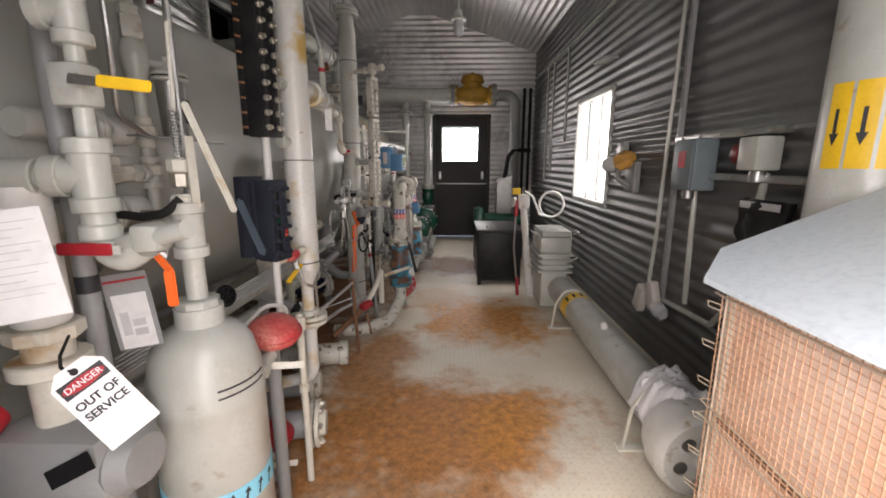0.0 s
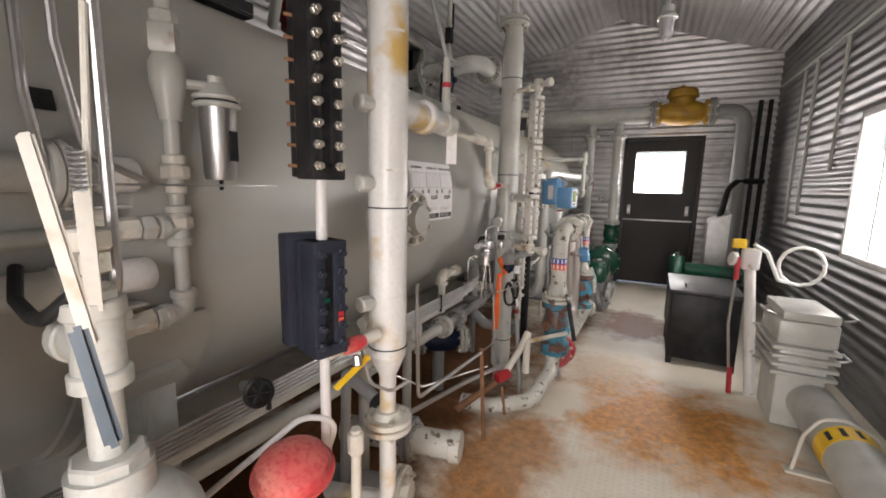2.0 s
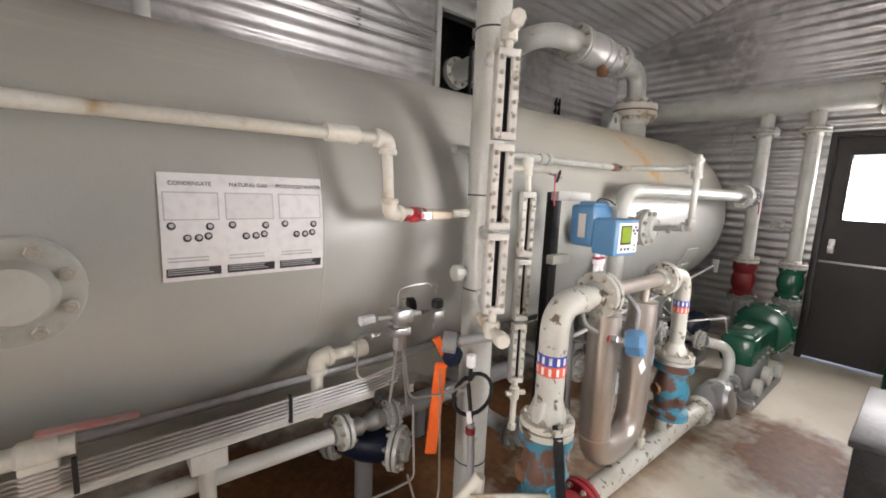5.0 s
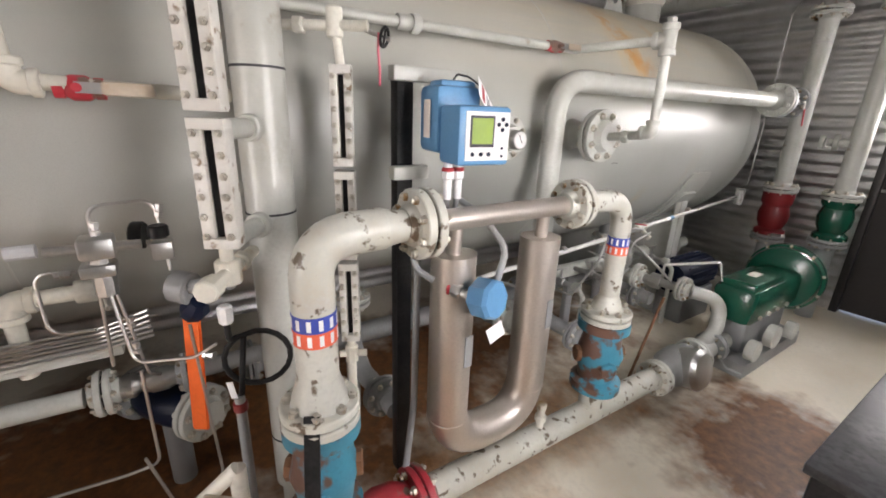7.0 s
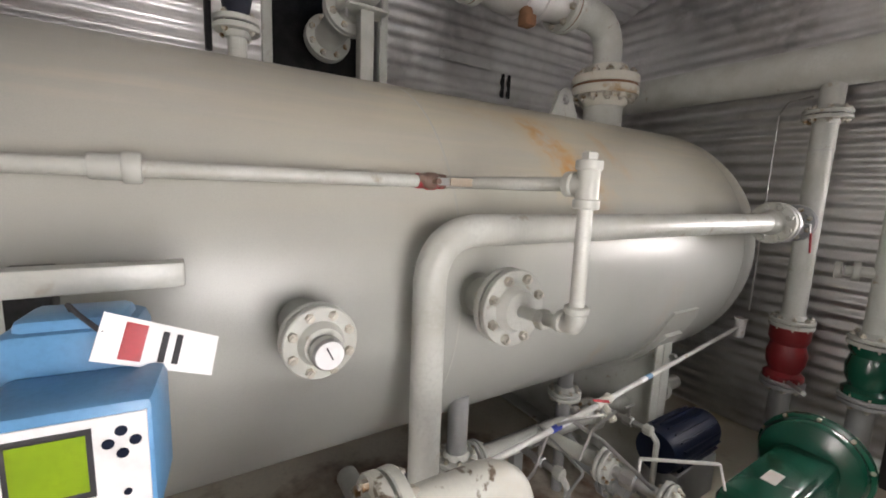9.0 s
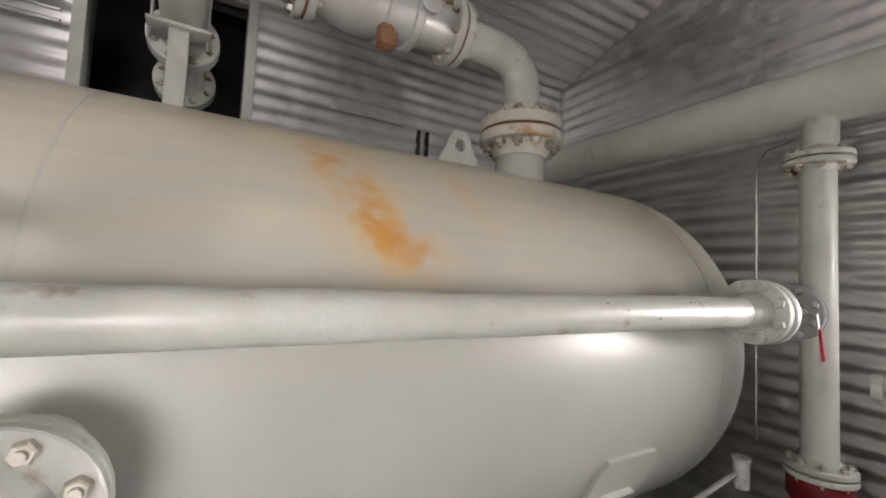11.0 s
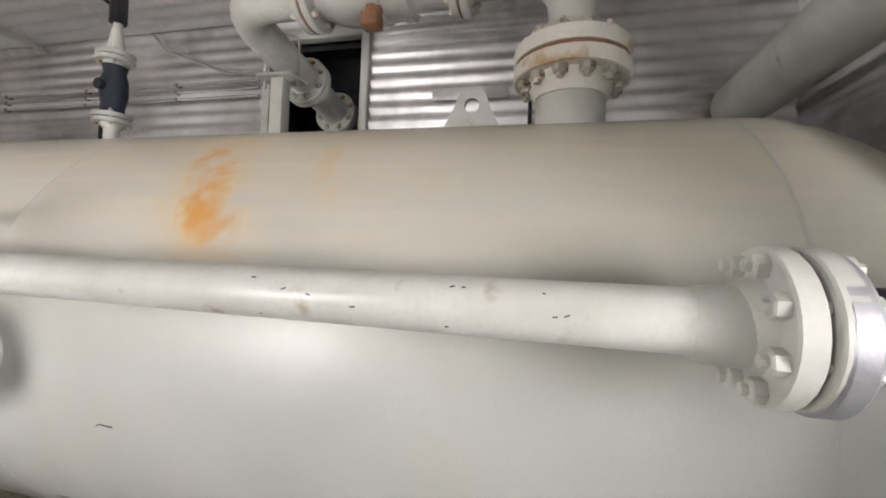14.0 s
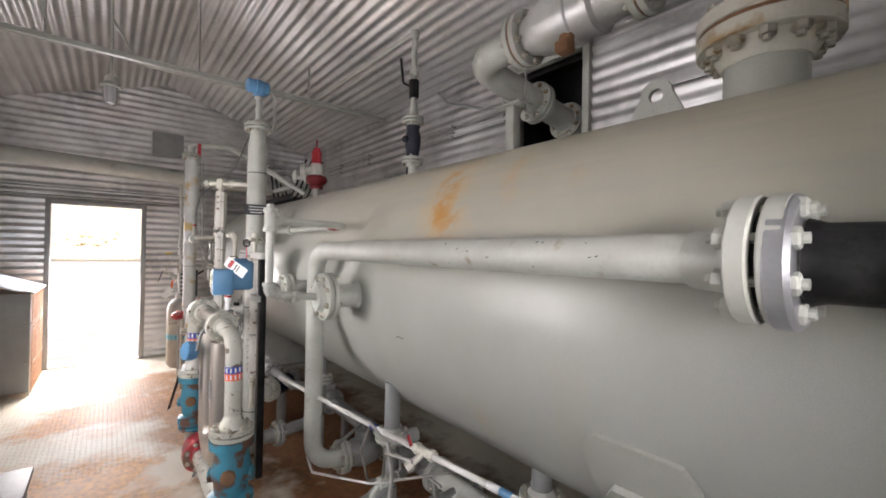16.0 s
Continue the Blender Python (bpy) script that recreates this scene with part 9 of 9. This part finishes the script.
    for pts in ([(-0.57, 2.29, 1.05), (-0.57, 2.29, 1.12), (-0.55, 2.42, 1.13), (-0.54, 2.43, 0.95)], [(-0.60, 2.24, 0.96), (-0.62, 2.16, 0.96), (-0.62, 2.16, 0.80), (-0.60, 2.25, 0.80)], [(-0.55, 2.30, 0.93), (-0.53, 2.32, 0.72), (-0.45, 2.45, 0.74), (-0.42, 2.5, 0.78)],
                [(-0.57, 2.31, 0.90), (-0.57, 2.34, 0.66), (-0.62, 2.36, 0.62)], [(-0.56, 2.28, 0.90), (-0.58, 2.27, 0.70)], [(-0.52, 2.45, 0.80), (-0.52, 2.47, 0.30), (-0.50, 2.44, 0.24), (-0.48, 2.36, 0.22), (-0.50, 2.3, 0.45)],
                [(-0.52, 2.33, 0.70), (-0.50, 2.33, 0.42), (-0.52, 2.25, 0.40), (-0.60, 1.6, 0.38)]):
        bm = B()
        tube(bm, pts, 0.0042, 0.03, 8)
        part("tube", bm, M_STEEL, r)
    for (px, py, pz), ax in (((-0.545, 2.425, 1.09), (0, 0.2, 1)), ((-0.575, 2.29, 0.86), (0, 0, 1)), ((-0.60, 2.20, 0.955), (0, 1, 0)), ((-0.535, 2.33, 0.745), (0, 0, 1)), ((-0.44, 2.47, 0.745), (0.6, 0.7, 0.1)), ((-0.575, 2.325, 0.80), (0, 0, 1)), ((-0.555, 2.30, 1.055), (0, 0, 1)), ((-0.56, 2.39, 1.02), (0, 1, 0))):
        bm = B()
        lathe(bm, (px, py, pz), ax, [(0, 0), (0.010, 0), (0.010, 0.010), (0.007, 0.012), (0.007, 0.018), (0.0095, 0.019), (0.0095, 0.030), (0, 0.030)], 6)
        part("tube_nut", bm, M_STEEL, r)
    bm = B()
    box(bm, (-0.535, 2.40, 0.99), (-0.50, 2.445, 1.035), 0.006)
    part("needle_valve", bm, M_STEEL, r)
    bm = B()
    disc(bm, (-0.515, 2.42, 1.045), (0, 0, 1), 0.022, 0.03, 12)
    part("black_knob", bm, M_BLACK, r, "black plastic knob")
    bm = B()
    box(bm, (-0.595, 2.255, 0.955), (-0.535, 2.325, 0.985), 0.006)
    part("lower_block", bm, M_STEEL, r)
    # orange lever valve
    o = thing("orange_lever_valve", (-0.47, 2.46, 0.46), "valve with a long hanging orange lever and navy sleeve", "valve")
    bm = B()
    slab(bm, facing((-0.535, 2.448, 0.64), (1, -0.6, 0), roll=-4), 0.046, 0.37, 0.010)
    bmesh.ops.bevel(bm, geom=bm.edges[:], offset=0.004, segments=2, affect="EDGES")
    part("lever", bm, M_ORANGE, o)
    bm = B()
    slab(bm, facing((-0.515, 2.455, 0.875), (1, -0.6, 0), roll=28), 0.03, 0.12, 0.012)
    part("lever_bend", bm, M_ORANGE, o)
    bm = B()
    lathe(bm, (-0.49, 2.46, 0.845), (0.6, 0.3, 0.7), [(0, 0), (0.03, 0), (0.035, 0.03), (0.02, 0.06), (0, 0.06)], 8)
    part("navy_sleeve", bm, M_DKBLUE, o)
    bm = B()
    disc(bm, (-0.46, 2.47, 0.92), (-0.6, -0.7, 0.1), 0.04, 0.05, 12)
    tube(bm, [(-0.48, 2.45, 0.92), (-0.36, 2.545, 0.96)], 0.018, 0, 12)
    part("valve_body", bm, M_GREY, o)
    # cable drop with rubber loop
    c = thing("cable_drop", (-0.44, 2.55, 0.2), "black rubber cable loop above a grey conduit", "cable")
    bm = B()
    n = 18
    tube(bm, [(-0.44, 2.53, 0.83), (-0.44, 2.53, 0.77)] + [(-0.49 + 0.02 * math.sin(2 * math.pi * k / n), 2.60 + 0.085 * math.sin(2 * math.pi * k / n), 0.67 + 0.085 * math.cos(2 * math.pi * k / n)) for k in range(n)] + [(-0.44, 2.545, 0.62), (-0.43, 2.535, 0.56)], 0.008, 0.01, 8)
    part("cable", bm, M_RUBBER, c)
    bm = B()
    tube(bm, [(-0.43, 2.535, 0.60), (-0.38, 2.53, 0.0)], 0.014, 0, 12)
    part("conduit", bm, M_GREY, c)
    bm = B()
    disc(bm, (-0.43, 2.535, 0.555), (0, 0, 1), 0.019, 0.03, 12)
    part("red_ring", bm, M_DKRED, c)
    bm = B()
    disc(bm, (-0.44, 2.53, 0.82), (0, 0, 1), 0.018, 0.05, 8)
    part("gland", bm, M_PAPER, c)
    bm = B()
    slab(bm, facing((-0.425, 2.52, 0.63), (1, -0.7, 0), roll=10), 0.018, 0.05, 0.002)
    part("paper_label", bm, M_PAPER, c)
    # floor valves and flanged stubs under the first standpipe
    f = thing("floor_stub", (-0.45, 1.55, 0), "dirty white flanged pipe stub just above the floor", "pipe stub")
    bm = B()
    tube(bm, [(-0.95, 1.45, 0.19), (-0.42, 1.57, 0.19)], 0.062, 0, 22)
    part("stub", bm, M_WORN, f)
    flange(f, (-0.62, 1.525, 0.19), (1, 0.22, 0), 0.10, 0.02, 8, M_GREY)
    bm = B()
    disc(bm, (-0.43, 1.567, 0.19), (1, 0.22, 0), 0.072, 0.05, 24)
    part("cap", bm, M_WORN, f)
    g = thing("floor_stub", (-0.45, 1.2, 0), "dirty flanged pipe stub with a rust-stained blind flange", "pipe stub")
    bm = B()
    tube(bm, [(-0.95, 1.10, 0.20), (-0.45, 1.20, 0.20)], 0.055, 0, 20)
    part("stub", bm, M_GREY, g)
    flange(g, (-0.47, 1.195, 0.20), (1, 0.2, 0), 0.10, 0.02, 8, M_CREAM)
    h = thing("floor_stub", (-0.4, 0.85, 0), "rust-stained cream blind flange at the floor edge", "pipe stub")
    bm = B()
    tube(bm, [(-0.90, 0.80, 0.17), (-0.40, 0.92, 0.17)], 0.06, 0, 20)
    part("stub", bm, M_GREY, h)
    flange(h, (-0.36, 0.925, 0.17), (1, 0.2, 0), 0.10, 0.018, 8, M_CREAM)
    # thin riser and wire
    w = thing("sample_riser", (-0.35, 0.80, 0), "thin pale riser pipe with a brass fitting", "pipe")
    bm = B()
    tube(bm, [(-0.345, 0.79, 0.0), (-0.345, 0.79, 0.73)], 0.014, 0, 12)
    disc(bm, (-0.345, 0.79, 0.66), (0, 0, 1), 0.022, 0.06, 8)
    disc(bm, (-0.345, 0.79, 0.40), (0, 0, 1), 0.02, 0.04, 8)
    part("riser", bm, M_CREAM, w)
    bm = B()
    tube(bm, [(-0.39, 0.73, 0.68), (-0.36, 0.74, 0.78), (-0.42, 0.68, 0.80), (-0.50, 0.5, 0.70), (-0.55, 0.3, 0.62)], 0.0075, 0.06, 8)
    part("cable", bm, M_WHITE, w)
    # handwheel on tray
    hw = thing("handwheel_valve", (-0.6, 0.62, 0.7), "small dark handwheel valve on the tray", "valve")
    bm = B()
    lathe(bm, (-0.55, 0.66, 0.84), (1, -0.5, 0.2), [(0.030, 0), (0.038, 0.004), (0.038, 0.012), (0.030, 0.015), (0.028, 0.008)], 22)
    part("rim", bm, M_BLACK, hw)
    for k in range(3):
        a = math.pi * k / 3
        q = align((1, -0.5, 0.2)) @ V((math.cos(a) * 0.034, math.sin(a) * 0.034, 0.007))
        p = V((-0.55, 0.66, 0.84))
        e = align((1, -0.5, 0.2)) @ V((0, 0, 0.014))
        bm = B()
        tube(bm, [p + q, p + e - q], 0.005, 0, 6)
        part("spoke", bm, M_BLACK, hw)
    bm = B()
    tube(bm, [(-0.56, 0.665, 0.84), (-0.68, 0.72, 0.80)], 0.016, 0, 10)
    part("stem", bm, M_GREY, hw)
    # stainless tube frame with rusty post
    fr = thing("tube_frame", (-0.42, 1.6, 0), "bent pale tube loop tied to a thin rusty post", "tubing")
    bm = B()
    tube(bm, [(-0.46, 1.30, 1.0), (-0.45, 1.30, 0.545), (-0.41, 1.86, 0.535)], 0.008, 0.025, 8)
    part("tube", bm, M_STEEL, fr)
    bm = B()
    tube(bm, [(-0.41, 1.865, 0.56), (-0.41, 1.95, 0.0)], 0.011, 0, 8)
    part("post", bm, M_RUST, fr)
    bm = B()
    tube(bm, [(-0.70, 1.35, 0.60), (-0.60, 1.6, 0.42), (-0.44, 2.05, 0.38)], 0.005, 0, 8)
    tube(bm, [(-0.68, 1.40, 0.30), (-0.5, 1.9, 0.34), (-0.42, 2.3, 0.30)], 0.012, 0, 8)
    part("cross_tube", bm, M_STEEL, fr)
    # red low valve
    rv = thing("red_drain_valve", (-0.41, 2.28, 0), "small red-bodied drain valve near the floor", "valve")
    bm = B()
    lathe(bm, (-0.44, 2.22, 0.235), (0.5, 0.8, 0.15), [(0, 0), (0.03, 0), (0.036, 0.03), (0.03, 0.09), (0, 0.09)], 8)
    part("body", bm, M_RED, rv)
    bm = B()
    tube(bm, [(-0.41, 2.29, 0.25), (-0.36, 2.40, 0.36), (-0.34, 2.5, 0.45)], 0.02, 0, 12)
    tube(bm, [(-0.34, 2.5, 0.45), (-0.34, 2.5, 0.18)], 0.022, 0, 12)
    part("pipe", bm, M_CREAM, rv)
    bm = B()
    tube(bm, [(-0.44, 2.20, 0.22), (-0.60, 2.0, 0.10)], 0.02, 0, 12)
    tube(bm, [(-0.40, 2.20, 0.20), (-0.36, 2.15, 0.06)], 0.010, 0, 8)
    part("drain_leg", bm, M_RUST, rv)
    # purple-blue valve under the vessel
    pv = thing("blue_flanged_valve", (-0.80, 2.4, 0.3), "dark blue flanged valve under the vessel", "valve")
    bm = B()
    lathe(bm, (-0.98, 2.28, 0.35), (0.8, 0.6, 0), [(0, 0), (0.06, 0), (0.075, 0.05), (0.08, 0.12), (0.075, 0.19), (0.06, 0.24), (0, 0.24)], 20)
    part("body", bm, M_DKBLUE, pv)
    flange(pv, (-0.77, 2.44, 0.35), (0.8, 0.6, 0), 0.095, 0.02, 8, M_PIPE)
    flange(pv, (-1.0, 2.265, 0.35), (0.8, 0.6, 0), 0.095, 0.02, 8, M_GREY)
    bm = B()
    tube(bm, [(-0.90, 2.35, 0.28), (-0.90, 2.35, 0.0)], 0.04, 0, 14)
    part("support", bm, M_GREY, pv)
    # big drains below the vessel
    for y, xx in ((3.05, -0.95), (4.14, -0.88), (4.95, -1.05)):
        d = thing("vessel_drain", (xx, y, 0), "grey flanged drain valve below the vessel", "valve", "vessel drains")
        bm = B()
        tube(bm, [(xx, y, VZ - math.sqrt(VR ** 2 - (xx - VX) ** 2) + 0.03), (xx, y, 0.34), (xx + 0.12, y, 0.26), (xx + 0.40, y + 0.02, 0.25)], 0.04, 0.08, 16)
        part("pipe", bm, M_GREY, d)
        flange(d, (xx, y, 0.56), (0, 0, 1), 0.085, 0.018, 8, M_PIPE)
        flange(d, (xx + 0.30, y + 0.015, 0.25), (1, 0, 0), 0.085, 0.018, 8, M_GREY)
        bm = B()
        tube(bm, [(xx, y, 0.30), (xx, y, 0.0)], 0.03, 0, 12)
        part("support", bm, M_GREY, d)
    # black valve lever standing by the first blue valve
    bl = thing("valve_key", (-0.07, 2.66, 0.3), "black flat steel valve key beside the blue valve", "lever")
    bm = B()
    slab(bm, facing((-0.105, 2.635, 0.55), (1, -0.5, 0.3)), 0.035, 0.30, 0.006)
    part("bar", bm, M_BLACK, bl)
    bm = B()
    tube(bm, [(-0.12, 2.62, 0.45), (-0.30, 2.42, 0.43)], 0.014, 0, 8)
    part("cross_bar", bm, M_CREAM, bl)


low_lines()


def under_vessel():
    """Dark capped valve by the standpipe foot, skid pipes and small valves under the vessel."""
    t = thing("capped_valve", (-0.43, 1.10, 0.0), "black capped drain valve with a white label", "valve")
    bm = B()
    lathe(bm, (-0.46, 1.04, 0.66), (0.9, -0.2, -0.35), [(0, 0), (0.030, 0), (0.034, 0.01), (0.034, 0.07), (0.028, 0.08), (0.028, 0.10), (0.022, 0.105), (0, 0.105)], 20)
    part("cap", bm, M_BLACK, t)
    bm = B()
    tube(bm, [(-0.46, 1.04, 0.66), (-0.62, 1.08, 0.70)], 0.022, 0, 12)
    part("body", bm, M_GREY, t)
    bm = B()
    slab(bm, facing((-0.42, 1.025, 0.682), (0.6, -0.5, 0.7)), 0.022, 0.028, 0.002)
    part("paper_label", bm, M_PAPER, t)
    bm = B()
    tube(bm, [(-0.62, 1.08, 0.70), (-0.66, 1.10, 0.0)], 0.018, 0, 10)
    part("stand", bm, M_GREY, t)
    for x, z, r, ya, yb, m, label in ((-1.02, 0.40, 0.045, 4.30, 6.0, M_PIPE, "pale grey pipe under the vessel with clamped flanges"), (-1.22, 0.22, 0.055, 2.6, 6.1, M_GREY, "grey drain pipe low under the vessel")):
        p = pipe_thing("skid_pipe", [(x, ya, z), (x, yb, z)], r, label, "pipe", 0, m, 18, "skid pipes under the vessel")
        for y in (ya + 0.05, (ya + yb) / 2, yb - 0.2):
            flange(p, (x, y, z), (0, 1, 0), r * 1.9, 0.016, 6, m)
        for y in (ya + 0.3, yb - 0.4):
            bm = B()
            box(bm, (x - 0.02, y - 0.03, 0.0), (x + 0.02, y + 0.03, z - r + 0.004), 0.003)
            part("pipe_stand", bm, M_GREY, p)
    for y in (4.28, 4.55, 5.2):
        v = thing("needle_valve", (-0.78, y, 0.0), "small steel needle valve with a bar handle under the vessel", "valve", "needle valves under the vessel")
        bm = B()
        tube(bm, [(-0.95, y, 0.44), (-0.72, y + 0.02, 0.44)], 0.016, 0, 12)
        disc(bm, (-0.86, y + 0.008, 0.44), (1, 0.08, 0), 0.026, 0.05, 6)
        part("body", bm, M_STEEL, v)
        bm = B()
        tube(bm, [(-0.835, y + 0.01, 0.44), (-0.835, y + 0.01, 0.52)], 0.008, 0, 8)
        tube(bm, [(-0.835, y - 0.03, 0.52), (-0.835, y + 0.05, 0.52)], 0.006, 0, 8)
        part("bar_handle", bm, M_STEEL, v)
        bm = B()
        disc(bm, (-0.75, y + 0.018, 0.44), (1, 0.08, 0), 0.028, 0.04, 10)
        tube(bm, [(-0.72, y + 0.02, 0.44), (-0.68, y + 0.02, 0.40), (-0.68, y + 0.02, 0.0)], 0.014, 0.02, 10)
        part("drain_leg", bm, M_PIPE, v)


under_vessel()


def gauge_drain():
    """Drain cock under the lower sight gauge, with its yellow lever."""
    t = thing("gauge_drain_valve", (-0.37, 0.80, 0.94), "faded red drain valve with a yellow lever below the gauge", "valve")
    bm = B()
    tube(bm, [(-0.39, 0.74, 0.945), (-0.35, 0.90, 0.955)], 0.016, 0, 12)
    part("pipe", bm, M_CREAM, t)
    bm = B()
    lathe(bm, (-0.375, 0.775, 0.950), (0.25, 1, 0.05), [(0, 0), (0.017, 0), (0.022, 0.02), (0.022, 0.05), (0.017, 0.07), (0, 0.07)], 14)
    part("body", bm, M_PINK, t)
    bm = B()
    disc(bm, (-0.355, 0.81, 0.925), (0.3, -0.2, -1), 0.012, 0.03, 8)
    part("stem", bm, M_STEEL, t)
    bm = B()
    slab(bm, facing((-0.348, 0.785, 0.888), (0.5, -0.3, 1), up=(0.15, -1, 0.1)), 0.016, 0.135, 0.006)
    bmesh.ops.bevel(bm, geom=bm.edges[:], offset=0.002, segments=2, affect="EDGES")
    part("lever", bm, M_YELLOW, t, "yellow flat lever")
    bm = B()
    tube(bm, [(-0.36, 0.84, 0.93), (-0.34, 0.85, 0.83), (-0.30, 0.89, 0.80), (-0.27, 0.93, 0.82)], 0.005, 0.03, 8)
    part("drain_tube", bm, M_STEEL, t)


gauge_drain()


def wall_conduits():
    """Thin conduits clipped along the wall over the vessel, and slack cables."""
    for z in (2.57, 2.62, 2.67):
        t = thing("conduit", (XL + 0.05, 2.4, z), "thin steel conduit clipped along the wall above the vessel", "conduit", "conduits on the wall")
        bm = B()
        tube(bm, [(XL + 0.035, 0.2, z), (XL + 0.035, 3.65, z)], 0.009, 0, 8)
        part("pipe", bm, M_STEEL, t)
        for y in (0.6, 1.4, 2.2, 3.0):
            bm = B()
            box(bm, (XL + 0.005, y - 0.012, z - 0.012), (XL + 0.047, y + 0.012, z + 0.012), 0.002)
            part("clip", bm, M_GREY, t)
    t = thing("conduit", (XL + 0.05, 3.4, 2.7), "dark bent conduit on the wall beside the opening", "conduit", "conduits on the wall")
    bm = B()
    tube(bm, [(XL + 0.06, 2.80, 3.03), (XL + 0.05, 2.93, 2.90), (XL + 0.05, 3.44, 2.715), (XL + 0.05, 3.68, 2.70)], 0.011, 0.03, 8)
    part("pipe", bm, M_GREY, t)
    c = thing("cable_tray", (-1.35, 0.7, 2.0), "dark cable tray with loose black cables over the vessel", "cable tray")
    bm = B()
    box(bm, (-1.62, 0.35, 2.06), (-1.30, 1.32, 2.075), 0.003)
    part("tray_floor", bm, M_BLACK, c)
    for x in (-1.62, -1.305):
        bm = B()
        box(bm, (x, 0.35, 2.076), (x + 0.006, 1.32, 2.12), 0.001)
        part("tray_side", bm, M_BLACK, c)
    for y in (0.45, 1.22):
        bm = B()
        box(bm, (-1.50, y - 0.02, 2.0), (-1.40, y + 0.02, 2.059), 0.003)
        part("foot", bm, M_GREY, c)
    rng = random.Random(5)
    for k in range(4):
        bm = B()
        x = -1.55 + 0.06 * k
        tube(bm, [(x, 0.30, 2.3 + 0.06 * k), (x + 0.03, 0.55, 2.10), (x, 0.9, 2.095), (x + 0.05, 1.25, 2.10), (x + 0.02, 1.6, 2.45)], 0.010, 0.12, 8)
        part("cable", bm, M_RUBBER, c)
    bm = B()
    tube(bm, [(-1.45, 0.55, 2.22), (-1.20, 1.0, 2.16), (-1.32, 1.3, 2.2)], 0.022, 0.1, 10)
    part("vent_pipe", bm, M_PIPE, c)


wall_conduits()


def wall_patches():
    """Flat sheets and black straps riveted over the wall behind the vessel."""
    for (ya, za), (yb, zb) in (((4.81, 2.48), (5.25, 2.55)),):
        t = thing("wall_patch", (XL, (ya + yb) / 2, za), "flat galvanised patch sheet riveted to the ribbed wall", "patch", "wall patches")
        bm = B()
        box(bm, (XL + 0.024, ya, za), (XL + 0.027, yb, zb), 0.001)
        part("sheet", bm, M_GALV, t)
        for y in (ya + 0.02, yb - 0.02):
            bm = B()
            disc(bm, (XL + 0.020, y, zb - 0.02), (1, 0, 0), 0.006, 0.011, 8)
            part("rivet", bm, M_STEEL, t)
    t = thing("wall_strap", (XL, 5.37, 2.30), "pair of short black upright straps on the wall", "strap")
    for dy in (0.0, 0.06):
        bm = B()
        box(bm, (XL + 0.005, 5.36 + dy, 2.30), (XL + 0.035, 5.38 + dy, 2.47), 0.002)
        part("strap", bm, M_BLACK, t)


wall_patches()
